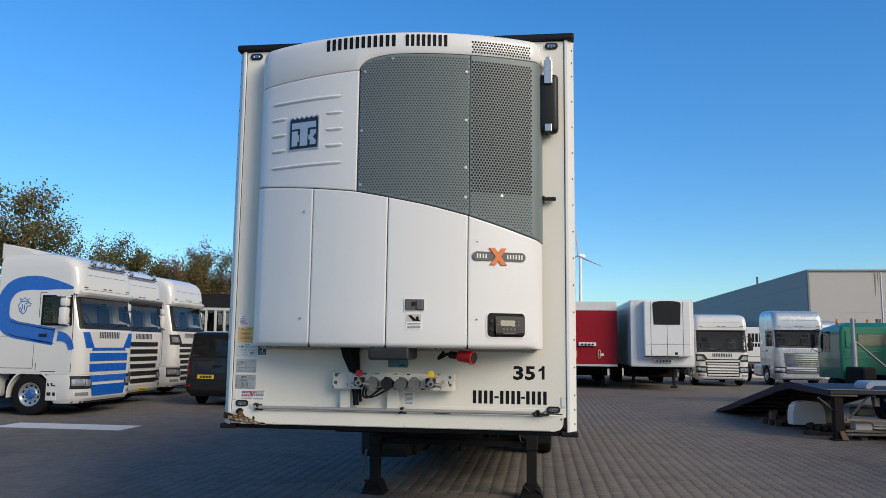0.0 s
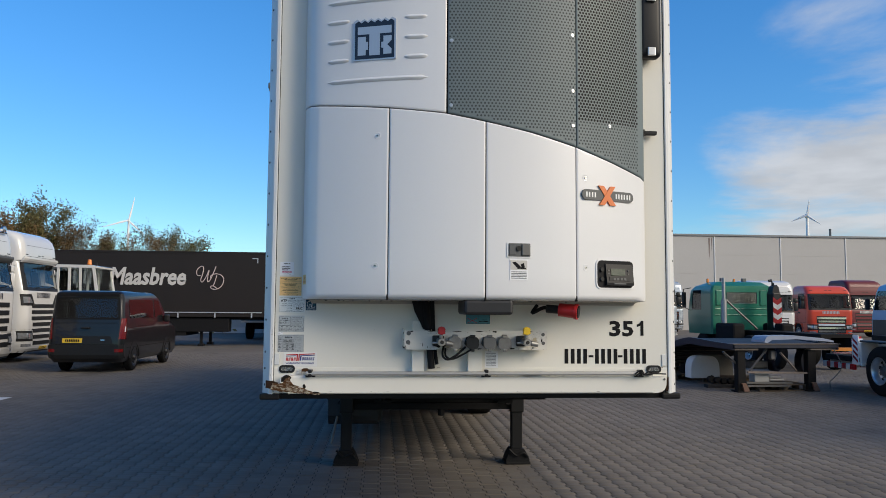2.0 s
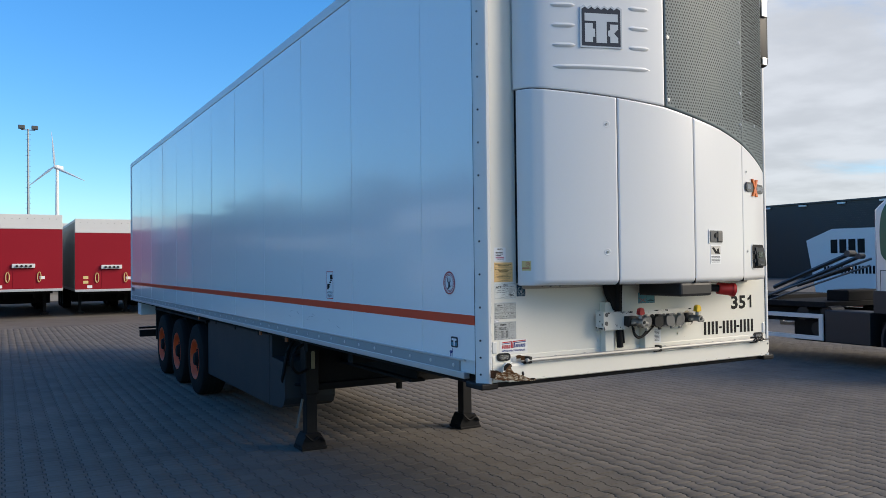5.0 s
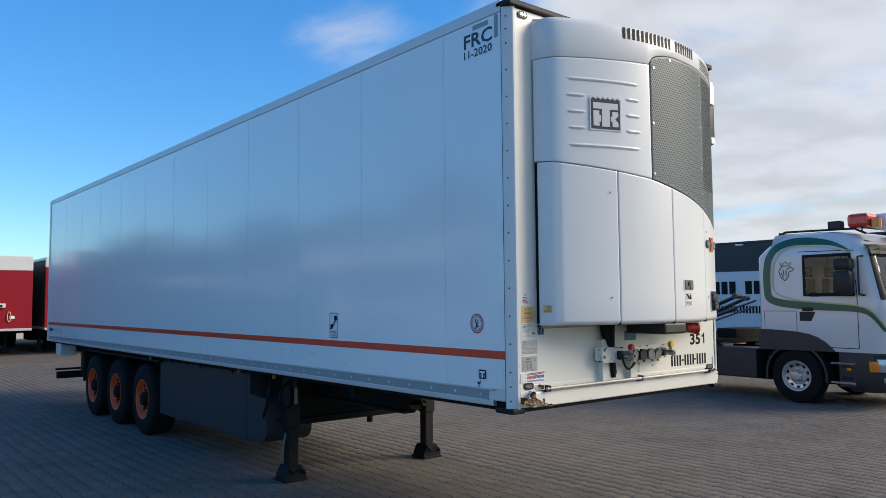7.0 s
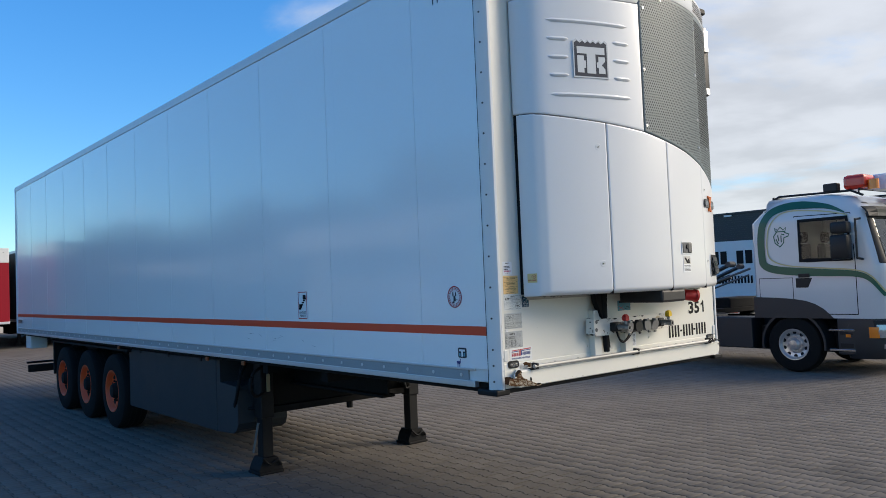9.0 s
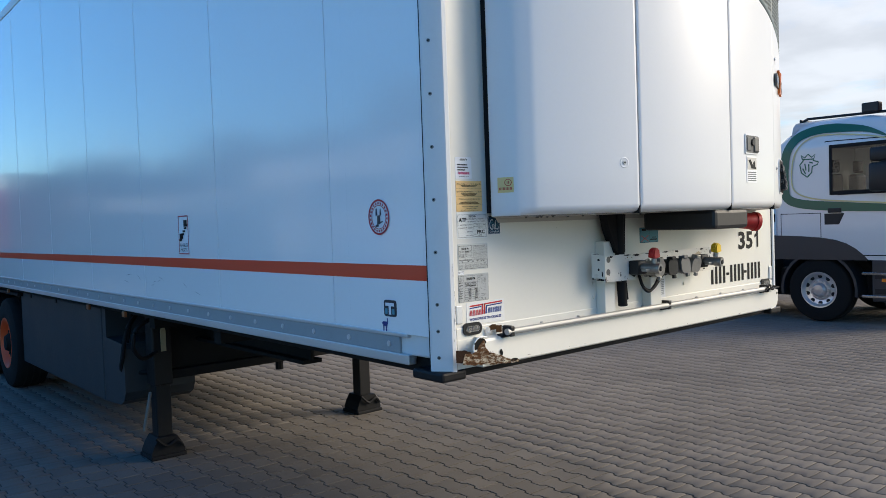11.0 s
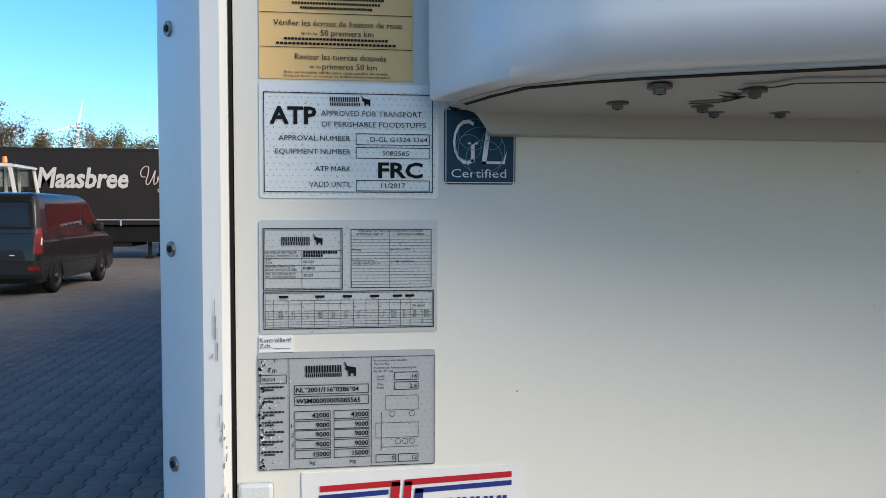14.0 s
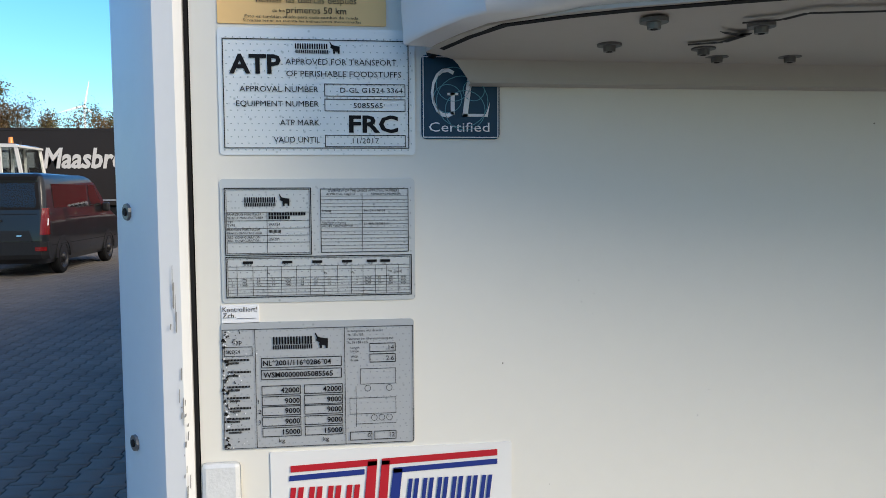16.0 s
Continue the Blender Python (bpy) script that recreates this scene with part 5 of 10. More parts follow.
# worn spots: x, z, width, height
for x, z, w, h in ((-0.436, 1.475, 0.004, 0.016), (-0.395, 1.571, 0.014, 0.005), (-0.28, 1.573, 0.035, 0.004), (-0.21, 1.571, 0.03, 0.006), (-0.235, 1.483, 0.018, 0.010), (-0.20, 1.486, 0.02, 0.006), (-0.33, 1.487, 0.004, 0.010), (-0.30, 1.478, 0.003, 0.006), (-0.345, 1.497, 0.003, 0.004), (-0.12, 1.572, 0.03, 0.004), (-0.11, 1.468, 0.02, 0.005), (0.02, 1.572, 0.03, 0.004), (0.02, 1.467, 0.02, 0.005), (0.11, 1.571, 0.02, 0.006), (0.22, 1.470, 0.025, 0.006), (0.33, 1.572, 0.02, 0.005), (0.405, 1.52, 0.006, 0.02), (0.35, 1.474, 0.014, 0.006)):
    n = 16
    pts = [(x + w * (0.35 + 0.75 * edge_rng.random()) * math.cos(2 * math.pi * k / n), z + h * (0.35 + 0.75 * edge_rng.random()) * math.sin(2 * math.pi * k / n)) for k in range(n)]
    prism(b, pts, YB - 0.0012, YB - 0.0002, "y")
tagged(part("paint_chip", b, M_TORN, br), kind="stuff")
b = bmesh.new()
for x, z, w, h in ((-0.175, 1.488, 0.030, 0.018), (-0.24, 1.535, 0.010, 0.012), (0.30, 1.55, 0.03, 0.014), (0.36, 1.52, 0.02, 0.02)):
    n = 22
    pts = [(x + w * (0.5 + 0.6 * edge_rng.random()) * math.cos(2 * math.pi * k / n), z + h * (0.5 + 0.6 * edge_rng.random()) * math.sin(2 * math.pi * k / n)) for k in range(n)]
    prism(b, pts, YB - 0.0009, YB - 0.0002, "y")
tagged(part("bared_primer", b, mat("yellowed_primer", (0.46, 0.40, 0.28), 0.7, vary=0.35, scale=40, dirt=0.5), br), kind="stuff")
for x, col, nm in ((-0.222, M_RED, "red"), (0.292, M_YELLOW, "yellow")):
    b = bmesh.new()
    quadbox(b, x - 0.050, x + 0.020, YB - 0.050, YB, 1.485, 1.548, 0.006, 1)
    tube(b, (x - 0.012, YB - 0.045, 1.517), (x - 0.002, YB - 0.120, 1.513), 0.019, 20, 0.021)
    tube(b, (x - 0.002, YB - 0.118, 1.513), (x, YB - 0.132, 1.512), 0.024, 20, 0.022)
    tube(b, (x, YB - 0.131, 1.512), (x + 0.001, YB - 0.136, 1.512), 0.012, 12, 0.010, mi=1)
    quadbox(b, x - 0.058, x + 0.060, YB - 0.098, YB - 0.072, 1.500, 1.513, 0.004)
    tube(b, (x + 0.030, YB - 0.085, 1.505), (x + 0.070, YB - 0.085, 1.498), 0.018, 12, 0.014)
    tube(b, (x - 0.004, YB - 0.100, 1.535), (x - 0.002, YB - 0.102, 1.556), 0.012, 10)
    gh = part("air_coupling", b, [M_CASTL, M_DKPLASTIC], trailer, f"grey air coupling with {nm} lever", smooth=True)
    b = bmesh.new()
    prism(b, [(x - 0.014, 1.552), (x + 0.010, 1.552), (x + 0.014, 1.566), (x + 0.024, 1.580), (x + 0.022, 1.596), (x + 0.008, 1.604), (x - 0.012, 1.604), (x - 0.024, 1.595), (x - 0.026, 1.580), (x - 0.016, 1.566)], YB - 0.118, YB - 0.086, "y")
    bmesh.ops.bevel(b, geom=b.edges[:], offset=0.007, segments=3, affect="EDGES")
    part("lever", b, col, gh, smooth=True)
for x, m_, lid in ((-0.138, M_CASTL, 8), (-0.032, M_DKPLASTIC, 0), (0.072, M_GREYPL, -6), (0.163, M_CASTL, 12)):
    b = bmesh.new()
    prism(b, [(x + 0.046 * math.cos(a), 1.508 + 0.044 * math.sin(a)) for a in np.linspace(0, 2 * math.pi, 7)[:-1] + 0.26], YB - 0.008, YB, "y")
    for a in (0.26, 1.31, 3.40, 4.45):
        tube(b, (x + 0.037 * math.cos(a), YB - 0.006, 1.508 + 0.035 * math.sin(a)), (x + 0.037 * math.cos(a), YB - 0.013, 1.508 + 0.035 * math.sin(a)), 0.005, 6)
    tube(b, (x, YB - 0.006, 1.508), (x, YB - 0.062, 1.506), 0.034, 20, 0.036)
    sock = part("socket", b, m_, trailer, "round electric socket with flap lid", smooth=True)
    b = bmesh.new()
    prism(b, [(q * 1.05, w) for q, w in oval(0.072, 0.074, 0.026, 5)], -0.011, 0.0, "y")
    quadbox(b, -0.016, 0.016, -0.016, 0.016, 0.032, 0.048, 0.003)
    quadbox(b, -0.010, 0.010, -0.020, -0.006, -0.052, -0.034, 0.003)
    bmesh.ops.transform(b, matrix=Matrix.Translation((x, YB - 0.064, 1.506)) @ Matrix.Rotation(radians(lid), 4, "X"), verts=b.verts[:])
    part("flap_lid", b, m_, sock)
b = bmesh.new()
pipe(b, curve_pts([(-0.310, -0.075, 1.79), (-0.300, -0.066, 1.62), (-0.288, -0.058, 1.50), (-0.272, -0.055, 1.345)], 5), 0.021, 16)
pipe(b, curve_pts([(-0.270, -0.06, 1.79), (-0.262, -0.05, 1.6), (-0.250, -0.05, 1.45), (-0.240, -0.05, 1.37)], 5), 0.011, 8)
part("cable_loom", b, M_SEAL, trailer, "black cable loom", smooth=True)
# black plate widens the loom and stands in for the shadow behind it
b = prism(bmesh.new(), [(-0.398, 1.768), (-0.258, 1.768), (-0.266, 1.68), (-0.268, 1.585), (-0.326, 1.585), (-0.352, 1.64), (-0.378, 1.69)], -0.072, -0.030, "y")
part("loom_sleeve", b, M_SEAL, trailer)
b = bmesh.new()
pipe(b, curve_pts([(-0.20, -0.09, 1.49), (-0.21, -0.12, 1.43), (-0.18, -0.13, 1.405), (-0.13, -0.13, 1.43), (-0.07, -0.12, 1.48)], 6), 0.007, 8)
pipe(b, curve_pts([(-0.19, -0.09, 1.47), (-0.19, -0.11, 1.425), (-0.14, -0.12, 1.41), (-0.02, -0.1, 1.47)], 6), 0.006, 8)
part("loose_cable", b, M_SEAL, trailer)
b = bmesh.new()
for x, z in ((-0.409, 1.392), (-0.409, 1.452), (0.31, 1.40), (0.30, 1.52)):
    tube(b, (x, 0.0, z), (x, -0.006, z), 0.009, 10)
tagged(part("wall_bolts", b, M_FRONT, trailer), kind="stuff")

# document case and hook by the unit
b = bmesh.new()
quadbox(b, 1.036, 1.186, -0.118, -0.018, 3.32, 3.762, 0.035, seg=4)
dt = part("document_case", b, M_DKPLASTIC, trailer, "black flat document case with steel buckles", smooth=True)
b = bmesh.new()
quadbox(b, 1.082, 1.142, -0.135, -0.12, 3.68, 3.86, 0.004)
quadbox(b, 1.095, 1.13, -0.13, -0.02, 3.85, 3.885, 0.004)
part("buckle", b, M_STEEL, dt)
part("buckle", quadbox(bmesh.new(), 1.086, 1.138, -0.132, -0.118, 3.325, 3.38, 0.004), M_STEEL, dt)
b = bmesh.new()
quadbox(b, 1.05, 1.165, -0.06, -0.02, 2.83, 2.855, 0.006)
quadbox(b, 1.06, 1.085, -0.06, 0.0, 2.82, 2.865, 0.005)
part("cable_hook", b, M_DKPLASTIC, trailer)

# dotted security film on the three silver plates
M_DOT = mat("grey_green_security_dot", (0.33, 0.39, 0.37), 0.5, vary=0.1)
M_DOT_D = mat("grey_security_dot", (0.33, 0.35, 0.36), 0.5, vary=0.1)
for x0, x1, z0, z1, m_ in ((-1.2065, -1.0505, 1.681, 1.781, M_DOT), (-1.2075, -1.0515, 1.562, 1.662, M_DOT_D), (-1.2095, -1.053, 1.441, 1.546, M_DOT_D)):
    b = bmesh.new()
    for j in range(19):
        for k in range(28):
            x = x0 + 0.004 + 0.0054 * (k + 0.5 * (j % 2))
            z = z0 + 0.004 + 0.0052 * j
            if x < x1 - 0.003 and z < z1 - 0.003:
                c, a = (0.00085, 0.00045) if (j + k) % 2 else (0.00045, 0.0008)
                b.faces.new([b.verts.new((x + c * p, -0.0016, z + a * q)) for p, q in ((-1, -0.4), (0.5, -1), (1, 0.4), (-0.5, 1))])
    tagged(part("security_film", b, m_, trailer), kind="stuff")
# small specks of dirt on the front wall
b = bmesh.new()
speck_rng = random.Random(9)
for k in range(60):
    x, z = speck_rng.uniform(-1.03, 1.2), speck_rng.uniform(1.34, 1.73)
    r = 0.0003 + 0.0007 * speck_rng.random() ** 3
    b.faces.new([b.verts.new((x + r * math.cos(a), -0.0007, z + r * speck_rng.uniform(0.6, 1.5) * math.sin(a))) for a in (0.2, 1.4, 2.6, 3.7, 5.0)])
tagged(part("dirt_specks", b, mat("grey_dirt", (0.16, 0.14, 0.12), 0.8, vary=0.3), trailer), kind="stuff")

# grime and scrapes: on the corner post, the bracket and along the beam
grime_rng = random.Random(41)
M_SCRAPE = mat("grey_scrape", (0.24, 0.235, 0.22), 0.6, vary=0.4, scale=60)
M_GRIME = mat("brown_grime", (0.16, 0.12, 0.085), 0.8, vary=0.6, scale=50)
b = bmesh.new()
for k in range(34):
    z = 1.44 + grime_rng.gauss(0, 0.07)
    x = -1.2405 + 0.004 * math.sin(z * 23) + grime_rng.gauss(0, 0.0012)
    h, w = grime_rng.uniform(0.004, 0.03) * grime_rng.random(), grime_rng.uniform(0.0003, 0.0010)
    yy = -0.0108 - grime_rng.random() * 0.0004
    b.faces.new([b.verts.new(p) for p in ((x - w, yy, z), (x + w * 0.3, yy, z - h * 0.1), (x + w, yy, z + h), (x - w * 0.4, yy, z + h * 0.9))])
tagged(part("post_scrape", b, M_SCRAPE, trailer), kind="stuff")
b = bmesh.new()
for k in range(60):
    x = grime_rng.uniform(-0.43, 0.42)
    z = 1.463 + abs(grime_rng.gauss(0, 0.02)) if k % 3 else 1.577 - abs(grime_rng.gauss(0, 0.012))
    r = grime_rng.uniform(0.0008, 0.0045)
    b.faces.new([b.verts.new((x + r * grime_rng.uniform(0.5, 1.3) * math.cos(a), YB - 0.0012, z + 0.7 * r * grime_rng.uniform(0.5, 1.2) * math.sin(a))) for a in (0.1, 1.1, 2.2, 3.3, 4.3, 5.4)])
tagged(part("bracket_grime", b, M_GRIME, trailer), kind="stuff")
b = bmesh.new()
for k in range(24):
    x = grime_rng.uniform(-0.9, 1.2)
    z = grime_rng.choice((1.286, 1.331, 1.19)) + grime_rng.uniform(-0.002, 0.004)
    w, h = grime_rng.uniform(0.002, 0.016) * grime_rng.random(), grime_rng.uniform(0.0004, 0.0016)
    z += 0.014
    yy = -0.0053 if z > 1.32 else -0.0468
    b.faces.new([b.verts.new(p) for p in ((x - w, yy, z), (x + w, yy, z - h), (x + w * 0.8, yy, z + h), (x - w * 0.7, yy, z + h * 1.4))])
tagged(part("beam_grime", b, M_GRIME, trailer), kind="stuff")


# ---------------------------------------------------------------- refrigeration unit on the front wall
unit = thing("refrigeration_unit", "white bow-fronted refrigeration unit with grey grille on a trailer", "cooling unit", at=(0, 0, 1.74))
unit.matrix_basis = Matrix()


def bow(x):
    return -0.438 + 0.26 * x * x


PLAN = [(-1.070, 0.0), (-1.069, -0.03), (-1.059, -0.070), (-1.046, -0.108), (-1.032, -0.140), (-1.022, -0.154), (-1.005, -0.162)]
PLAN += [(x, bow(x)) for x in np.linspace(-0.98, 1.0, 34)]
PLAN += [(1.025, -0.160), (1.043, -0.138), (1.058, -0.105), (1.067, -0.06), (1.07, 0.0)]
PLAN = np.array(PLAN)
ARC = np.r_[0, np.cumsum(np.hypot(*np.diff(PLAN, axis=0).T))]


def arc_of(x):
    return float(np.interp(x, PLAN[:, 0], ARC))


def on_unit(s, z, d=0.0):
    """A place at arc length s and height z, d metres out of the surface."""
    x, y = np.interp(s, ARC, PLAN[:, 0]), np.interp(s, ARC, PLAN[:, 1])
    e = 0.012
    a = np.array([np.interp(s - e, ARC, PLAN[:, 0]), np.interp(s - e, ARC, PLAN[:, 1])])
    c = np.array([np.interp(s + e, ARC, PLAN[:, 0]), np.interp(s + e, ARC, PLAN[:, 1])])
    t = (c - a) / max(np.hypot(*(c - a)), 1e-6)
    return Vector((x + t[1] * d, y - t[0] * d, z))


def uput(d=0.0025):
    return lambda x, z: on_unit(arc_of(x), z, d)


def z_mid(x):
    return float(np.interp(x, (-1.07, -1.02, -0.57, -0.233, 0.007, 0.28, 0.548, 0.80, 1.016, 1.07), (2.935, 2.928, 2.882, 2.843, 2.796, 2.742, 2.677, 2.602, 2.531, 2.508)))


def z_top(x):
    return float(np.interp(x, (-1.07, -0.221, -0.203, -0.168, -0.122, -0.04, 0.04, 1.07), (3.690, 3.722, 3.765, 3.788, 3.803, 3.818, 3.826, 3.836)))


def unit_panel(name, x0, x1, zlo, zhi, material, label="", rim=0.012, ns=26, nz=12, proud=0.0, curl=0.0):
    b = bmesh.new()
    s0, s1 = arc_of(x0), arc_of(x1)
    e = rim / (s1 - s0)
    us = [0.0, 0.0, e, 2 * e] + [k / ns for k in range(1, ns)] + [1 - 2 * e, 1 - e, 1.0, 1.0]
    us = sorted(us)
    dep = [-0.03, -0.0035] + [0.0] * (len(us) - 4) + [-0.0035, -0.03]
    rows = []
    for u, du in zip(us, dep):
        s = s0 + (s1 - s0) * u
        x = float(np.interp(s, ARC, PLAN[:, 0]))
        a, c = zlo(x), zhi(x)
        h = c - a
        vs = [0.0, 0.0, rim / h, 2 * rim / h] + [k / nz for k in range(1, nz)] + [1 - 2 * rim / h, 1 - rim / h, 1.0, 1.0]
        if curl:
            # the lower edge rolls under, to the tray
            vs = [0.0] + [k * curl / h for k in (0.0, 0.02, 0.07, 0.16, 0.30, 0.5, 0.75, 1.0)] + [k / nz for k in range(2, nz)] + [1 - 2 * rim / h, 1 - rim / h, 1.0, 1.0]
        vs = sorted(vs)
        dz = [-0.03, -0.0035] + [0.0] * (len(vs) - 4) + [-0.0035, -0.03]
        if curl:
            dz = [-0.055] + [-0.034 * min(1.0, max(0.15, (abs(x) - 1.035) / -0.06)) * (1 - math.sqrt(max(0.0, 1 - (1 - min(1.0, v * h / curl)) ** 2))) for v in vs[1:-2]] + [-0.0035, -0.03]
        rows.append([b.verts.new(on_unit(s, a + h * v, proud + min(du, w))) for v, w in zip(vs, dz)])
    for p, q in zip(rows, rows[1:]):
        for k in range(len(p) - 1):
            b.faces.new((p[k], q[k], q[k + 1], p[k + 1]))
    return part(name, b, material, unit, label, smooth=True)


# dark carcass behind the panels
b = bmesh.new()
rows = []
for s in np.linspace(0, ARC[-1], 40):
    rows.append([b.verts.new(on_unit(s, z, -0.022)) for z in (1.775, 2.4, 3.2, 3.95)])
for p, q in zip(rows, rows[1:]):
    for k in range(3):
        b.faces.new((p[k], q[k], q[k + 1], p[k + 1]))
part("carcass", b, M_SEAL, unit)

G = 0.0034
xs = [-1.0695, -0.551, 0.008, 0.558, 1.0695]
Z0 = 1.762
doors = []
for a, c in zip(xs, xs[1:]):
    doors.append(unit_panel("door_panel", a + G, c - G, lambda x: Z0, lambda x: z_mid(x) - 0.004, M_UNIT, "white moulded lower door panel", rim=0.006, curl=0.034))
rib_panel = unit_panel("upper_panel", -1.0695, -0.224, lambda x: z_mid(x) + 0.003, lambda x: z_top(min(x, -0.225)) - 0.005, M_UNIT, "white upper panel with moulded ribs", rim=0.006)
grille_l = unit_panel("grille_panel", -0.2145, 0.5605, lambda x: z_mid(x) + 0.004, lambda x: z_top(x) - 0.005, M_GRILLE, "grey perforated grille panel", rim=0.006)
grille_r = unit_panel("grille_panel", 0.5655, 1.0695, lambda x: z_mid(x) + 0.004, lambda x: z_top(x) - 0.005, M_GRILLE, "grey grille panel with open perforation", rim=0.006)

# hood, rounded over the top
b = bmesh.new()
rows = []
for s in np.linspace(0.0, ARC[-1], 60):
    x = float(np.interp(s, ARC, PLAN[:, 0]))
    zl = z_top(x) + 0.002
    prof = [(zl, -0.03), (zl, -0.006), (zl + 0.012, 0.0), (3.90, 0.0), (3.945, -0.002), (3.968, -0.008), (3.986, -0.020), (3.998, -0.040), (4.004, -0.070)]
    rows.append([b.verts.new(on_unit(s, z, d)) for z, d in prof] + [b.verts.new((x * 0.98, 0.0, 4.006))])
for p, q in zip(rows, rows[1:]):
    for k in range(len(p) - 1):
        b.faces.new((p[k], q[k], q[k + 1], p[k + 1]))
hood = part("hood", b, M_UNIT, unit, "white rounded hood", smooth=True)

# underside tray: flat, with a lip down along the wall; bolts on washers, a routed slit
b = bmesh.new()
rows = []
for s in np.linspace(0.012, ARC[-1] - 0.012, 60):
    x = float(np.interp(s, ARC, PLAN[:, 0]))
    q = on_unit(s, 0, -0.026)
    e = max(-1.0, min(1.0, x / 1.02))
    xb = 1.022 * e
    rows.append([b.verts.new(p) for p in ((q.x, min(q.y, -0.021), 1.775), (q.x, min(q.y, -0.021), 1.7605), (xb * 0.6 + q.x * 0.4, min(q.y * 0.5, -0.0208), 1.758), (xb, -0.0205, 1.7555), (xb * 0.996, -0.0195, 1.752), (xb * 0.986, -0.0185, 1.7375), (xb * 0.985, 0.0, 1.737))])
for p, q in zip(rows, rows[1:]):
    for k in range(len(p) - 1):
        b.faces.new((p[k], q[k], q[k + 1], p[k + 1]))
# tray colour is darker than the door panels above it
tray = part("underside_tray", b, mat("grey_beige_tray_paint", (0.43, 0.405, 0.365), 0.5, vary=0.1, scale=6, dirt=0.1), unit, "grey-beige underside tray", smooth=True)
b = bmesh.new()
rows = [[b.verts.new(on_unit(s, z, d)) for z, d in ((1.7650, -0.0285), (1.7598, -0.0300), (1.7590, -0.0345))] for s in np.linspace(0, ARC[-1], 50)]
for p, q in zip(rows, rows[1:]):
    b.faces.new((p[0], q[0], q[1], p[1]))
    b.faces.new((p[1], q[1], q[2], p[2]))
part("tray_seal", b, M_SEAL, unit)
M_BOLT = mat("dull_steel_bolt", (0.15, 0.15, 0.145), 0.45, metal=0.7, vary=0.25, scale=30)
for x, y in ((-0.913, -0.160), (-0.915, -0.082), (-0.840, -0.076), (-0.814, -0.045), (-0.838, -0.154), (-0.756, -0.051), (-0.655, -0.075), (-0.585, -0.095), (-0.52, -0.12), (-0.30, -0.18), (0.32, -0.18), (0.55, -0.12)):
    b = bmesh.new()
    tube(b, (x, y, 1.7585), (x, y, 1.7560), 0.0090, 18, mi=1)
    tube(b, (x, y, 1.7562), (x, y, 1.7520), 0.0046, 16, 0.0043)
    tube(b, (x, y, 1.7524), (x, y, 1.7516), 0.0024, 6, mi=2)
    part("tray_bolt", b, [M_BOLT, M_CAST, M_HOLE], tray)
b = bmesh.new()
for pts, w in ((((-0.860, -0.093), (-0.839, -0.104), (-0.836, -0.128), (-0.838, -0.137)), 0.0035), (((-0.857, -0.165), (-0.837, -0.176), (-0.831, -0.194), (-0.79, -0.203), (-0.60, -0.245), (-0.40, -0.27)), 0.0028)):
    P_ = [Vector((x, y, 0)) for x, y in pts]
    for p, q in zip(P_, P_[1:]):
        n_ = Vector((-(q - p).y, (q - p).x, 0)).normalized() * w
        b.faces.new([b.verts.new((v.x, v.y, 1.7560)) for v in (p - n_, q - n_, q + n_, p + n_)])
b.faces.new([b.verts.new((x, y, 1.7560)) for x, y in ((-0.860, -0.140), (-0.836, -0.133), (-0.836, -0.124), (-0.852, -0.132))])
part("tray_slit", b, M_HOLE, tray)
for x in xs[1:4]:
    b = bmesh.new()
    q = on_unit(arc_of(x), 1.775, -0.012)
    quadbox(b, x - 0.005, x + 0.005, q.y - 0.008, q.y + 0.03, 1.757, 1.790, 0.003)
    part("door_seal", b, M_SEAL, unit)

# ribs on the upper panel
b = bmesh.new()
for z, spans in ((3.540, ((-0.937, -0.333),)), (3.420, ((-0.932, -0.79), (-0.472, -0.333))), (3.300, ((-0.928, -0.79), (-0.472, -0.33))), (3.182, ((-0.924, -0.79), (-0.472, -0.328))), (3.055, ((-0.928, -0.323),))):
    for a, c in spans:
        n = 14
        rows = []
        for k in range(n + 1):
            u = k / n
            x = a + (c - a) * u
            f = min(1.0, u * (c - a) / 0.03, (1 - u) * (c - a) / 0.03) ** 0.5 if 0 < u < 1 else 0.0
            zz = z - 0.02 * (x + 0.65) * (1 if z > 3.2 else -0.4) * 0
            rows.append([b.verts.new(on_unit(arc_of(x), zz + w * f, -0.001 + h * f)) for w, h in ((-0.017, 0.0), (-0.011, 0.006), (0.0, 0.0095), (0.009, 0.006), (0.013, 0.0))])
        for p, q in zip(rows, rows[1:]):
            for k in range(4):
                b.faces.new((p[k], q[k], q[k + 1], p[k + 1]))
bmesh.ops.remove_doubles(b, verts=b.verts[:], dist=1e-5)
part("ribs", b, M_UNIT, rib_panel, smooth=True)


def holes(x0, x1, zlo, zhi, pitch, r, material, parent, skip=None, n=6):
    b = bmesh.new()
    row, s0, s1 = 0, arc_of(x0), arc_of(x1)
    z = 2.4
    while z < 3.95:
        s = s0 + (pitch / 2 if row % 2 else 0.0)
        while s < s1:
            x = float(np.interp(s, ARC, PLAN[:, 0]))
            if zlo(x) < z < zhi(x) and not (skip and skip(x, z)):
                vs = [b.verts.new(on_unit(s + r * math.cos(2 * math.pi * (k + 0.5) / n), z + r * math.sin(2 * math.pi * (k + 0.5) / n), 0.0012)) for k in range(n)]
                b.faces.new(vs)
            s += pitch
        z += pitch * 0.866
        row += 1
    return tagged(part("perforation", b, material, parent), kind="stuff")


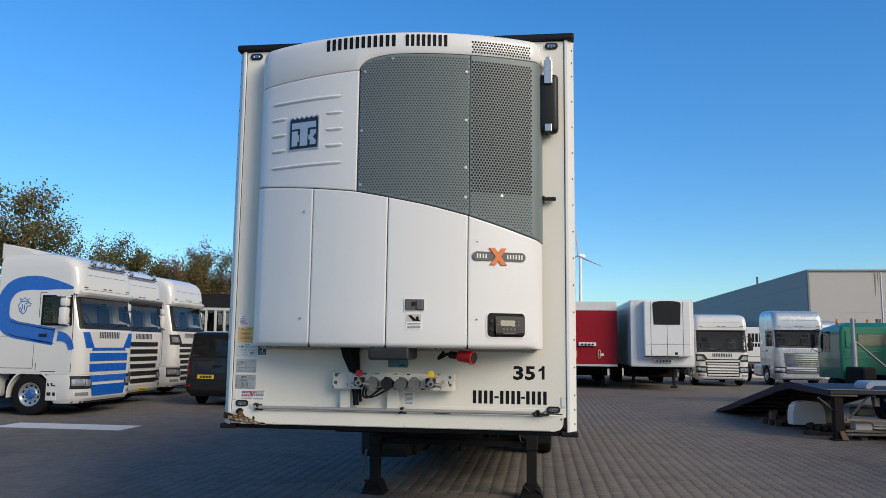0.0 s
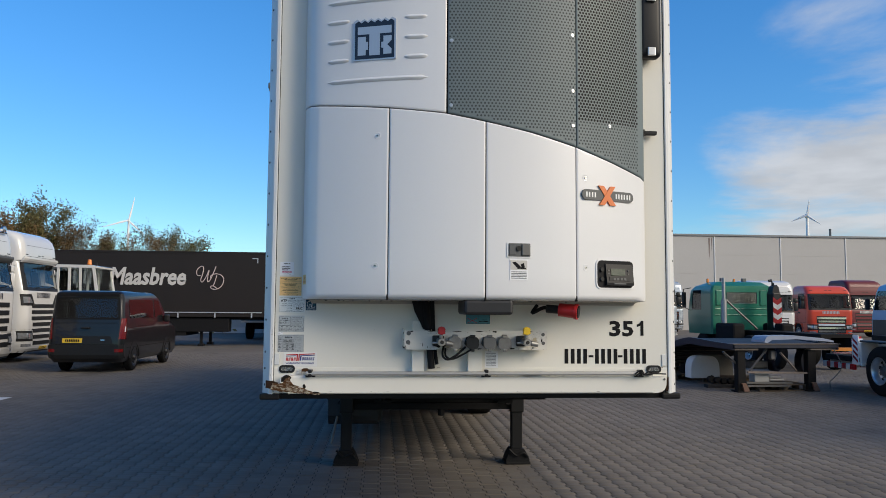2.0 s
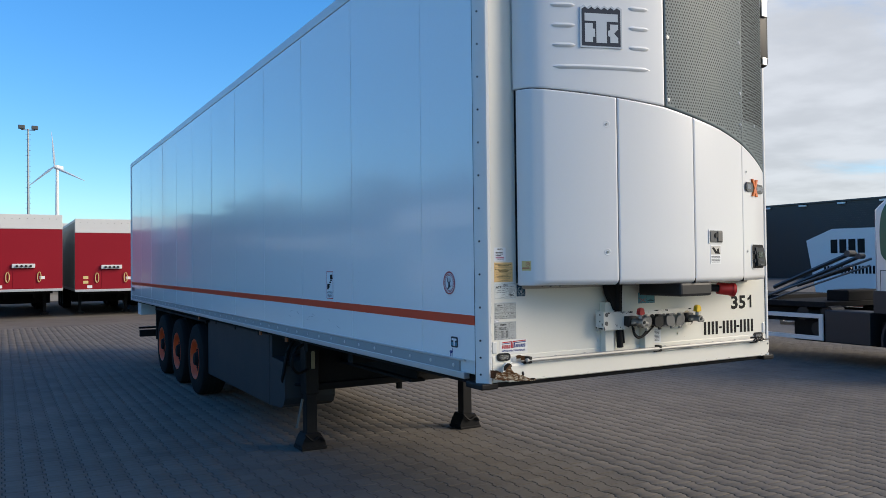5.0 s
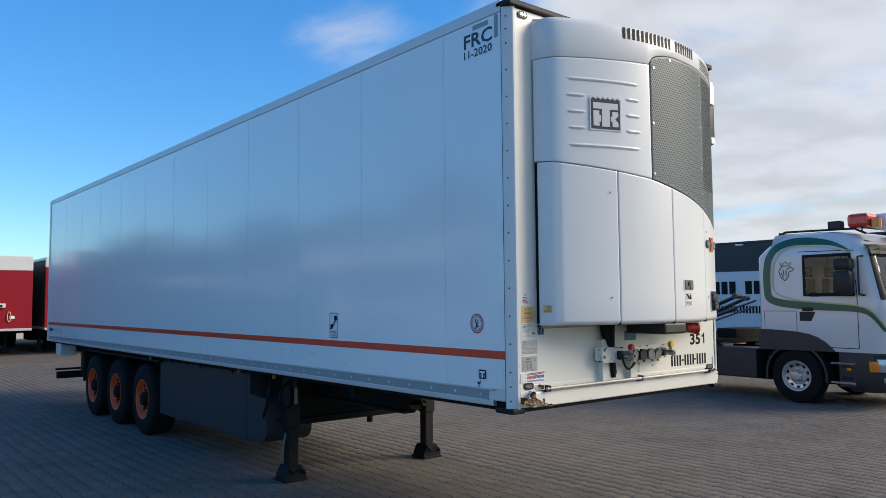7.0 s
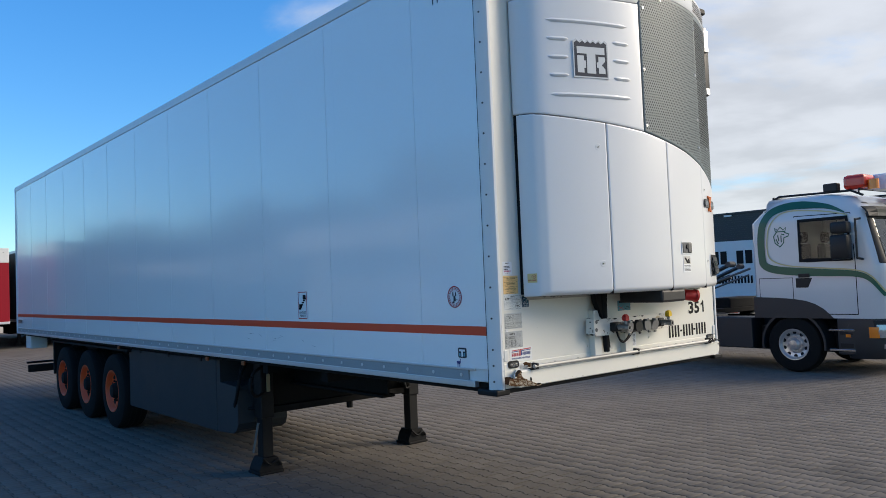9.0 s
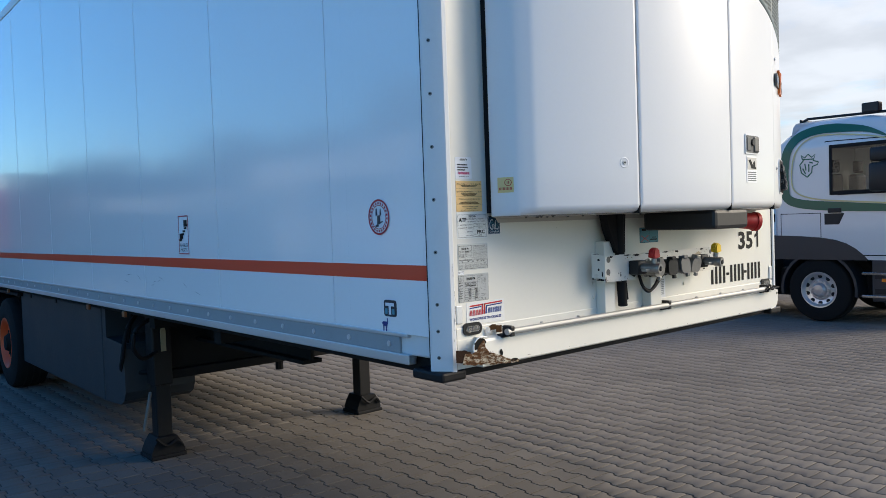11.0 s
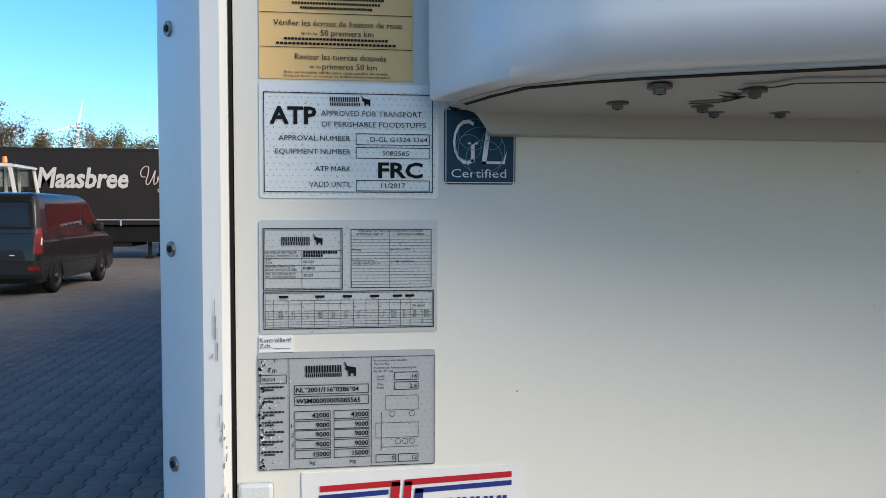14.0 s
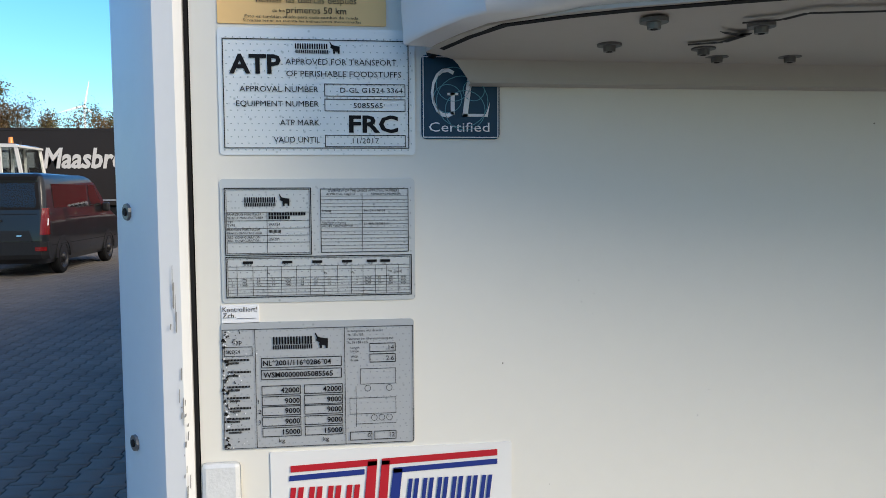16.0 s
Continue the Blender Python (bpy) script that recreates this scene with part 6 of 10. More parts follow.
P = 0.0215
holes(-0.203, 0.553, lambda x: z_mid(x) + 0.022, lambda x: z_top(x) - 0.022, P, 0.0066, M_HOLE2, grille_l)
holes(0.580, 0.996, lambda x: 2.845, lambda x: z_top(x) - 0.045, P, 0.0082, M_HOLE, grille_r)
holes(0.580, 0.996, lambda x: z_mid(x) + 0.022, lambda x: 2.835, P, 0.0066, M_HOLE2, grille_r)
holes(0.580, 0.986, lambda x: 3.85, lambda x: 3.932, P, 0.0078, M_HOLE, hood)
b = bmesh.new()
for x, z in ((0.02, 3.79), (-0.18, 3.70), (-0.195, 3.27), (-0.195, 2.885), (0.538, 3.70), (0.538, 3.35), (0.538, 3.01), (0.538, 2.80), (0.785, 2.823)):
    o, i = on_unit(arc_of(x), z, -0.002), on_unit(arc_of(x), z, 0.005)
    tube(b, o, i, 0.013, 12, 0.010)
    tube(b, i, on_unit(arc_of(x), z, 0.0075), 0.0055, 8)
tagged(part("grille_screws", b, mat("bright_screw", (0.52, 0.53, 0.54), 0.3, metal=0.7, vary=0.2, scale=60), unit), kind="stuff")
for x, z in ((-0.619, 2.716), (-0.622, 1.955), (0.618, 2.493), (0.617, 1.957)):
    b = bmesh.new()
    s = arc_of(x)
    vs = []
    for r, d in ((0.021, 0.0003), (0.0185, 0.0015), (0.0145, 0.0004), (0.010, 0.0003)):
        vs.append([b.verts.new(on_unit(s + r * math.cos(2 * math.pi * k / 20), z + r * math.sin(2 * math.pi * k / 20), d)) for k in range(20)])
    for p, q in zip(vs, vs[1:]):
        for k in range(20):
            b.faces.new((p[k], p[(k + 1) % 20], q[(k + 1) % 20], q[k]))
    tube(b, on_unit(s, z, -0.004), on_unit(s, z, 0.004), 0.0088, 14, 0.0074, mi=1)
    tube(b, on_unit(s, z, 0.003), on_unit(s, z, 0.0046), 0.0038, 6, mi=2)
    part("door_lock", b, [M_UNIT, M_STEEL, M_HOLE], unit, smooth=True)

# maker's name on the hood as plain bars, badge, model plate
b = bmesh.new()
bars(b, -0.479, 3.880, 0.535, 0.086, 6, uput(0.0012))
bars(b, 0.110, 3.880, 0.308, 0.086, 4, uput(0.0012))
tagged(part("lettering", b, M_PRINT, hood), kind="stuff")


def on_plate(xc, zc):
    """Matrix of a small flat fitting: its x along the surface, -y out of it."""
    o = on_unit(arc_of(xc), zc, 0.0)
    n = (on_unit(arc_of(xc), zc, 0.05) - o).normalized()
    t = Vector((-n.y, n.x, 0))
    return Matrix(((t.x, -n.x, 0, o.x), (t.y, -n.y, 0, o.y), (0, 0, 1, o.z), (0, 0, 0, 1)))


def plated(name, b, mats, xc, zc, label="", parent=None, smooth=False):
    bmesh.ops.transform(b, matrix=on_plate(xc, zc), verts=b.verts[:])
    return part(name, b, mats, parent or unit, label, smooth)


b = bmesh.new()
wave_top = [(0.132 - 0.264 * k / 12, 0.118 + (0.012 if k % 2 else -0.004)) for k in range(13)]
prism(b, [(-0.132, -0.124), (0.132, -0.124)] + wave_top, -0.004, 0.004, "y", 1)
wt2 = [(0.122 - 0.244 * k / 12, 0.108 + (0.010 if k % 2 else -0.004)) for k in range(13)]
prism(b, [(-0.122, -0.114), (0.122, -0.114)] + wt2, -0.0055, 0.0, "y", 0)
for x0, x1, z0, z1 in ((-0.105, 0.105, 0.034, 0.080), (-0.032, 0.034, -0.095, 0.034), (-0.104, -0.054, -0.092, 0.020), (-0.054, -0.040, -0.060, -0.012)):
    prism(b, [(x0, z0), (x1, z0), (x1, z1), (x0, z1)], -0.0068, -0.002, "y", 1)
prism(b, [(0.056, -0.092), (0.106, -0.092), (0.106, -0.062), (0.080, -0.036), (0.106, -0.010), (0.106, 0.018), (0.056, 0.018), (0.056, -0.016), (0.043, -0.020), (0.043, -0.052), (0.056, -0.056)], -0.0068, -0.002, "y", 1)
plated("badge", b, [M_NAVY, M_SILVER], -0.642, 3.293, "navy and silver square maker's badge")
b = bmesh.new()
prism(b, oval(0.385, 0.062, 0.03, 6), -0.005, 0.004, "y", 0)
for x0, n in ((-0.165, 2), (0.055, 3)):
    for k in range(n):
        xk = x0 + 0.042 * k
        prism(b, [(xk, -0.015), (xk + 0.010, -0.015), (xk + 0.010, 0.015), (xk, 0.015)], -0.0065, -0.003, "y", 1)
        prism(b, [(xk + 0.020, -0.015), (xk + 0.030, -0.015), (xk + 0.030, 0.015), (xk + 0.020, 0.015)], -0.0065, -0.003, "y", 1)
prism(b, [(-0.075, 0.058), (-0.035, 0.058), (0.055, -0.058), (0.012, -0.058)], -0.010, 0.0, "y", 2)
prism(b, [(-0.07, -0.058), (-0.03, -0.058), (0.05, 0.058), (0.015, 0.058)], -0.012, 0.0, "y", 2)
plated("model_badge", b, [M_GREYPL, M_SILVER, mat("orange_badge", (0.65, 0.16, 0.03), 0.35)], 0.769, 2.394, "dark pill-shaped badge with an orange cross")

# control panel and latch
b = bmesh.new()
prism(b, oval(0.288, 0.178, 0.034, 6), -0.0022, 0.012, "y", 1)
prism(b, oval(0.272, 0.162, 0.028, 6), -0.0040, 0.0, "y", 4)
# the unit sits tilted in the recess, its lower edge out
prism(b, [(-0.004, 0.062), (-0.012, 0.060), (-0.026, -0.052), (-0.024, -0.066), (-0.004, -0.070)], -0.082, 0.124, "x", 0)
for z in (0.026, -0.030):
    tube(b, (-0.108, -0.004, z), (-0.108, -0.016, z), 0.013, 12, mi=0)
    quadbox(b, -0.122, -0.094, -0.012, -0.004, z - 0.006, z + 0.006, 0.003, 3)
prism(b, [(-0.0175, 0.030), (-0.0195, 0.032), (-0.0245, -0.008), (-0.0225, -0.010)], -0.048, 0.058, "x", 2)
prism(b, [(-0.0225, -0.018), (-0.0250, -0.017), (-0.0270, -0.040), (-0.0245, -0.041)], -0.062, 0.092, "x", 0)
for k in range(4):
    prism(b, [(-0.0255, -0.022), (-0.0275, -0.022), (-0.0285, -0.036), (-0.0265, -0.036)], -0.036 + 0.027 * k, -0.019 + 0.027 * k, "x", 3)
for x in (-0.066, 0.084):
    for z in (0.022, 0.002):
        prism(b, [(-0.0185, z + 0.004), (-0.0215, z + 0.004), (-0.0225, z - 0.004), (-0.0195, z - 0.004)], x - 0.005, x + 0.005, "x", 3)
quadbox(b, -0.03, 0.062, -0.0285, -0.0235, -0.062, -0.053, 0.002, 3)
plated("control_panel", b, [M_DKPLASTIC, M_UNIT, M_LCD, M_GREYPL, M_HOLE], 0.816, 1.923, "recessed black control panel with green screen", smooth=False)
b = bmesh.new()
prism(b, oval(0.145, 0.090, 0.008, 3), -0.004, 0.01, "y", 1)
prism(b, oval(0.130, 0.076, 0.006, 3), -0.0055, 0.0, "y", 0)
quadbox(b, 0.012, 0.062, -0.012, -0.004, -0.034, 0.034, 0.006, 2)
tube(b, (-0.005, -0.004, 0.008), (-0.005, -0.014, 0.008), 0.015, 14, mi=3)
quadbox(b, -0.060, -0.02, -0.008, -0.004, -0.03, 0.03, 0.003, 0)
plated("door_latch", b, [M_GREYPL, M_UNIT, M_CAST, M_DKPLASTIC], 0.203, 2.050, "grey recessed door latch")
b = bmesh.new()
prism(b, oval(0.110, 0.118, 0.004, 2), -0.0015, 0.001, "y", 0)
prism(b, [(-0.05, 0.0), (0.05, 0.0), (0.05, 0.054), (-0.05, 0.054)], -0.0025, 0.0, "y", 2)
for pts in (((-0.04, 0.042), (-0.02, 0.046), (0.012, 0.018), (-0.012, 0.012)), ((-0.01, 0.02), (0.04, 0.012), (0.042, 0.004), (-0.01, 0.006)), ((0.01, 0.032), (0.03, 0.04), (0.034, 0.014), (0.016, 0.014))):
    prism(b, list(pts), -0.0035, -0.001, "y", 1)
for k in range(5):
    prism(b, [(-0.045, -0.050 + 0.009 * k), (0.045, -0.050 + 0.009 * k), (0.045, -0.046 + 0.009 * k), (-0.045, -0.046 + 0.009 * k)], -0.0025, -0.001, "y", 3)
tagged(plated("warning_label", b, [M_STK_WHITE, M_PRINT, mat("pale_print_ground", (0.52, 0.50, 0.46), 0.45, vary=0.05), M_PRINTG], 0.201, 1.936, "white warning label with dark pictogram") , kind="stuff")
b = bmesh.new()
s0 = arc_of(-1.056) - 0.005
for z0, z1, mi in ((1.850, 1.908, 0),):
    ring = [on_unit(s0 + 0.066 * k / 6, z0, 0.0012) for k in range(7)] + [on_unit(s0 + 0.066 * k / 6, z1, 0.0012) for k in range(6, -1, -1)]
    rows = [(b.verts.new(on_unit(s0 + 0.066 * k / 6, z0, 0.0012)), b.verts.new(on_unit(s0 + 0.066 * k / 6, z1, 0.0012))) for k in range(7)]
    for p, q in zip(rows, rows[1:]):
        b.faces.new((p[0], q[0], q[1], p[1]))
for k in range(16):
    t0, t1 = 2 * math.pi * k / 16, 2 * math.pi * (k + 1) / 16
    b.faces.new([b.verts.new(on_unit(s0 + 0.044 + r * 1.1 * math.cos(t), 1.888 + r * math.sin(t), 0.0022)) for r, t in ((0.011, t0), (0.0135, t0), (0.0135, t1), (0.011, t1))]).material_index = 1
for k in range(10):
    a = s0 + 0.006 + 0.0056 * k
    b.faces.new([b.verts.new(on_unit(*q, 0.0022)) for q in ((a, 1.860), (a + 0.003, 1.860), (a + 0.0035, 1.870), (a + 0.0005, 1.870))]).material_index = 1
for z0, z1, u0, u1 in ((1.883, 1.894, 0.039, 0.042), (1.883, 1.894, 0.045, 0.049)):
    b.faces.new([b.verts.new(on_unit(*q, 0.0022)) for q in ((s0 + u0, z0), (s0 + u1, z0), (s0 + u1, z1), (s0 + u0, z1))]).material_index = 1
part("flank_label", b, [M_STK_YEL, mat("label_red_print", (0.45, 0.05, 0.03), 0.5)], unit, "pale yellow label with red ring mark")
b = bmesh.new()
quadbox(b, -0.112, 0.170, -0.425, -0.06, 1.677, 1.762, 0.016)
part("junction_box", b, mat("dusty_black_box", (0.014, 0.0145, 0.016), 0.5, vary=0.25, scale=9, dirt=0.12), unit, "dark grey box under the unit")
b = bmesh.new()
tube(b, (0.42, -0.16, 1.715), (0.50, -0.20, 1.708), 0.026, 14, mi=1)
tube(b, (0.49, -0.195, 1.709), (0.585, -0.24, 1.698), 0.040, 18, 0.043)
tube(b, (0.575, -0.235, 1.699), (0.592, -0.243, 1.697), 0.048, 18)
tube(b, (0.590, -0.242, 1.697), (0.598, -0.246, 1.696), 0.036, 18, mi=1)
part("power_inlet", b, [M_RED, M_DKPLASTIC], unit, "red mains power plug", smooth=True)
b = bmesh.new()
pipe(b, curve_pts([(0.44, -0.165, 1.715), (0.40, -0.16, 1.72), (0.36, -0.15, 1.70), (0.335, -0.14, 1.69), (0.37, -0.12, 1.735)], 5), 0.011, 8)
part("power_cable", b, M_SEAL, unit)


# ---------------------------------------------------------------- vehicle kit (front faces -y, ground at z = 0)
class Shell:
    """A body drawn up from levels (z, y_front, y_back, half_width, corner_radius)."""

    def __init__(self, levels):
        self.t = np.array(levels, float)

    def at(self, z):
        return [float(np.interp(z, self.t[:, 0], self.t[:, k])) for k in (1, 2, 3, 4)]

    def front(self, x, z, off=0.0):
        yf, yb, hw, r = self.at(z)
        d = abs(x) - (hw - r)
        if d <= 0:
            return Vector((x, yf - off, z))
        d = min(d, r * 0.999)
        c = math.sqrt(r * r - d * d)
        return Vector((x + math.copysign(off * d / r, x), yf + r - c - off * c / r, z))

    def side(self, sg, y, z, off=0.0):
        yf, yb, hw, r = self.at(z)
        d = (yf + r) - y
        if d <= 0:
            return Vector((sg * (hw + off), y, z))
        d = min(d, r * 0.999)
        c = math.sqrt(r * r - d * d)
        return Vector((sg * (hw - r + c + off * c / r), y - off * d / r, z))

    def mesh(self, bm, zs, mi=0):
        rows = []
        for z in zs:
            yf, yb, hw, r = self.at(z)
            pts = [(-hw + min(0.06, r), yb), (-hw, yb - 0.06), (-hw, yf + r + (yb - yf - r) * 0.5)]
            pts += [(-hw + r - r * math.cos(a), yf + r - r * math.sin(a)) for a in np.linspace(0, math.pi / 2, 7)]
            pts += [(x, yf) for x in np.linspace(-hw + r, hw - r, 7)[1:-1]]
            pts += [(hw - r + r * math.sin(a), yf + r - r * math.cos(a)) for a in np.linspace(0, math.pi / 2, 7)]
            pts += [(hw, yf + r + (yb - yf - r) * 0.5), (hw, yb - 0.06), (hw - min(0.06, r), yb)]
            rows.append([bm.verts.new((x, y, z)) for x, y in pts])
        for p, q in zip(rows, rows[1:]):
            n = len(p)
            for k in range(n):
                bm.faces.new((p[k], p[(k + 1) % n], q[(k + 1) % n], q[k])).material_index = mi
        bm.faces.new(rows[0][::-1]).material_index = mi
        bm.faces.new(rows[-1]).material_index = mi
        return bm

    def body(self, bm, zs, ys, xs, skip, mi=0):
        """Like mesh, on a finer net, with the faces left out that skip(centre) names: window openings."""
        rows = []
        for z in zs:
            yf, yb, hw, r = self.at(z)
            side = [max(y, yf + r) for y in ys]
            pts = [(-hw + min(0.06, r), yb), (-hw, yb - 0.06)] + [(-hw, y) for y in side[::-1]]
            pts += [(-hw + r - r * math.cos(a), yf + r - r * math.sin(a)) for a in np.linspace(0, math.pi / 2, 9)]
            pts += [(u * (hw - r), yf) for u in xs]
            pts += [(hw - r + r * math.sin(a), yf + r - r * math.cos(a)) for a in np.linspace(0, math.pi / 2, 9)]
            pts += [(hw, y) for y in side] + [(hw, yb - 0.06), (hw - min(0.06, r), yb)]
            rows.append([bm.verts.new((x, y, z)) for x, y in pts])
        for p, q in zip(rows, rows[1:]):
            n = len(p)
            for k in range(n):
                four = (p[k], p[(k + 1) % n], q[(k + 1) % n], q[k])
                c = sum((v.co for v in four), Vector()) / 4
                if not skip(c):
                    bm.faces.new(four).material_index = mi
        bm.faces.new(rows[0][::-1]).material_index = mi
        bm.faces.new(rows[-1]).material_index = mi
        bmesh.ops.remove_doubles(bm, verts=bm.verts[:], dist=1e-5)
        return bm

    def on_front(self, bm, x0, x1, z0, z1, off, top=None, thick=0.02, n=14, m=4, mi=0):
        """A slab lying on the front; top: x0, x1 along its upper edge."""
        t0, t1 = top or (x0, x1)
        grid = []
        for j in range(m + 1):
            v = j / m
            z = z0 + (z1 - z0) * v
            a, c = x0 + (t0 - x0) * v, x1 + (t1 - x1) * v
            grid.append([self.front(a + (c - a) * i / n, z, off) for i in range(n + 1)])
        return slab(bm, grid, Vector((0, thick, 0)), mi)

    def on_side(self, bm, sg, low, high, z0, z1, off, thick=0.02, n=8, m=4, mi=0):
        grid = []
        for j in range(m + 1):
            v = j / m
            z = z0 + (z1 - z0) * v
            a, c = low[0] + (high[0] - low[0]) * v, low[1] + (high[1] - low[1]) * v
            grid.append([self.side(sg, a + (c - a) * i / n, z, off) for i in range(n + 1)])
        return slab(bm, grid, Vector((-sg * thick, 0, 0)), mi)

    def ribbon(self, bm, sg, pts, w, off=0.004, mi=0):
        """A painted band along (y, z) points on a side."""
        P = [Vector((y, z)) for y, z in pts]
        rows = []
        for i, p in enumerate(P):
            d = (P[min(i + 1, len(P) - 1)] - P[max(i - 1, 0)]).normalized()
            nrm = Vector((-d.y, d.x))
            ww = w[i] if isinstance(w, (list, tuple)) else w
            a, c = p + nrm * ww / 2, p - nrm * ww / 2
            rows.append((bm.verts.new(self.side(sg, a.x, a.y, off)), bm.verts.new(self.side(sg, c.x, c.y, off))))
        for p, q in zip(rows, rows[1:]):
            bm.faces.new((p[0], q[0], q[1], p[1])).material_index = mi
        return bm


def slab(bm, grid, back, mi=0):
    A = [[bm.verts.new(p) for p in row] for row in grid]
    B = [[bm.verts.new(p + back) for p in row] for row in grid]
    fs = []
    R, C = len(A), len(A[0])
    for j in range(R - 1):
        for i in range(C - 1):
            fs.append(bm.faces.new((A[j][i], A[j][i + 1], A[j + 1][i + 1], A[j + 1][i])))
    ring = [(0, i) for i in range(C)] + [(j, C - 1) for j in range(1, R)] + [(R - 1, i) for i in range(C - 2, -1, -1)] + [(j, 0) for j in range(R - 2, 0, -1)]
    for (j, i), (l, k) in zip(ring, ring[1:] + ring[:1]):
        fs.append(bm.faces.new((A[j][i], B[j][i], B[l][k], A[l][k])))
    for f in fs:
        f.material_index = mi
    return bm


def smooth_line(pts, n=6):
    return [(p.x, p.y) for p in curve_pts([(a, b, 0) for a, b in pts], n)]


M_ALURIM = mat("aluminium_wheel", (0.55, 0.56, 0.57), 0.3, metal=0.8, vary=0.12, scale=12, dirt=0.25)
M_DARKRIM = mat("dark_wheel", (0.018, 0.018, 0.02), 0.45, metal=0.2, vary=0.15)
M_BLUEHUB = mat("blue_hub_paint", (0.02, 0.10, 0.35), 0.4, vary=0.1)
TRUCK_WHEEL = wheel_meshes("truck", 0.50, 0.30, M_ALURIM, 0.05, M_ALURIM)
TRUCK_WHEEL_BLUE = wheel_meshes("truck_blue", 0.50, 0.30, M_ALURIM, 0.05, M_BLUEHUB)
REAR_WHEEL = wheel_meshes("rear", 0.50, 0.30, M_ALURIM, 0.14, M_CAST)
VAN_WHEEL = wheel_meshes("van", 0.345, 0.22, M_DARKRIM, 0.04, M_DARKRIM, 0.235)
M_PLATE_Y = mat("yellow_number_plate", (0.72, 0.47, 0.03), 0.4, vary=0.04)


def cab_levels(roof, length, low=0.98, ws=(1.82, 2.70), round_back=0.0):
    """roof: top of the cab; ws: foot and head of the windscreen; from a low day cab to a high sleeper."""
    a, c = ws
    lv = [(low, 0.0, length, 1.235, 0.30), (1.30, 0.0, length, 1.24, 0.28), (a - 0.10, 0.01, length, 1.24, 0.25), (a + 0.04, 0.06, length, 1.24, 0.22), (c, 0.25, length, 1.235, 0.19)]
    h = roof - c
    k = round_back
    if h < 0.6:
        lv += [(c + 0.08, 0.24, length - 0.10 * k, 1.222, 0.25), (c + 0.45 * h, 0.36, length - 0.28 * k, 1.205, 0.27), (c + 0.78 * h, 0.55, length - 0.55 * k, 1.15, 0.29), (c + 0.94 * h, 0.78, length - 0.85 * k, 1.06, 0.30), (roof, 1.02, length - 0.15 - 0.9 * k, 0.93, 0.28)]
    else:
        lv += [(c + 0.04, 0.14, length, 1.236, 0.22), (c + 0.30 * h, 0.155, length, 1.234, 0.22), (c + 0.55 * h, 0.19, length, 1.228, 0.23), (c + 0.72 * h, 0.25, length, 1.215, 0.25), (c + 0.85 * h, 0.37, length, 1.18, 0.28), (c + 0.94 * h, 0.58, length, 1.11, 0.28), (roof, 0.95, length - 0.05, 1.0, 0.26)]
    return lv


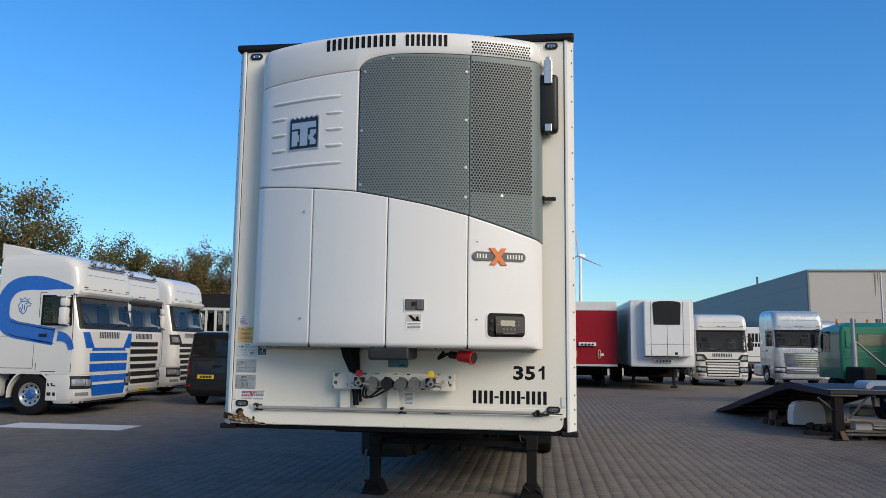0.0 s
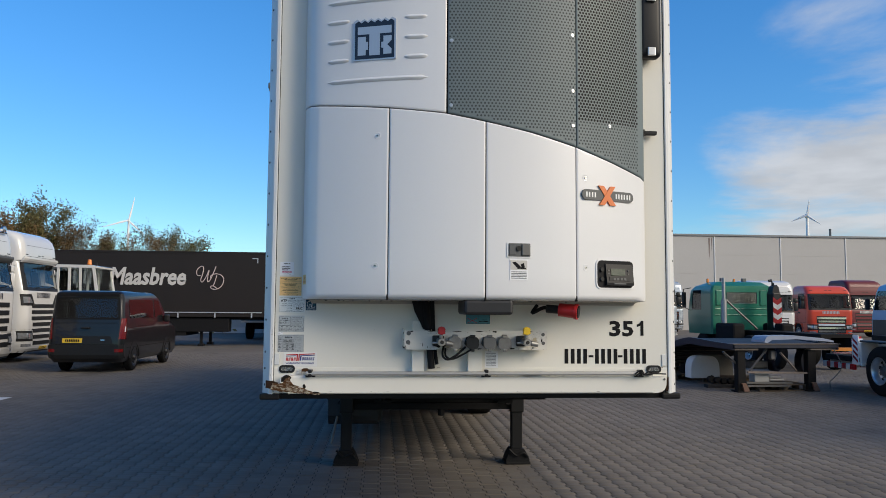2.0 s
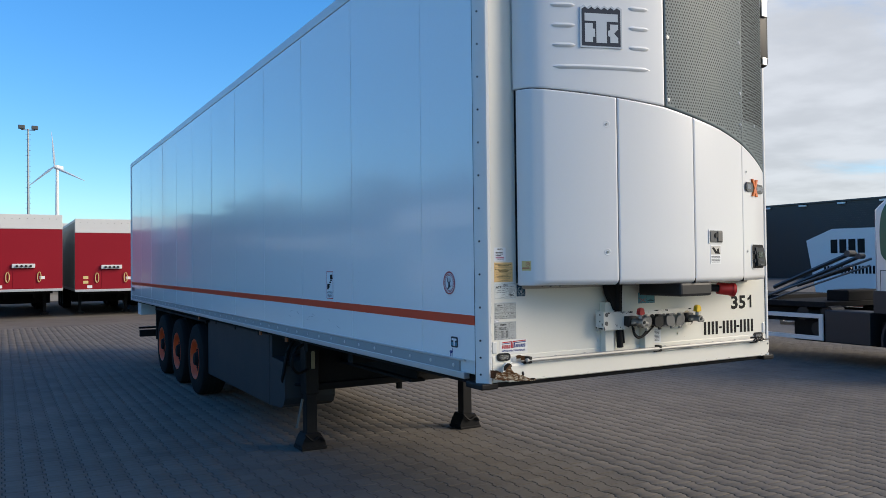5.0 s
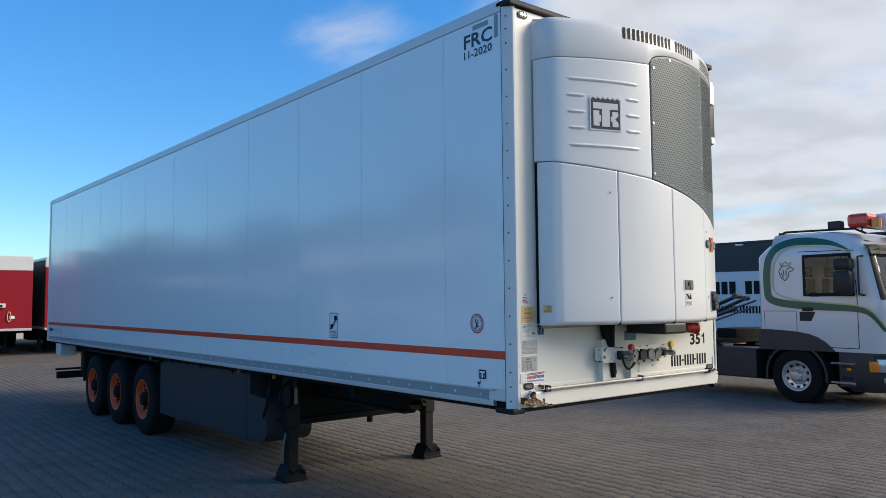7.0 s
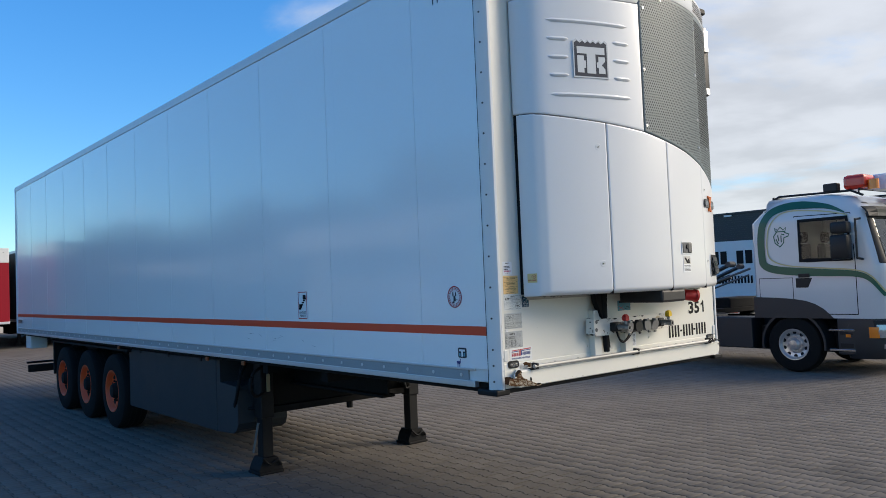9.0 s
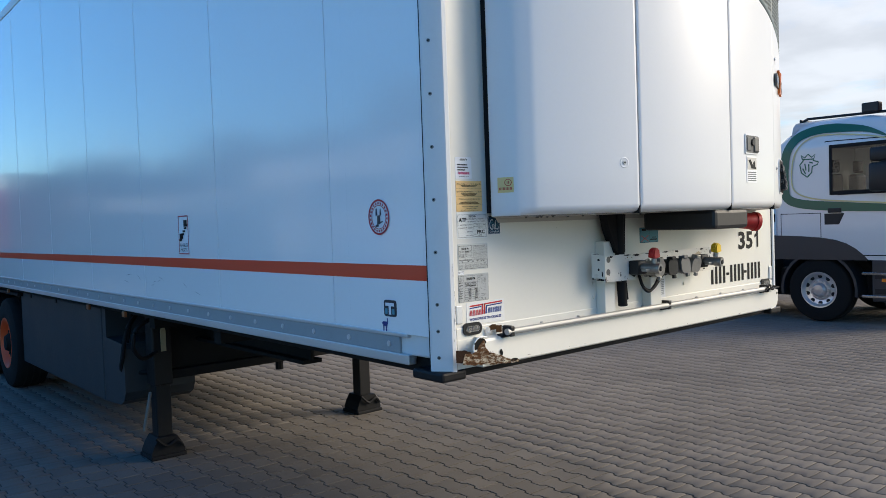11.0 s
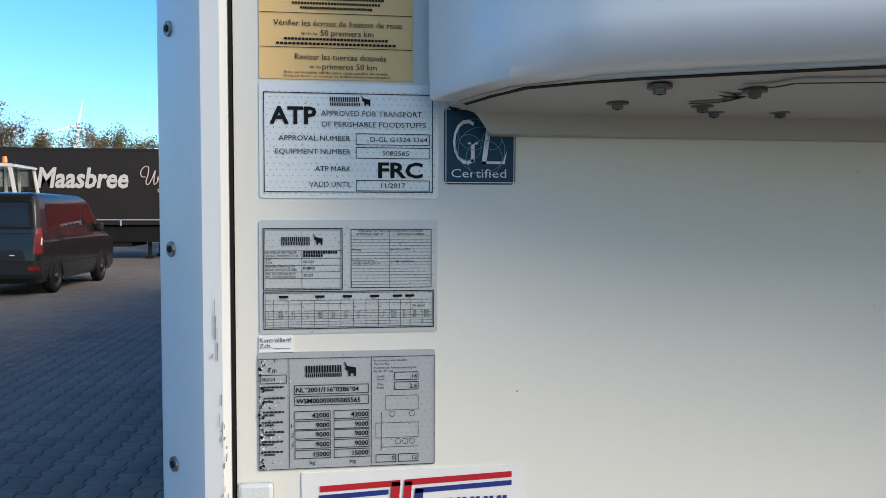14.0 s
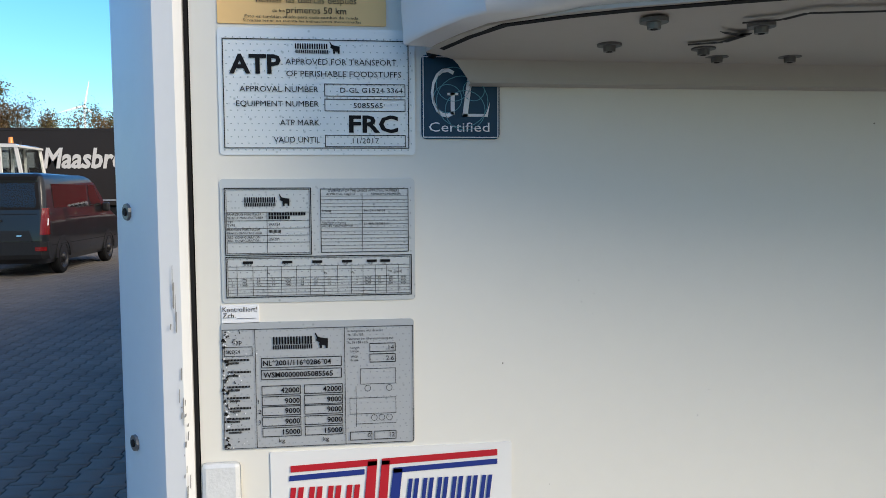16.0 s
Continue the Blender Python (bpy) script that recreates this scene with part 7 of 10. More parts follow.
def truck(name, label, at, rz, paint, roof=3.6, length=2.25, lower=None, grille=None, slat=None, slats=6, visor=None, lamps=0, bar=False, mirror=None,
          wheels=TRUCK_WHEEL, stripes=None, chassis=6.2, rear_axles=(5.1,), hub=1.42, plate=True, vis_grille=(0.62, 1.58), skirt=True, inner=None, mirror_y=0.30, mirror_d=0.17, ws=(1.82, 2.70), door=(0.42, 1.36), round_back=0.0, eyes=False, slots=None, spoiler=False, seat=None, group="trucks parked round the yard"):
    """A forward-control lorry tractor."""
    th = thing(name, label, "truck", at, rz, group)
    sh = Shell(cab_levels(roof, length, ws=ws, round_back=round_back))
    w0, w1 = ws
    d0, d1 = door
    zs = sorted(set([l[0] for l in sh.t.tolist()] + list(np.linspace(0.98, roof, 18))))
    zs = [float(z) for z in zs]
    zs = sorted(set([round(z, 3) for z in zs] + [w0, w1, w0 + 0.06, w1 - 0.03]))
    s0, s1 = d0 + 0.09, d1 - 0.10

    def opening(c):
        if w0 < c.z < w1 and c.y < 0.42 and abs(c.x) < 1.13 - 0.02 * (c.z - w0):
            return True
        return w0 + 0.06 < c.z < w1 - 0.03 and s0 + 0.04 * (c.z - w0) < c.y < s1 and abs(c.x) > 1.15

    cab = part("cab", sh.body(bmesh.new(), zs, sorted([s0 + 0.02, s0 + 0.10, 0.62, 0.85, s1, d1, 1.6, length - 0.3]), np.linspace(-0.9, 0.9, 10), opening), paint, th, smooth=True)
    lower = lower or paint
    bs = Shell([(0.30, 0.06, 0.70, 1.19, 0.34), (0.42, -0.02, 0.72, 1.23, 0.36), (0.78, -0.03, 0.72, 1.245, 0.36), (0.975, 0.0, 0.70, 1.235, 0.34)])
    bumper = part("bumper", bs.mesh(bmesh.new(), [0.30, 0.36, 0.42, 0.6, 0.78, 0.9, 0.975]), lower, th, smooth=True)
    # inside: lining, dashboard, two seats, wheel
    b = bmesh.new()
    quadbox(b, -1.19, 1.19, d1 + 0.25, d1 + 0.30, w0 - 0.5, w1 + 0.05, 0, 0)
    quadbox(b, -1.19, 1.19, 0.35, d1 + 0.3, w0 - 0.52, w0 - 0.48, 0, 0)
    quadbox(b, -1.14, 1.14, 0.34, d1 + 0.3, w1 + 0.03, w1 + 0.06, 0, 0)
    prism(b, [(0.22, w0 - 0.30), (0.22, w0 - 0.02), (0.40, w0 + 0.05), (0.58, w0 + 0.03), (0.66, w0 - 0.10), (0.62, w0 - 0.30)], -1.12, 1.12, "x", 1)
    part("cab_lining", b, [inner or M_LINING, M_INNER], cab)
    for x in (-0.62, 0.62):
        b = bmesh.new()
        quadbox(b, x - 0.25, x + 0.25, d1 - 0.42, d1 + 0.02, w0 - 0.40, w0 - 0.22, 0.05)
        quadbox(b, x - 0.25, x + 0.25, d1 - 0.02, d1 + 0.14, w0 - 0.30, w0 + 0.36, 0.05)
        quadbox(b, x - 0.14, x + 0.14, d1 - 0.01, d1 + 0.10, w0 + 0.38, w0 + 0.58, 0.04)
        part("cab_seat", b, seat or M_SEATGREY, cab)
    b = bmesh.new()
    pipe(b, [(-0.62 + 0.22 * math.cos(t), 0.70 + 0.10 * math.sin(t), w0 + 0.06 + 0.20 * math.sin(t)) for t in np.linspace(0, 2 * math.pi, 19)], 0.016, 6)
    part("steering_wheel", b, M_SEAL, cab)
    # panes in black rubber
    b = sh.on_front(bmesh.new(), -1.15, 1.15, w0 - 0.01, w1 + 0.01, 0.010, (-1.13, 1.13), thick=0.006, n=20)
    ws = part("windscreen", b, M_GLASS, cab)
    ws.visible_shadow = False
    b = bmesh.new()
    for z0_, z1_, x_ in ((w0 - 0.05, w0 + 0.05, 1.16), (w1 - 0.06, w1 + 0.02, 1.15)):
        sh.on_front(b, -x_, x_, z0_, z1_, 0.014, thick=0.02, n=20, m=1)
    for sg in (-1, 1):
        sh.on_front(b, *sorted((sg * 1.07, sg * 1.17)), w0 - 0.04, w1 + 0.01, 0.014, tuple(sorted((sg * 1.07, sg * 1.15))), thick=0.02, n=5, m=5)
    part("screen_frame", b, M_DKPLASTIC, cab)
    b = bmesh.new()
    for x in (-0.55, 0.25):
        pipe(b, [sh.front(x, w0 + 0.02, 0.03), sh.front(x + 0.55, w0 + 0.10, 0.03)], 0.012, 5)
    part("wiper", b, M_SEAL, cab)
    for sg in (-1, 1):
        b = sh.on_side(bmesh.new(), sg, (d0 + 0.05, d1 - 0.08), (d0 + 0.08, d1 - 0.08), w0 + 0.04, w1 - 0.01, 0.008, thick=0.006)
        part("side_window", b, M_GLASS, cab).visible_shadow = False
        b = bmesh.new()
        sh.ribbon(b, sg, [(d0 + 0.05, w0 + 0.05), (d1 - 0.09, w0 + 0.05), (d1 - 0.09, w1 - 0.02), (d0 + 0.10, w1 - 0.02), (d0 + 0.05, w0 + 0.05), (d1 - 0.2, w0 + 0.05)], 0.07, 0.0165)
        part("window_rubber", b, M_SEAL, cab)
        b = bmesh.new()
        for pts in (((d0, 1.05), (d0, w0), (d0 + 0.04, w1 + 0.05)), ((d1, 1.05), (d1, w1 + 0.07)), ((d0 + 0.04, w1 + 0.05), (d1, w1 + 0.07)), ((d0, 1.05), (d1, 1.05)), ((d1 + 0.08, 1.12), (length - 0.12, 1.12), (length - 0.12, w0 - 0.25), (d1 + 0.08, w0 - 0.25), (d1 + 0.08, 1.12))):
            sh.ribbon(b, sg, pts, 0.014, 0.003)
        part("door_gap", b, M_SEAL, cab)
        b = bmesh.new()
        c = sh.side(sg, d1 - 0.14, 1.62, 0.0)
        quadbox(b, *sorted((c.x, c.x + sg * 0.03)), d1 - 0.24, d1 - 0.04, w0 - 0.25, w0 - 0.18, 0.008)
        part("door_handle", b, M_DKPLASTIC, cab)
        # mirrors
        b = bmesh.new()
        quadbox(b, *sorted((sg * 1.30, sg * 1.52)), mirror_y, mirror_y + mirror_d, w0 + 0.04, w0 + 0.46, 0.045)
        part("mirror", b, mirror or M_DKPLASTIC, th, smooth=True)
        b = bmesh.new()
        quadbox(b, *sorted((sg * 1.30, sg * 1.50)), mirror_y, mirror_y + mirror_d - 0.01, w0 + 0.48, w0 + 0.68, 0.04)
        part("wide_mirror", b, mirror or M_DKPLASTIC, th, smooth=True)
        b = bmesh.new()
        pipe(b, [(sg * 1.20, 0.36, w0 + 0.72), (sg * 1.40, 0.36, w0 + 0.70)], 0.02, 6)
        pipe(b, [(sg * 1.22, 0.34, w0 + 0.03), (sg * 1.40, 0.36, w0 + 0.05)], 0.02, 6)
        pipe(b, [(sg * 1.40, 0.36, w0 + 0.70), (sg * 1.40, 0.36, w0 + 0.05)], 0.018, 6)
        part("mirror_arm", b, mirror or M_DKPLASTIC, th, smooth=True)
        # steps and wheel arch
        b = bmesh.new()
        ring = [(hub + r * math.cos(a), 0.5 + r * math.sin(a)) for r, seq in ((0.60, np.linspace(-0.15, math.pi + 0.15, 16)), (0.56, np.linspace(math.pi + 0.15, -0.15, 16))) for a in seq]
        prism(b, ring, *sorted((sg * 0.86, sg * 1.245)), "x")
        part("wheel_arch", b, lower, th, smooth=True)
        b = bmesh.new()
        quadbox(b, *sorted((sg * 1.10, sg * 1.238)), 0.55, 0.84, 0.36, 0.98, 0.02)
        quadbox(b, *sorted((sg * 1.15, sg * 1.243)), 0.58, 0.80, 0.48, 0.56, 0.006, 1)
        quadbox(b, *sorted((sg * 1.15, sg * 1.243)), 0.58, 0.80, 0.70, 0.78, 0.006, 1)
        part("step", b, [lower, M_DKPLASTIC], th)
        if skirt:
            b = bmesh.new()
            quadbox(b, *sorted((sg * 0.70, sg * 1.22)), 2.15, 3.45, 0.42, 0.98, 0.06)
            part("tank", b, lower if skirt == "paint" else M_SKIRT, th)
        w = put_wheel(wheels, th, sg * 1.225, hub, 0.50, sg)
        for y in rear_axles:
            put_wheel(REAR_WHEEL, th, sg * 1.225, y, 0.50, sg)
        b = bmesh.new()
        bs.on_front(b, *sorted((sg * 0.80, sg * 0.98)), 0.70, 0.87, 0.012, thick=0.05, n=6, m=3, mi=0)
        bs.on_front(b, *sorted((sg * 1.00, sg * 1.21)), 0.72, 0.88, 0.012, thick=0.05, n=6, m=3, mi=0)
        bs.on_front(b, *sorted((sg * 0.86, sg * 1.15)), 0.48, 0.56, 0.012, thick=0.03, n=6, m=2, mi=1)
        part("headlight", b, [M_HEAD, M_HEAD], bumper)
        b = bs.on_front(bmesh.new(), *sorted((sg * 0.74, sg * 1.22)), 0.64, 0.95, 0.006, thick=0.03, n=10, m=3)
        part("headlight_surround", b, M_DKPLASTIC, bumper)
        if eyes:
            b = sh.on_front(bmesh.new(), *sorted((sg * 0.62, sg * 1.20)), w0 - 0.50, w0 - 0.16, 0.010, tuple(sorted((sg * 0.86, sg * 1.22))), thick=0.03, n=10)
            part("lamp_surround", b, M_DKPLASTIC, cab)
            b = sh.on_front(bmesh.new(), *sorted((sg * 0.80, sg * 1.16)), w0 - 0.42, w0 - 0.24, 0.020, tuple(sorted((sg * 0.96, sg * 1.18))), thick=0.02, n=8)
            part("upper_lamp", b, M_HEAD, cab)
    # grille
    z0, z1 = vis_grille
    bb = bmesh.new()
    b = bmesh.new()
    sh.on_front(b, -0.80, 0.80, 1.0, z1, 0.004, thick=0.02)
    bs.on_front(b, -0.76, 0.76, z0 - 0.16, 0.97, 0.004, thick=0.02)
    part("grille_backing", b, grille or M_DKPLASTIC, cab)
    for za, zb, wa, wb in slots or ():
        s_ = sh if za > 0.985 else bs
        b = s_.on_front(bmesh.new(), -wa, wa, za, zb, 0.020, (-wb, wb), thick=0.05, n=12, m=2)
        part("grille_slat", b, slat or paint, cab)
    for k in range(0 if slots else slats):
        z = z0 - 0.14 + (z1 - z0 + 0.12) * (k + 0.5) / slats
        h = (z1 - z0) / slats * 0.33
        b = bmesh.new()
        s_ = sh if z > 0.985 else bs
        w = 0.80 if z > 1.2 else 0.72
        s_.on_front(b, -w, w, z - h, z + h, 0.022, thick=0.04, n=10, m=1)
        part("grille_slat", b, slat or paint, cab)
    b = bmesh.new()
    p = lambda x, z: sh.front(x, z, 0.006)
    bars(b, -0.47, w0 - 0.27, 0.94, 0.16, 6, p)
    part("name_plate", b, M_NAVY if paint is M_WHITEP else M_SILVER, cab)
    for x in (-0.95, -0.12, 0.12, 0.95):
        b = sh.on_front(bmesh.new(), x - 0.08, x + 0.08, w1 + 0.20, w1 + 0.225, 0.004, thick=0.01, n=3, m=1)
        part("marker_light", b, M_DKPLASTIC, cab)
    if roof - w1 > 0.6:
        b = sh.on_front(bmesh.new(), -1.0, 1.0, w1 + 0.16, w1 + 0.168, 0.003, thick=0.006, n=12, m=1)
        sh.on_front(b, -0.9, 0.9, w1 + 0.50 * (roof - w1), w1 + 0.507 * (roof - w1), 0.003, thick=0.006, n=12, m=1)
        part("panel_gap", b, M_SEAL, cab)
    b = bs.on_front(bmesh.new(), -1.15, 1.15, 0.305, 0.345, 0.006, thick=0.02, n=16, m=1)
    part("bumper_lip", b, M_DKPLASTIC, bumper)
    if plate:
        b = bmesh.new()
        bs.on_front(b, -0.26, 0.26, 0.36, 0.46, 0.014, thick=0.01, mi=0)
        pl = part("number_plate", b, M_PLATE_Y, bumper)
        b = bmesh.new()
        bars(b, -0.2, 0.38, 0.4, 0.06, 8, lambda x, z: bs.front(x, z, 0.018), double=False)
        part("plate_bars", b, M_PRINT, pl)
    if visor:
        b = sh.on_front(bmesh.new(), -1.16, 1.16, w1 - 0.03, w1 + 0.14, 0.09, (-1.14, 1.14), thick=0.03, n=16, m=3)
        part("sun_visor", b, visor, cab)
    if bar:
        b = bmesh.new()
        zb = w1 + 0.70 * (roof - w1)
        pts = [sh.front(x, zb, 0.06) + Vector((0, 0, 0.02)) for x in np.linspace(-0.82, 0.82, 12)]
        pipe(b, pts, 0.03, 8)
        part("lamp_bar", b, M_CHROME, th, smooth=True)
    for k in range(lamps):
        x = -0.66 + 1.32 * k / max(lamps - 1, 1)
        c = sh.front(x, w1 + 0.70 * (roof - w1), 0.06)
        b = bmesh.new()
        lathe(b, [(0.001, -0.06), (0.080, -0.05), (0.088, -0.03), (0.068, 0.05), (0.001, 0.08)], c + Vector((0, 0, 0.11)), "y", 16)
        part("spot_lamp", b, M_CHROME, th, smooth=True)
    if spoiler:
        b = bmesh.new()
        prism(b, [(0.95, roof - 0.03), (1.5, roof + 0.10), (length - 0.05, roof + 0.24), (length + 0.02, roof + 0.24), (length + 0.02, roof - 0.06)], -0.98, 0.98, "x")
        for sg in (-1, 1):
            prism(b, [(1.25, roof - 0.12), (1.6, roof + 0.06), (length + 0.06, roof + 0.26), (length + 0.06, roof - 0.12)], *sorted((sg * 0.98, sg * 1.08)), "x")
        part("roof_spoiler", b, paint, cab)
    # frame behind the cab
    b = bmesh.new()
    for x in (-0.42, 0.42):
        quadbox(b, x - 0.05, x + 0.05, 0.5, chassis, 0.68, 0.94)
    for y in (1.5, 2.6, 4.0, chassis - 0.15):
        quadbox(b, -0.40, 0.40, y, y + 0.12, 0.72, 0.90)
    for y in rear_axles:
        tube(b, (-0.95, y, 0.5), (0.95, y, 0.5), 0.09, 10)
    tube(b, (-0.95, hub, 0.5), (0.95, hub, 0.5), 0.07, 10)
    quadbox(b, -0.88, 0.88, 0.35, min(chassis, 4.2), 0.36, 0.80)
    part("chassis_frame", b, M_CHASSIS, th)
    if stripes:
        stripes(sh, bs, cab)
    return th, sh, bs, cab


M_LINING = mat("pale_cab_lining", (0.16, 0.16, 0.155), 0.9, vary=0.3, scale=2.0, spec=0.1)
M_SEATGREY = mat("dark_seat_cloth", (0.03, 0.03, 0.033), 0.9, vary=0.3, scale=8, spec=0.1)
M_BLUEP = mat("blue_livery_paint", (0.007, 0.105, 0.47), 0.25, vary=0.05, coat=0.5)
M_GREENP = mat("green_livery_paint", (0.010, 0.095, 0.050), 0.35, vary=0.05, coat=0.1)
M_GOLDP = mat("gold_line_paint", (0.55, 0.48, 0.22), 0.3, vary=0.05)
M_GREENCAB = mat("green_cab_paint", (0.012, 0.16, 0.10), 0.28, vary=0.06, coat=0.4, dirt=0.08)
M_SILVERCAB = mat("silver_blue_cab_paint", (0.42, 0.47, 0.53), 0.25, metal=0.4, vary=0.05, coat=0.5)
M_ORANGECAB = mat("orange_red_cab_paint", (0.62, 0.058, 0.024), 0.35, vary=0.06, coat=0.4)
M_DKREDCAB = mat("dark_red_cab_paint", (0.13, 0.006, 0.012), 0.4, vary=0.06, coat=0.1)
M_BLUECAB = mat("pale_blue_cab_paint", (0.19, 0.36, 0.56), 0.3, vary=0.06, coat=0.3)
M_GREYCAB = mat("grey_cab_lower", (0.018, 0.021, 0.026), 0.4, vary=0.1)


def crest(sh, sg, cab, y, z, s, material):
    """Outlined animal-head mark, as plain strokes."""
    b = bmesh.new()
    for pts in (((-0.5, 0.55), (0.5, 0.55), (0.62, 0.95), (0.3, 0.7), (0.0, 1.0), (-0.3, 0.7), (-0.62, 0.95), (-0.5, 0.55)), ((-0.4, 0.5), (-0.75, 0.1), (-0.6, -0.6), (-0.1, -1.0)), ((-0.1, -1.0), (0.3, -0.6), (0.35, -0.1), (0.8, 0.05), (0.9, 0.25), (0.4, 0.45)), ((-0.3, 0.2), (-0.2, -0.4)), ((0.05, 0.15), (0.05, -0.55)), ((-0.5, -0.2), (-0.25, -0.7)), ((0.1, 0.3), (0.4, 0.2))):
        sh.ribbon(b, sg, [(y + sg * a * s * -1 * -1, z + c * s) for a, c in pts], 0.11 * s, 0.006)
    return part("crest", b, material, cab)


def blue_stripes(sh, bs, cab):
    for sg in (-1, 1):
        b = bmesh.new()
        loop = smooth_line([(0.30, 3.06), (0.8, 3.14), (1.45, 3.18), (1.85, 3.08), (2.06, 2.82), (2.10, 2.50), (2.04, 2.22), (1.80, 2.06), (1.30, 1.97), (0.72, 1.88)])
        sh.ribbon(b, sg, loop, [0.05 + 0.29 * min(1, k / 9) + 0.08 * max(0.0, min(1.0, (k - 32) / 8)) for k in range(len(loop))])
        nose = smooth_line([(0.62, 1.90), (0.44, 1.87), (0.31, 1.76), (0.25, 1.58)])
        sh.ribbon(b, sg, nose, [0.24 - 0.12 * k / len(nose) for k in range(len(nose))], 0.016)
        part("side_stripe", b, M_BLUEP, cab)
        b = bmesh.new()
        for off, w in ((0.155, 0.02), (-0.16, 0.025)):
            sh.ribbon(b, sg, [(y, z + off) for y, z in loop[40:]], w)
        part("pinstripe", b, M_NAVY, cab)
        crest(sh, sg, cab, 1.55, 2.62, 0.20, M_BLUEP)
        b = sh.on_front(bmesh.new(), *sorted((sg * 0.66, sg * 1.02)), 1.62, 2.00, 0.006, tuple(sorted((sg * 0.90, sg * 1.12))), thick=0.004, n=6)
        part("front_stripe", b, M_BLUEP, cab)
    b = sh.on_front(bmesh.new(), -0.78, 0.78, 1.55, 1.625, 0.008, (-0.74, 0.74), thick=0.004, n=12)
    part("front_stripe", b, M_BLUEP, cab)


# ---------------------------------------------------------------- lorries along the clear side
LEFT = dict(length=2.3, ws=(2.13, 2.88), eyes=False, door=(0.24, 1.14), hub=1.25)
truck("truck", "white high-roof truck with blue stripes, blue grille and lamp bar", (-9.85, 12.97, 0), 90, M_WHITEP, roof=3.92, spoiler=True, plate=False, slots=((1.30, 1.495, 0.84, 0.86), (1.045, 1.235, 0.82, 0.84), (0.80, 0.955, 0.80, 0.80), (0.46, 0.725, 0.70, 0.78)), slat=M_BLUEP, grille=M_WHITEP, visor=M_WHITEP, lamps=4, bar=True, mirror=M_WHITEP, wheels=TRUCK_WHEEL_BLUE, stripes=blue_stripes, skirt="paint", vis_grille=(0.62, 1.36), **LEFT)
truck("truck", "white truck with dark grey grille, grey visor and roof lamps", (-10.55, 16.0, 0), 90, M_WHITEP, roof=3.95, slat=M_DKPLASTIC, grille=M_WHITEP, visor=M_GREYPL, lamps=2, bar=True, slats=6, lower=mat("silver_bumper", (0.4, 0.4, 0.39), 0.35, vary=0.06), vis_grille=(0.7, 1.84), **LEFT)
truck("truck", "plain white high-roof truck with black grille bars", (-11.06, 20.15, 0), 90, M_WHITEP, roof=4.0, length=2.3, ws=(2.2, 3.02), eyes=True, slat=M_DKPLASTIC, grille=M_WHITEP, visor=M_WHITEP, mirror=M_WHITEP, slats=7, vis_grille=(0.62, 1.8))

# terminal tractor with a glazed cab beside them
crew = thing("terminal_tractor", "white terminal tractor with glazed cab and amber beacon", "truck", (-10.42, 23.75, 0), 90, "trucks parked round the yard")
b = bmesh.new()
quadbox(b, -0.88, 0.88, 0.0, 1.95, 0.6, 2.22, 0.03)
prism(b, [(0.08, 3.02), (1.95, 3.04), (1.95, 3.10), (1.7, 3.14), (0.2, 3.12), (0.08, 3.08)], -0.90, 0.90, "x")
cabp = part("cab", b, M_WHITEP, crew)
for sg in (-1, 1):
    for y0, y1, w in ((0.0, 0.13, 0.09), (0.56, 0.58, 0.07), (0.93, 0.94, 0.08), (1.32, 1.32, 0.07), (1.90, 1.90, 0.10)):
        b = bmesh.new()
        prism(b, [(y0, 2.20), (y0 + w, 2.20), (y1 + w, 3.04), (y1, 3.04)], *sorted((sg * 0.82, sg * 0.885)), "x")
        part("window_post", b, M_WHITEP, cabp)
    b = bmesh.new()
    prism(b, [(0.06, 2.21), (1.92, 2.21), (1.92, 3.03), (0.17, 3.03)], *sorted((sg * 0.845, sg * 0.85)), "x")
    part("window_glass", b, M_GLASS, cabp).visible_shadow = False
    b = bmesh.new()
    for y0 in (0.62, 1.02):
        prism(b, [(y0, 2.22), (y0 + 0.02, 2.22), (y0 + 0.02, 3.0), (y0, 3.0)], *sorted((sg * 0.84, sg * 0.86)), "x")
    part("window_seal", b, M_SEAL, cabp)
    put_wheel(TRUCK_WHEEL, crew, sg * 1.06, 1.1, 0.5, sg)
    put_wheel(REAR_WHEEL, crew, sg * 1.06, 4.0, 0.5, sg)
b = bmesh.new()
prism(b, [(0.04, 2.20), (0.055, 2.20), (0.175, 3.03), (0.16, 3.03)], -0.82, 0.82, "x")
part("windscreen", b, M_GLASS, cabp).visible_shadow = False
b = bmesh.new()
quadbox(b, -0.35, 0.35, 0.9, 1.5, 2.2, 2.35, 0.05)
quadbox(b, -0.32, 0.32, 1.35, 1.55, 2.3, 2.95, 0.06)
part("driver_seat", b, M_INNER, crew)
b = bmesh.new()
quadbox(b, -0.45, 0.45, 1.6, 5.0, 0.55, 0.95)
part("chassis_frame", b, M_CHASSIS, crew)
b = lathe(bmesh.new(), [(0.001, 0.22), (0.06, 0.21), (0.075, 0.04), (0.09, 0.0), (0.001, 0.0)], (-0.5, 0.45, 3.12), "z", 14)
part("beacon", b, M_AMBER, crew, smooth=True)
b = bmesh.new()
pipe(b, [(-0.2, 0.3, 3.12), (-0.2, 0.3, 3.24)], 0.03, 6)
pipe(b, [(-0.8, 0.2, 3.12), (-0.8, 1.8, 3.16)], 0.02, 6)
part("roof_rail", b, M_DKPLASTIC, crew)

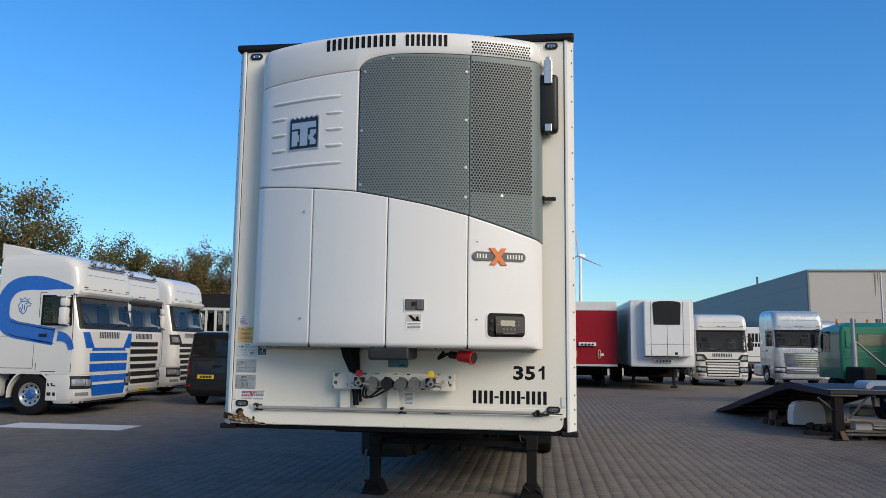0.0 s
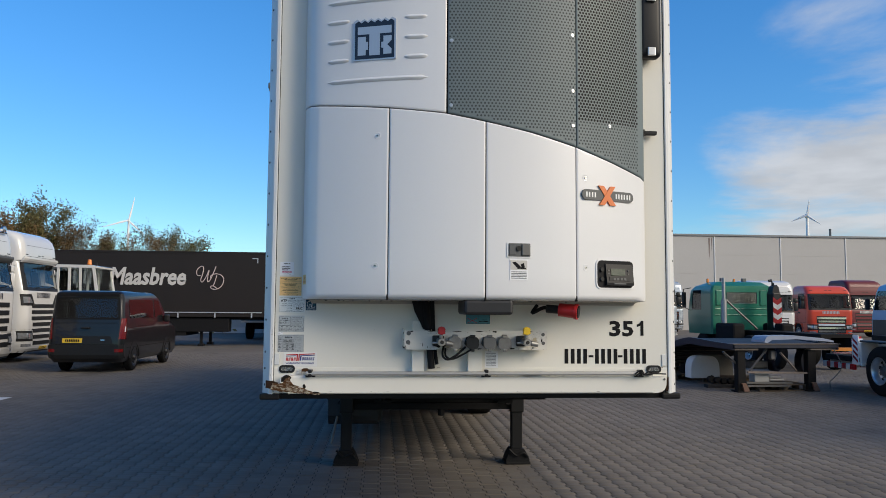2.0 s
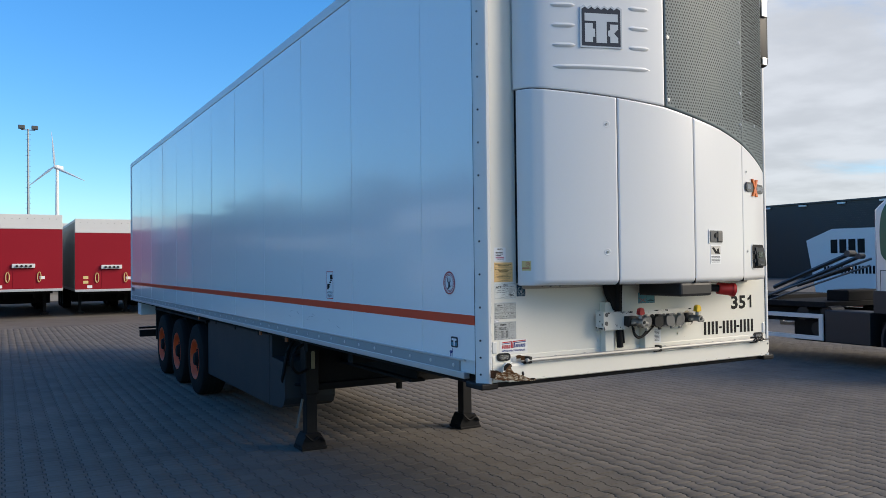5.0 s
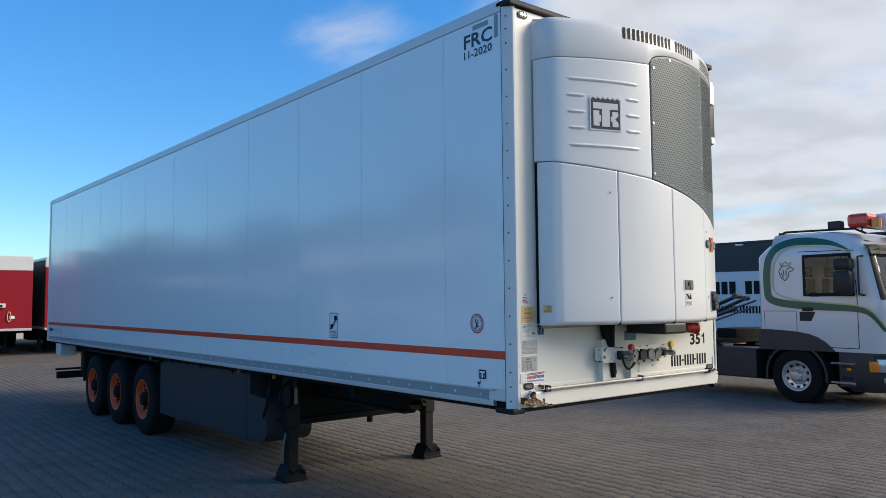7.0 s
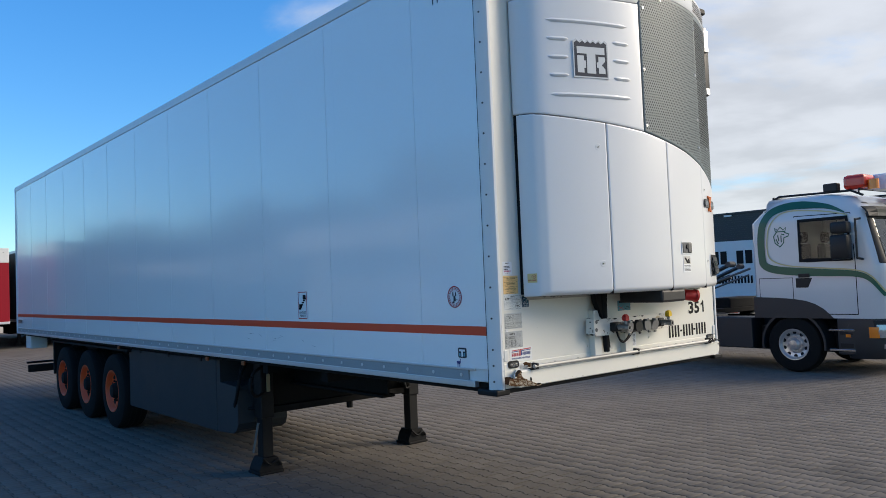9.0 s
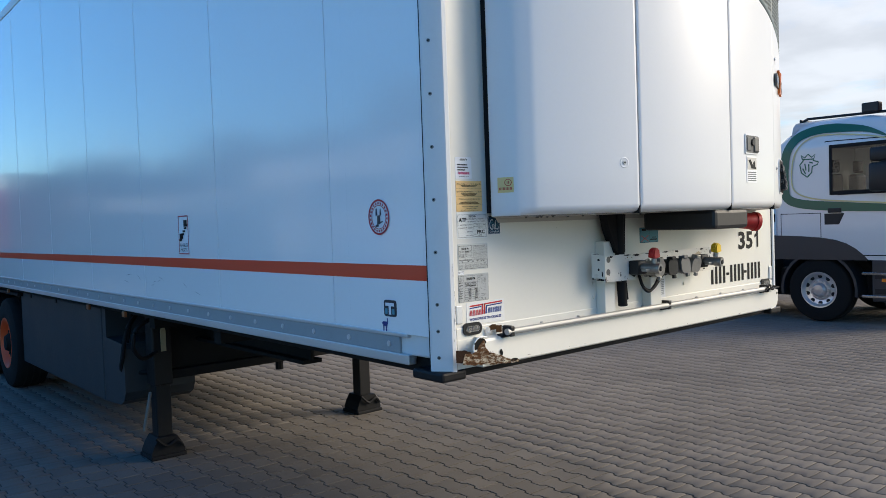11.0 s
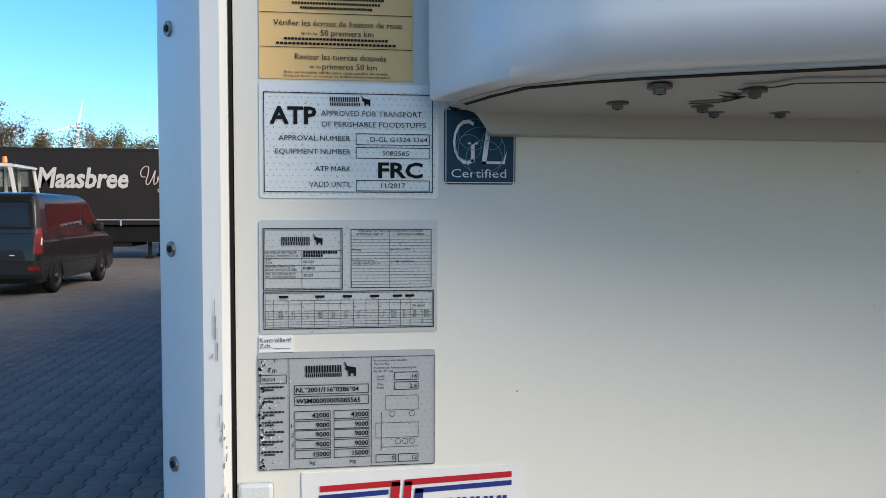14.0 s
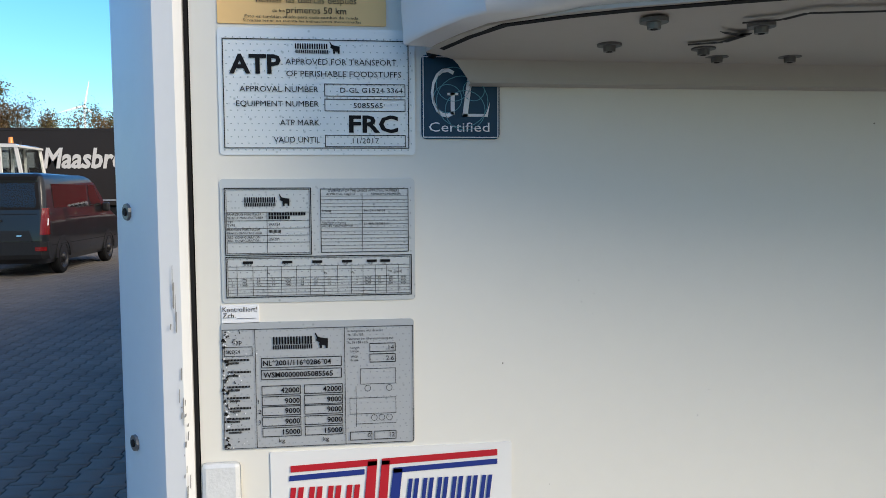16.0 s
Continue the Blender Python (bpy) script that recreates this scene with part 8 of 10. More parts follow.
# dark van, seen from behind
M_VAN = mat("dark_grey_van_paint", (0.010, 0.011, 0.013), 0.3, vary=0.05, coat=0.55, spec=0.25)
van = thing("van", "dark grey panel van with tinted rear windows and red tail lights", "van", (-8.07, 15.54, 0), -1)
van.scale = (0.95, 0.95, 1.02)
sh = Shell([(0.26, 0.10, 4.95, 0.90, 0.16), (0.40, 0.0, 5.02, 0.975, 0.16), (0.72, 0.0, 5.05, 0.99, 0.15), (1.02, 0.03, 4.98, 0.985, 0.14), (1.18, 0.05, 4.45, 0.98, 0.13), (1.34, 0.07, 4.05, 0.965, 0.13), (1.86, 0.15, 3.35, 0.915, 0.12), (1.98, 0.14, 3.05, 0.885, 0.12), (2.03, 0.18, 2.85, 0.84, 0.12), (2.055, 0.28, 2.7, 0.75, 0.12)])
vb = part("body", sh.mesh(bmesh.new(), [0.26, 0.33, 0.40, 0.58, 0.72, 0.9, 1.02, 1.1, 1.18, 1.34, 1.5, 1.7, 1.86, 1.93, 1.98, 2.03, 2.055]), M_VAN, van, smooth=True)
# dark sheet on the solid body stands in for the van's unlit inside
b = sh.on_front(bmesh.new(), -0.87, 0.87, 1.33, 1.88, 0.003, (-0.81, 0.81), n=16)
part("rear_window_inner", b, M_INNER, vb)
b = sh.on_front(bmesh.new(), -0.80, 0.80, 1.38, 1.85, 0.010, (-0.75, 0.75), thick=0.005, n=16)
part("rear_window", b, M_GLASS, vb).visible_shadow = False
b = sh.on_front(bmesh.new(), -0.90, 0.90, 1.235, 1.25, 0.003, thick=0.004, n=16, m=1)
sh.on_front(b, -0.86, 0.86, 0.70, 0.712, 0.003, thick=0.004, n=16, m=1)
part("tailgate_gap", b, M_SEAL, vb)
b = sh.on_front(bmesh.new(), -0.80, 0.80, 1.91, 2.00, 0.05, thick=0.08, n=12)
part("roof_spoiler", b, M_SEAL, vb)
b = sh.on_front(bmesh.new(), -0.72, 0.72, 0.72, 0.92, 0.004, (-0.66, 0.66), thick=0.01, n=12)
part("plate_recess", b, M_DKPLASTIC, vb)
for sg in (-1, 1):
    b = sh.on_front(bmesh.new(), *sorted((sg * 0.865, sg * 0.988)), 0.84, 1.36, 0.012, tuple(sorted((sg * 0.90, sg * 0.975))), thick=0.05, n=8)
    part("tail_light", b, M_REDLENS, vb)
    b = sh.on_side(bmesh.new(), sg, (0.06, 0.22), (0.14, 0.24), 0.84, 1.34, 0.010, thick=0.01, n=6)
    part("tail_light", b, M_REDLENS, vb)
    b = sh.on_side(bmesh.new(), sg, (0.12, 0.16), (0.15, 0.19), 1.02, 1.16, 0.014, thick=0.008, n=3)
    part("reversing_lamp", b, M_STK_WHITE, vb)
    b = sh.on_front(bmesh.new(), *sorted((sg * 0.78, sg * 0.95)), 0.52, 0.60, 0.04, thick=0.02, n=6)
    part("reflector", b, M_REDLENS, vb)
    for a, c, lab in ((2.75, 3.62, 0), (0.55, 2.62, 1)):
        # again a dark sheet in place of the shaded inside
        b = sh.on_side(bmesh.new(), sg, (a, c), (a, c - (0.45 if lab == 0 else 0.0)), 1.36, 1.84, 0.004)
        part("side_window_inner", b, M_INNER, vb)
        b = sh.on_side(bmesh.new(), sg, (a, c), (a, c - (0.45 if lab == 0 else 0.0)), 1.36, 1.84, 0.010, thick=0.005)
        part("side_window", b, M_GLASS, vb).visible_shadow = False
    b = bmesh.new()
    for pts in (((2.65, 0.45), (2.65, 1.85)), ((3.75, 0.45), (3.75, 1.3)), ((1.2, 1.15), (2.65, 1.15)), ((1.2, 0.5), (1.2, 1.85)), ((0.3, 0.62), (4.6, 0.62))):
        sh.ribbon(b, sg, pts, 0.012, 0.003)
    part("door_gap", b, M_SEAL, vb)
    b = bmesh.new()
    quadbox(b, *sorted((sg * 0.98, sg * 1.16)), 3.55, 3.72, 1.22, 1.44, 0.05)
    part("mirror", b, M_DKPLASTIC, van)
    for y in (0.98, 4.05):
        put_wheel(VAN_WHEEL, van, sg * 0.985, y, 0.345, sg)
        b = bmesh.new()
        ring = [(y + 0.46 * math.cos(a), 0.345 + 0.45 * math.sin(a)) for a in np.linspace(0, math.pi, 16)] + [(y + 0.355 * math.cos(a), 0.345 + 0.355 * math.sin(a)) for a in np.linspace(math.pi, 0, 16)]
        prism(b, ring, *sorted((sg * 0.8, sg * 0.996)), "x")
        part("wheel_arch", b, M_DKPLASTIC, van)
b = bmesh.new()
sh.on_front(b, -0.97, 0.97, 0.36, 0.70, 0.03, thick=0.1, n=20)
part("rear_bumper", b, M_DKPLASTIC, van)
b = sh.on_front(bmesh.new(), -0.60, -0.08, 0.75, 0.86, 0.015, thick=0.01)
vp = part("number_plate", b, M_PLATE_Y, van)
b = bmesh.new()
bars(b, -0.52, 0.775, 0.38, 0.06, 8, lambda x, z: sh.front(x, z, 0.019), double=False)
part("plate_bars", b, M_PRINT, vp)
b = bmesh.new()
quadbox(b, -0.12, 0.10, -0.03, 0.05, 1.10, 1.14, 0.01)
part("door_handle", b, M_DKPLASTIC, vb)
b = bmesh.new()
rect(b, 0.40, 0.50, 0.81, 0.83, lambda x, z: sh.front(x, z, 0.006))
part("rear_badge", b, M_CHROME, vb)


# ---------------------------------------------------------------- trailers parked across the yard
def box_trailer(label, at, rz, w, length, z0, z1, front_m, cap_m, side_m, cap=0.55, nose=None, text=None, rear_doors=False, wheels_at=None, legs=True, rail_m=None, group="trailers in a row"):
    """Front faces -y."""
    th = thing("box_trailer", label, "trailer", at, rz, group)
    h = w / 2
    b = bmesh.new()
    quadbox(b, -h, h, 0.02, length, z0 + 0.10, z1 - 0.04, 0.02, 0)
    part("body", b, side_m, th)
    b = bmesh.new()
    quadbox(b, -h - 0.008, h + 0.008, -0.02, 0.06, z0 + 0.06, z1 - cap, 0.012)
    part("front_wall", b, front_m, th)
    b = bmesh.new()
    quadbox(b, -h - 0.012, h + 0.012, -0.03, 0.10, z1 - cap, z1, 0.02)
    part("top_cap", b, cap_m, th)
    for sg in (-1, 1):
        part("edge_rail", box(*sorted((sg * (h - 0.04), sg * (h + 0.012))), 0.0, length, z0, z0 + 0.11, 0.008), rail_m or M_ALU, th)
        part("edge_rail", box(*sorted((sg * (h - 0.04), sg * (h + 0.012))), 0.05, length, z1 - 0.12, z1 - 0.02, 0.008), rail_m or M_ALU, th)
    part("front_sill", box(-h - 0.01, h + 0.01, -0.04, 0.06, z0 - 0.02, z0 + 0.075, 0.01), rail_m or M_ALU, th)
    b = bmesh.new()
    for k in range(10):
        x = -h + 0.18 + (w - 0.36) * k / 9
        tube(b, (x, -0.028, z1 - 0.16), (x, -0.036, z1 - 0.16), 0.013, 8)
    tagged(part("cap_rivets", b, M_GREYPL, th), kind="stuff")
    if nose == "coupling":
        b = bmesh.new()
        quadbox(b, -0.36, 0.36, -0.028, -0.015, z0 + 0.1, z0 + 0.84, 0.01, 0)
        quadbox(b, -0.38, 0.38, -0.14, -0.02, z0 + 0.86, z0 + 1.02, 0.02, 1)
        for k in range(4):
            tube(b, (-0.22 + 0.15 * k, -0.14, z0 + 0.93), (-0.22 + 0.15 * k, -0.20, z0 + 0.93), 0.045, 10, mi=2)
        part("coupling_panel", b, [front_m, M_ALUW, M_DKPLASTIC], th)
        for sg in (-1, 1):
            b = bmesh.new()
            pts = [(sg * 0.52 + 0.06 * math.cos(a), -0.06, z0 + 0.52 + 0.19 * math.sin(a)) for a in np.linspace(0, 2 * math.pi, 15)]
            pipe(b, pts, 0.016, 6)
            part("hose_loop", b, M_STK_YEL, th)
        b = bmesh.new()
        for x, z, mi in ((-0.92, 0.48, 0), (-0.92, 0.30, 0), (-0.78, 0.12, 1), (0.62, 0.44, 1)):
            quadbox(b, x - 0.09, x + 0.09, -0.026, -0.018, z0 + z, z0 + z + 0.11, 0.002, mi)
        tagged(part("front_labels", b, [M_STK_YEL, M_STK_WHITE], th), kind="stuff")
    if nose == "cooler":
        b = bmesh.new()
        quadbox(b, -0.80, 1.12, -0.42, -0.02, z0 + 0.42, z1 - 0.06, 0.05, 0)
        prism(b, [(-0.40, z1 - 1.07), (0.68, z1 - 1.07), (0.72, z1 - 0.20), (0.66, z1 - 0.11), (0.36, z1 - 0.075), (-0.08, z1 - 0.075), (-0.38, z1 - 0.11), (-0.44, z1 - 0.20)], -0.436, -0.40, "y", 1)
        for k in range(9):
            quadbox(b, -0.38, 0.66, -0.442, -0.43, z1 - 1.02 + 0.095 * k, z1 - 0.97 + 0.095 * k, 0.0, 1)
        for x in (-0.52, 0.80):
            quadbox(b, x - 0.006, x + 0.006, -0.426, -0.40, z0 + 0.46, z1 - 0.10, 0.0, 1)
            bars(b, x - 0.10 if x > 0 else x - 0.16, z1 - 1.10, 0.22, 0.05, 4, lambda u, z: Vector((u, -0.4235, z)))
        quadbox(b, -0.76, 1.08, -0.426, -0.40, z0 + 0.92, z0 + 0.928, 0.0, 1)
        quadbox(b, 0.14, 0.152, -0.426, -0.40, z0 + 0.45, z1 - 1.06, 0.0, 1)
        quadbox(b, 0.44, 0.56, -0.43, -0.40, z0 + 0.50, z0 + 0.60, 0.005, 1)
        quadbox(b, -0.78, 0.6, -0.43, -0.40, z0 + 0.40, z0 + 0.44, 0.005, 1)
        part("cooling_unit", b, [M_UNIT, M_DKPLASTIC], th, "white cooling unit with dark grille")
        b = bmesh.new()
        quadbox(b, -0.36, 0.40, -0.14, -0.02, z0 + 0.16, z0 + 0.30, 0.02, 0)
        for k in range(5):
            tube(b, (-0.25 + 0.13 * k, -0.14, z0 + 0.23), (-0.25 + 0.13 * k, -0.2, z0 + 0.23), 0.04, 8, mi=1)
        part("coupling_panel", b, [M_ALUW, M_DKPLASTIC], th)
    if legs:
        for sg in (-1, 1):
            b = bmesh.new()
            quadbox(b, sg * 0.9 - 0.06, sg * 0.9 + 0.06, 2.75, 2.87, 0.08, z0, 0.01)
            quadbox(b, sg * 0.9 - 0.14, sg * 0.9 + 0.14, 2.68, 2.94, 0.0, 0.09, 0.01)
            part("landing_leg", b, M_BLACK, th)
    b = bmesh.new()
    quadbox(b, -1.0, 1.0, 0.3, length - 0.2, z0 - 0.12, z0 + 0.02)
    for x in (-0.5, 0.5):
        quadbox(b, x - 0.06, x + 0.06, 2.0, length - 0.2, z0 - 0.36, z0 - 0.1)
    quadbox(b, -1.15, 1.15, 3.4, 4.6, 0.45, z0 - 0.1, 0.02)
    part("chassis_frame", b, M_CHASSIS, th)
    for y in wheels_at or (length - 5.1, length - 3.8, length - 2.5):
        for sg in (-1, 1):
            put_wheel(BG_WHEEL, th, sg * (h - 0.06), y, 0.5, sg)
    return th


BG_WHEEL = wheel_meshes("bg", 0.50, 0.36, M_CAST, 0.09, M_CHASSIS)
M_REDT = mat("dull_red_front", (0.27, 0.005, 0.016), 0.5, spec=0.25, vary=0.08, scale=1.0, dirt=0.06)
M_CAPW = mat("white_cap", (0.66, 0.66, 0.65), 0.45, vary=0.05, dirt=0.15)
M_CURT_G = mat("grey_green_curtain", (0.26, 0.29, 0.28), 0.4, vary=0.1)
M_CURT_D = mat("dark_curtain", (0.020, 0.0165, 0.015), 0.5, vary=0.15, scale=0.7, wave=0.02, spec=0.25)
M_CURT_B = mat("blue_curtain", (0.015, 0.05, 0.085), 0.45, vary=0.15)
box_trailer("red-fronted trailer with white cap and coupling panel", (-2.97, 28.8, 0), 1.5, 2.6, 13.2, 1.05, 3.92, M_REDT, M_CAPW, M_CURT_G, nose="coupling")
box_trailer("red-fronted curtain trailer with grey sides and white cap", (0.08, 29.0, 0), 0, 2.58, 13.2, 0.98, 3.80, M_REDT, M_CAPW, M_CURT_G, nose="coupling")
box_trailer("red-fronted trailer with dark sides and white cap", (3.12, 29.0, 0), 0, 2.58, 13.2, 0.98, 3.80, M_REDT, M_CAPW, M_CURT_D, nose="coupling", cap=0.40)
box_trailer("white refrigerated trailer with dark cooler grille", (6.22, 28.2, 0), 0, 2.6, 13.4, 1.02, 3.84, M_ALUW, M_ALUW, M_ALUW, nose="cooler", cap=0.1)
box_trailer("short dark blue box body with pale blue top", (-6.56, 36.0, 0), 0, 2.5, 2.7, 0.9, 3.90, M_CURT_B, mat("pale_blue_top", (0.16, 0.33, 0.48), 0.4, vary=0.1), M_CURT_B, cap=0.85, wheels_at=(1.4,), legs=False)
box_trailer("plain white box trailer behind a blue one", (-6.48, 39.4, 0), 0, 2.55, 13.0, 1.0, 3.85, M_ALUW, M_CAPW, M_ALUW, cap=0.2)
box_trailer("tall white box trailer behind the red ones", (-1.3, 46.0, 0), 0, 2.55, 13.0, 0.75, 4.50, M_ALUW, M_CAPW, M_ALUW, cap=0.2)
box_trailer("white box trailer far behind", (1.2, 62.0, 0), 0, 2.55, 13.0, 1.0, 4.6, M_ALUW, M_CAPW, M_ALUW, cap=0.2)

# long dark curtain-sider standing across, its side to the yard
mt = box_trailer("long dark curtain-side trailer with pale lettering and red front", (-5.5, 30.3, 0), 90, 2.6, 13.6, 1.26, 4.09, mat("bright_red_front", (0.40, 0.010, 0.018), 0.45, vary=0.06, spec=0.3), M_CAPW, M_CURT_D, cap=0.55, nose="coupling", rail_m=M_CURT_D)
P_ = lambda a, z: Vector((-1.318, -5.5 - a, z))
M_PALE = mat("pale_lettering", (0.55, 0.53, 0.50), 0.5, vary=0.05)
b = bmesh.new()
text_bm(b, "Maasbree", -12.135, 2.64, 3.2, 0.74, P_, bold=0.03, slant=0.2)
text_bm(b, "en", -14.95, 2.64, 0.75, 0.74, P_, bold=0.03, slant=0.2)
bars(b, -14.05, 2.64, 1.7, 0.55, 4, P_, double=False)
tagged(part("side_lettering", b, M_PALE, mt), kind="stuff")
b = bmesh.new()
W_LINE = ((-8.28, 2.98), (-8.42, 3.00), (-8.44, 3.20), (-8.30, 3.36), (-8.17, 3.34), (-8.19, 3.08), (-8.27, 2.80), (-8.20, 2.70), (-8.06, 2.90), (-7.93, 3.22), (-7.98, 2.94), (-7.98, 2.72), (-7.88, 2.78), (-7.76, 3.05), (-7.64, 3.38))
D_LINE = ((-7.84, 2.84), (-7.84, 2.98), (-7.62, 3.06), (-7.38, 2.98), (-7.30, 2.78), (-7.40, 2.52), (-7.60, 2.40), (-7.80, 2.42), (-7.84, 2.52), (-7.72, 2.53), (-7.56, 2.42))
for pts in (W_LINE, D_LINE, ((-7.60, 3.00), (-7.66, 2.75), (-7.74, 2.53))):
    q = [P_(p.x - 0.05, p.y + 0.05) + Vector((-0.005, 0, 0)) for p in curve_pts([(x, z, 0) for x, z in pts], 5)]
    pipe(b, q, 0.020, 5)
part("script_mark", b, mat("rosy_pale_lettering", (0.55, 0.45, 0.43), 0.5, vary=0.05), mt)
b = bmesh.new()
quadbox(b, -1.33, -1.315, 0.2, 13.5, 1.43, 1.47)
for k in range(9):
    quadbox(b, -1.33, -1.31, 0.6 + 1.55 * k, 0.66 + 1.55 * k, 1.22, 1.47)
rect(b, -6.15, -5.9, 3.77, 3.81, P_)
rect(b, -5.94, -5.9, 3.59, 3.81, P_)
part("curtain_rail", b, M_ALU, mt)

# side box drawn long and black to fill the shaded void under the floor
part("side_box", box(-1.2, -0.6, 1.6, 9.0, 0.62, 1.2, 0.02), M_SEAL, mt)

# ---------------------------------------------------------------- lorries on the sunny side
truck("truck", "white truck with dark windscreen facing the yard", (9.8, 33.2, 0), 0, M_WHITEP, plate=False, roof=3.48, length=2.25, ws=(1.68, 2.66), eyes=True, slat=M_WHITEP, grille=M_DKPLASTIC, slats=6, vis_grille=(0.62, 1.30))
truck("truck", "silver-blue high-roof truck with large bright grille", (13.95, 34.9, 0), 3, M_SILVERCAB, plate=False, roof=3.77, length=2.3, ws=(1.94, 2.74), slat=M_CHROME, grille=M_GREYPL, slats=9, vis_grille=(0.75, 1.62), skirt="paint")
truck("truck", "second silver-blue truck, half hidden", (19.6, 48.0, 0), 3, M_SILVERCAB, roof=3.75, length=2.3, slat=M_CHROME, slats=6)
truck("truck", "orange-red truck with black lower grille", (24.3, 36.0, 0), -7, M_ORANGECAB, roof=3.12, length=2.2, ws=(1.80, 2.62), slat=M_CHROME, grille=M_DKPLASTIC, slats=5, vis_grille=(0.62, 1.40), skirt=True)
truck("truck", "white truck half hidden behind a hook arm", (20.05, 34.2, 0), 0, M_WHITEP, roof=3.3, length=2.2, ws=(1.65, 2.5), slat=M_WHITEP, grille=M_DKPLASTIC, slats=6, vis_grille=(0.62, 1.3))
truck("truck", "dark red high-roof truck", (30.7, 42.5, 0), 0, M_DKREDCAB, roof=3.72, length=2.3, slat=M_DKREDCAB, slats=5)

# white box body between them
wb = thing("swap_container", "white swap container with small dark print", "container", (13.1, 46.0, 0), 0)
part("body", box(-1.7, 3.1, 0.0, 7.0, 1.0, 3.20, 0.03), M_ALUW, wb)
b = bmesh.new()
bars(b, 0.9, 1.95, 1.6, 0.22, 9, flat(-0.004), double=False)
bars(b, 1.2, 2.25, 1.1, 0.55, 5, flat(-0.004), double=False)
rect(b, -1.6, 3.0, 1.32, 1.345, flat(-0.004))
part("print", b, M_PRINT, wb)
b = bmesh.new()
for x in (-1.2, 2.6):
    quadbox(b, x - 0.06, x + 0.06, 0.3, 0.42, 0.0, 1.0)
    quadbox(b, x - 0.06, x + 0.06, 6.3, 6.42, 0.0, 1.0)
part("stand_legs", b, M_CHASSIS, wb)

# green lorry seen from behind
gt = thing("hook_lift_truck", "green day-cab truck seen from behind, tall grey exhaust pipe, hook arm", "truck", (11.36, 22.0, 0), 184)
gt.scale = (0.88, 0.955, 0.955)
sh = Shell(cab_levels(2.76, 1.95, 0.95, ws=(1.75, 2.45)))
gc = part("cab", sh.mesh(bmesh.new(), [float(z) for z in np.linspace(0.95, 2.78, 14)]), M_GREENCAB, gt, smooth=True)
# pale sheet stands in for the lighter inside seen through this pane
b = quadbox(bmesh.new(), -0.62, 0.62, 1.94, 1.956, 2.02, 2.42, 0.03)
part("rear_window_inner", b, M_LINING, gc)
b = quadbox(bmesh.new(), -0.60, 0.60, 1.957, 1.964, 2.04, 2.40, 0.002)
part("rear_window", b, M_GLASS, gc).visible_shadow = False
b = bmesh.new()
for x0, x1 in ((-1.05, -0.75), (0.75, 1.05)):
    quadbox(b, x0, x1, 1.945, 1.965, 1.95, 2.50, 0.03)
quadbox(b, -1.1, 1.1, 1.945, 1.962, 1.60, 1.64, 0.01)
quadbox(b, -1.1, 1.1, 1.945, 1.962, 1.82, 1.85, 0.01)
part("rear_pressing", b, M_GREENCAB, gc)
for sg in (-1, 1):
    # dark sheet for the unlit inside of the closed cab
    b = sh.on_side(bmesh.new(), sg, (0.5, 1.2), (0.6, 1.2), 1.8, 2.5, 0.004)
    part("side_window_inner", b, M_INNER, gc)
    b = sh.on_side(bmesh.new(), sg, (0.5, 1.2), (0.6, 1.2), 1.8, 2.5, 0.011, thick=0.005)
    part("side_window", b, M_GLASS, gc).visible_shadow = False
    b = bmesh.new()
    quadbox(b, *sorted((sg * 1.32, sg * 1.48)), 0.12, 0.24, 1.95, 2.45, 0.04)
    pipe(b, [(sg * 1.2, 0.4, 2.6), (sg * 1.42, 0.2, 2.55), (sg * 1.44, 0.2, 1.9), (sg * 1.2, 0.4, 1.75)], 0.018, 6)
    part("mirror", b, M_DKPLASTIC, gt)
    put_wheel(TRUCK_WHEEL, gt, sg * 1.22, 1.2, 0.5, sg)
    for y in (4.2, 5.5):
        put_wheel(REAR_WHEEL, gt, sg * 1.22, y, 0.5, sg)
    b = bmesh.new()
    quadbox(b, *sorted((sg * 0.72, sg * 1.2)), 2.1, 3.3, 0.5, 1.35, 0.08)
    part("tank", b, M_CHASSIS, gt)
b = bmesh.new()
tube(b, (0.97, 2.35, 0.9), (0.97, 2.35, 2.15), 0.10, 16)
tube(b, (0.97, 2.35, 2.15), (0.97, 2.35, 2.90), 0.065, 14)
part("exhaust_pipe", b, mat("pale_exhaust_steel", (0.34, 0.35, 0.36), 0.4, metal=0.7, vary=0.2, scale=8, dirt=0.2), gt, smooth=True)
b = bmesh.new()
for x, m in ((0.95, 0), (-0.15, 0), (0.55, 1), (-0.35, 1)):
    b = bmesh.new()
    if m == 0:
        lathe(b, [(0.001, 0.16), (0.045, 0.15), (0.055, 0.02), (0.001, 0.0)], (x, 1.2, 2.76), "z", 12)
        part("beacon", b, M_AMBER, gt)
    else:
        quadbox(b, x - 0.08, x + 0.08, 1.5, 1.6, 2.80, 2.92, 0.01)
        part("work_lamp", b, M_GREYPL, gt)
b = bmesh.new()
for x in (-0.42, 0.42):
    quadbox(b, x - 0.06, x + 0.06, 0.5, 7.2, 0.75, 1.02)
quadbox(b, -0.55, 0.55, 2.4, 7.0, 1.02, 1.12)
part("chassis_frame", b, M_CHASSIS, gt)
b = bmesh.new()
pipe(b, [(0.87, 2.3, 2.15), (-0.25, 2.5, 1.15)], 0.035, 8)
part("brace_bar", b, M_CAST, gt)
b = bmesh.new()
quadbox(b, -1.02, -0.68, 2.45, 2.85, 1.05, 2.40, 0.05)
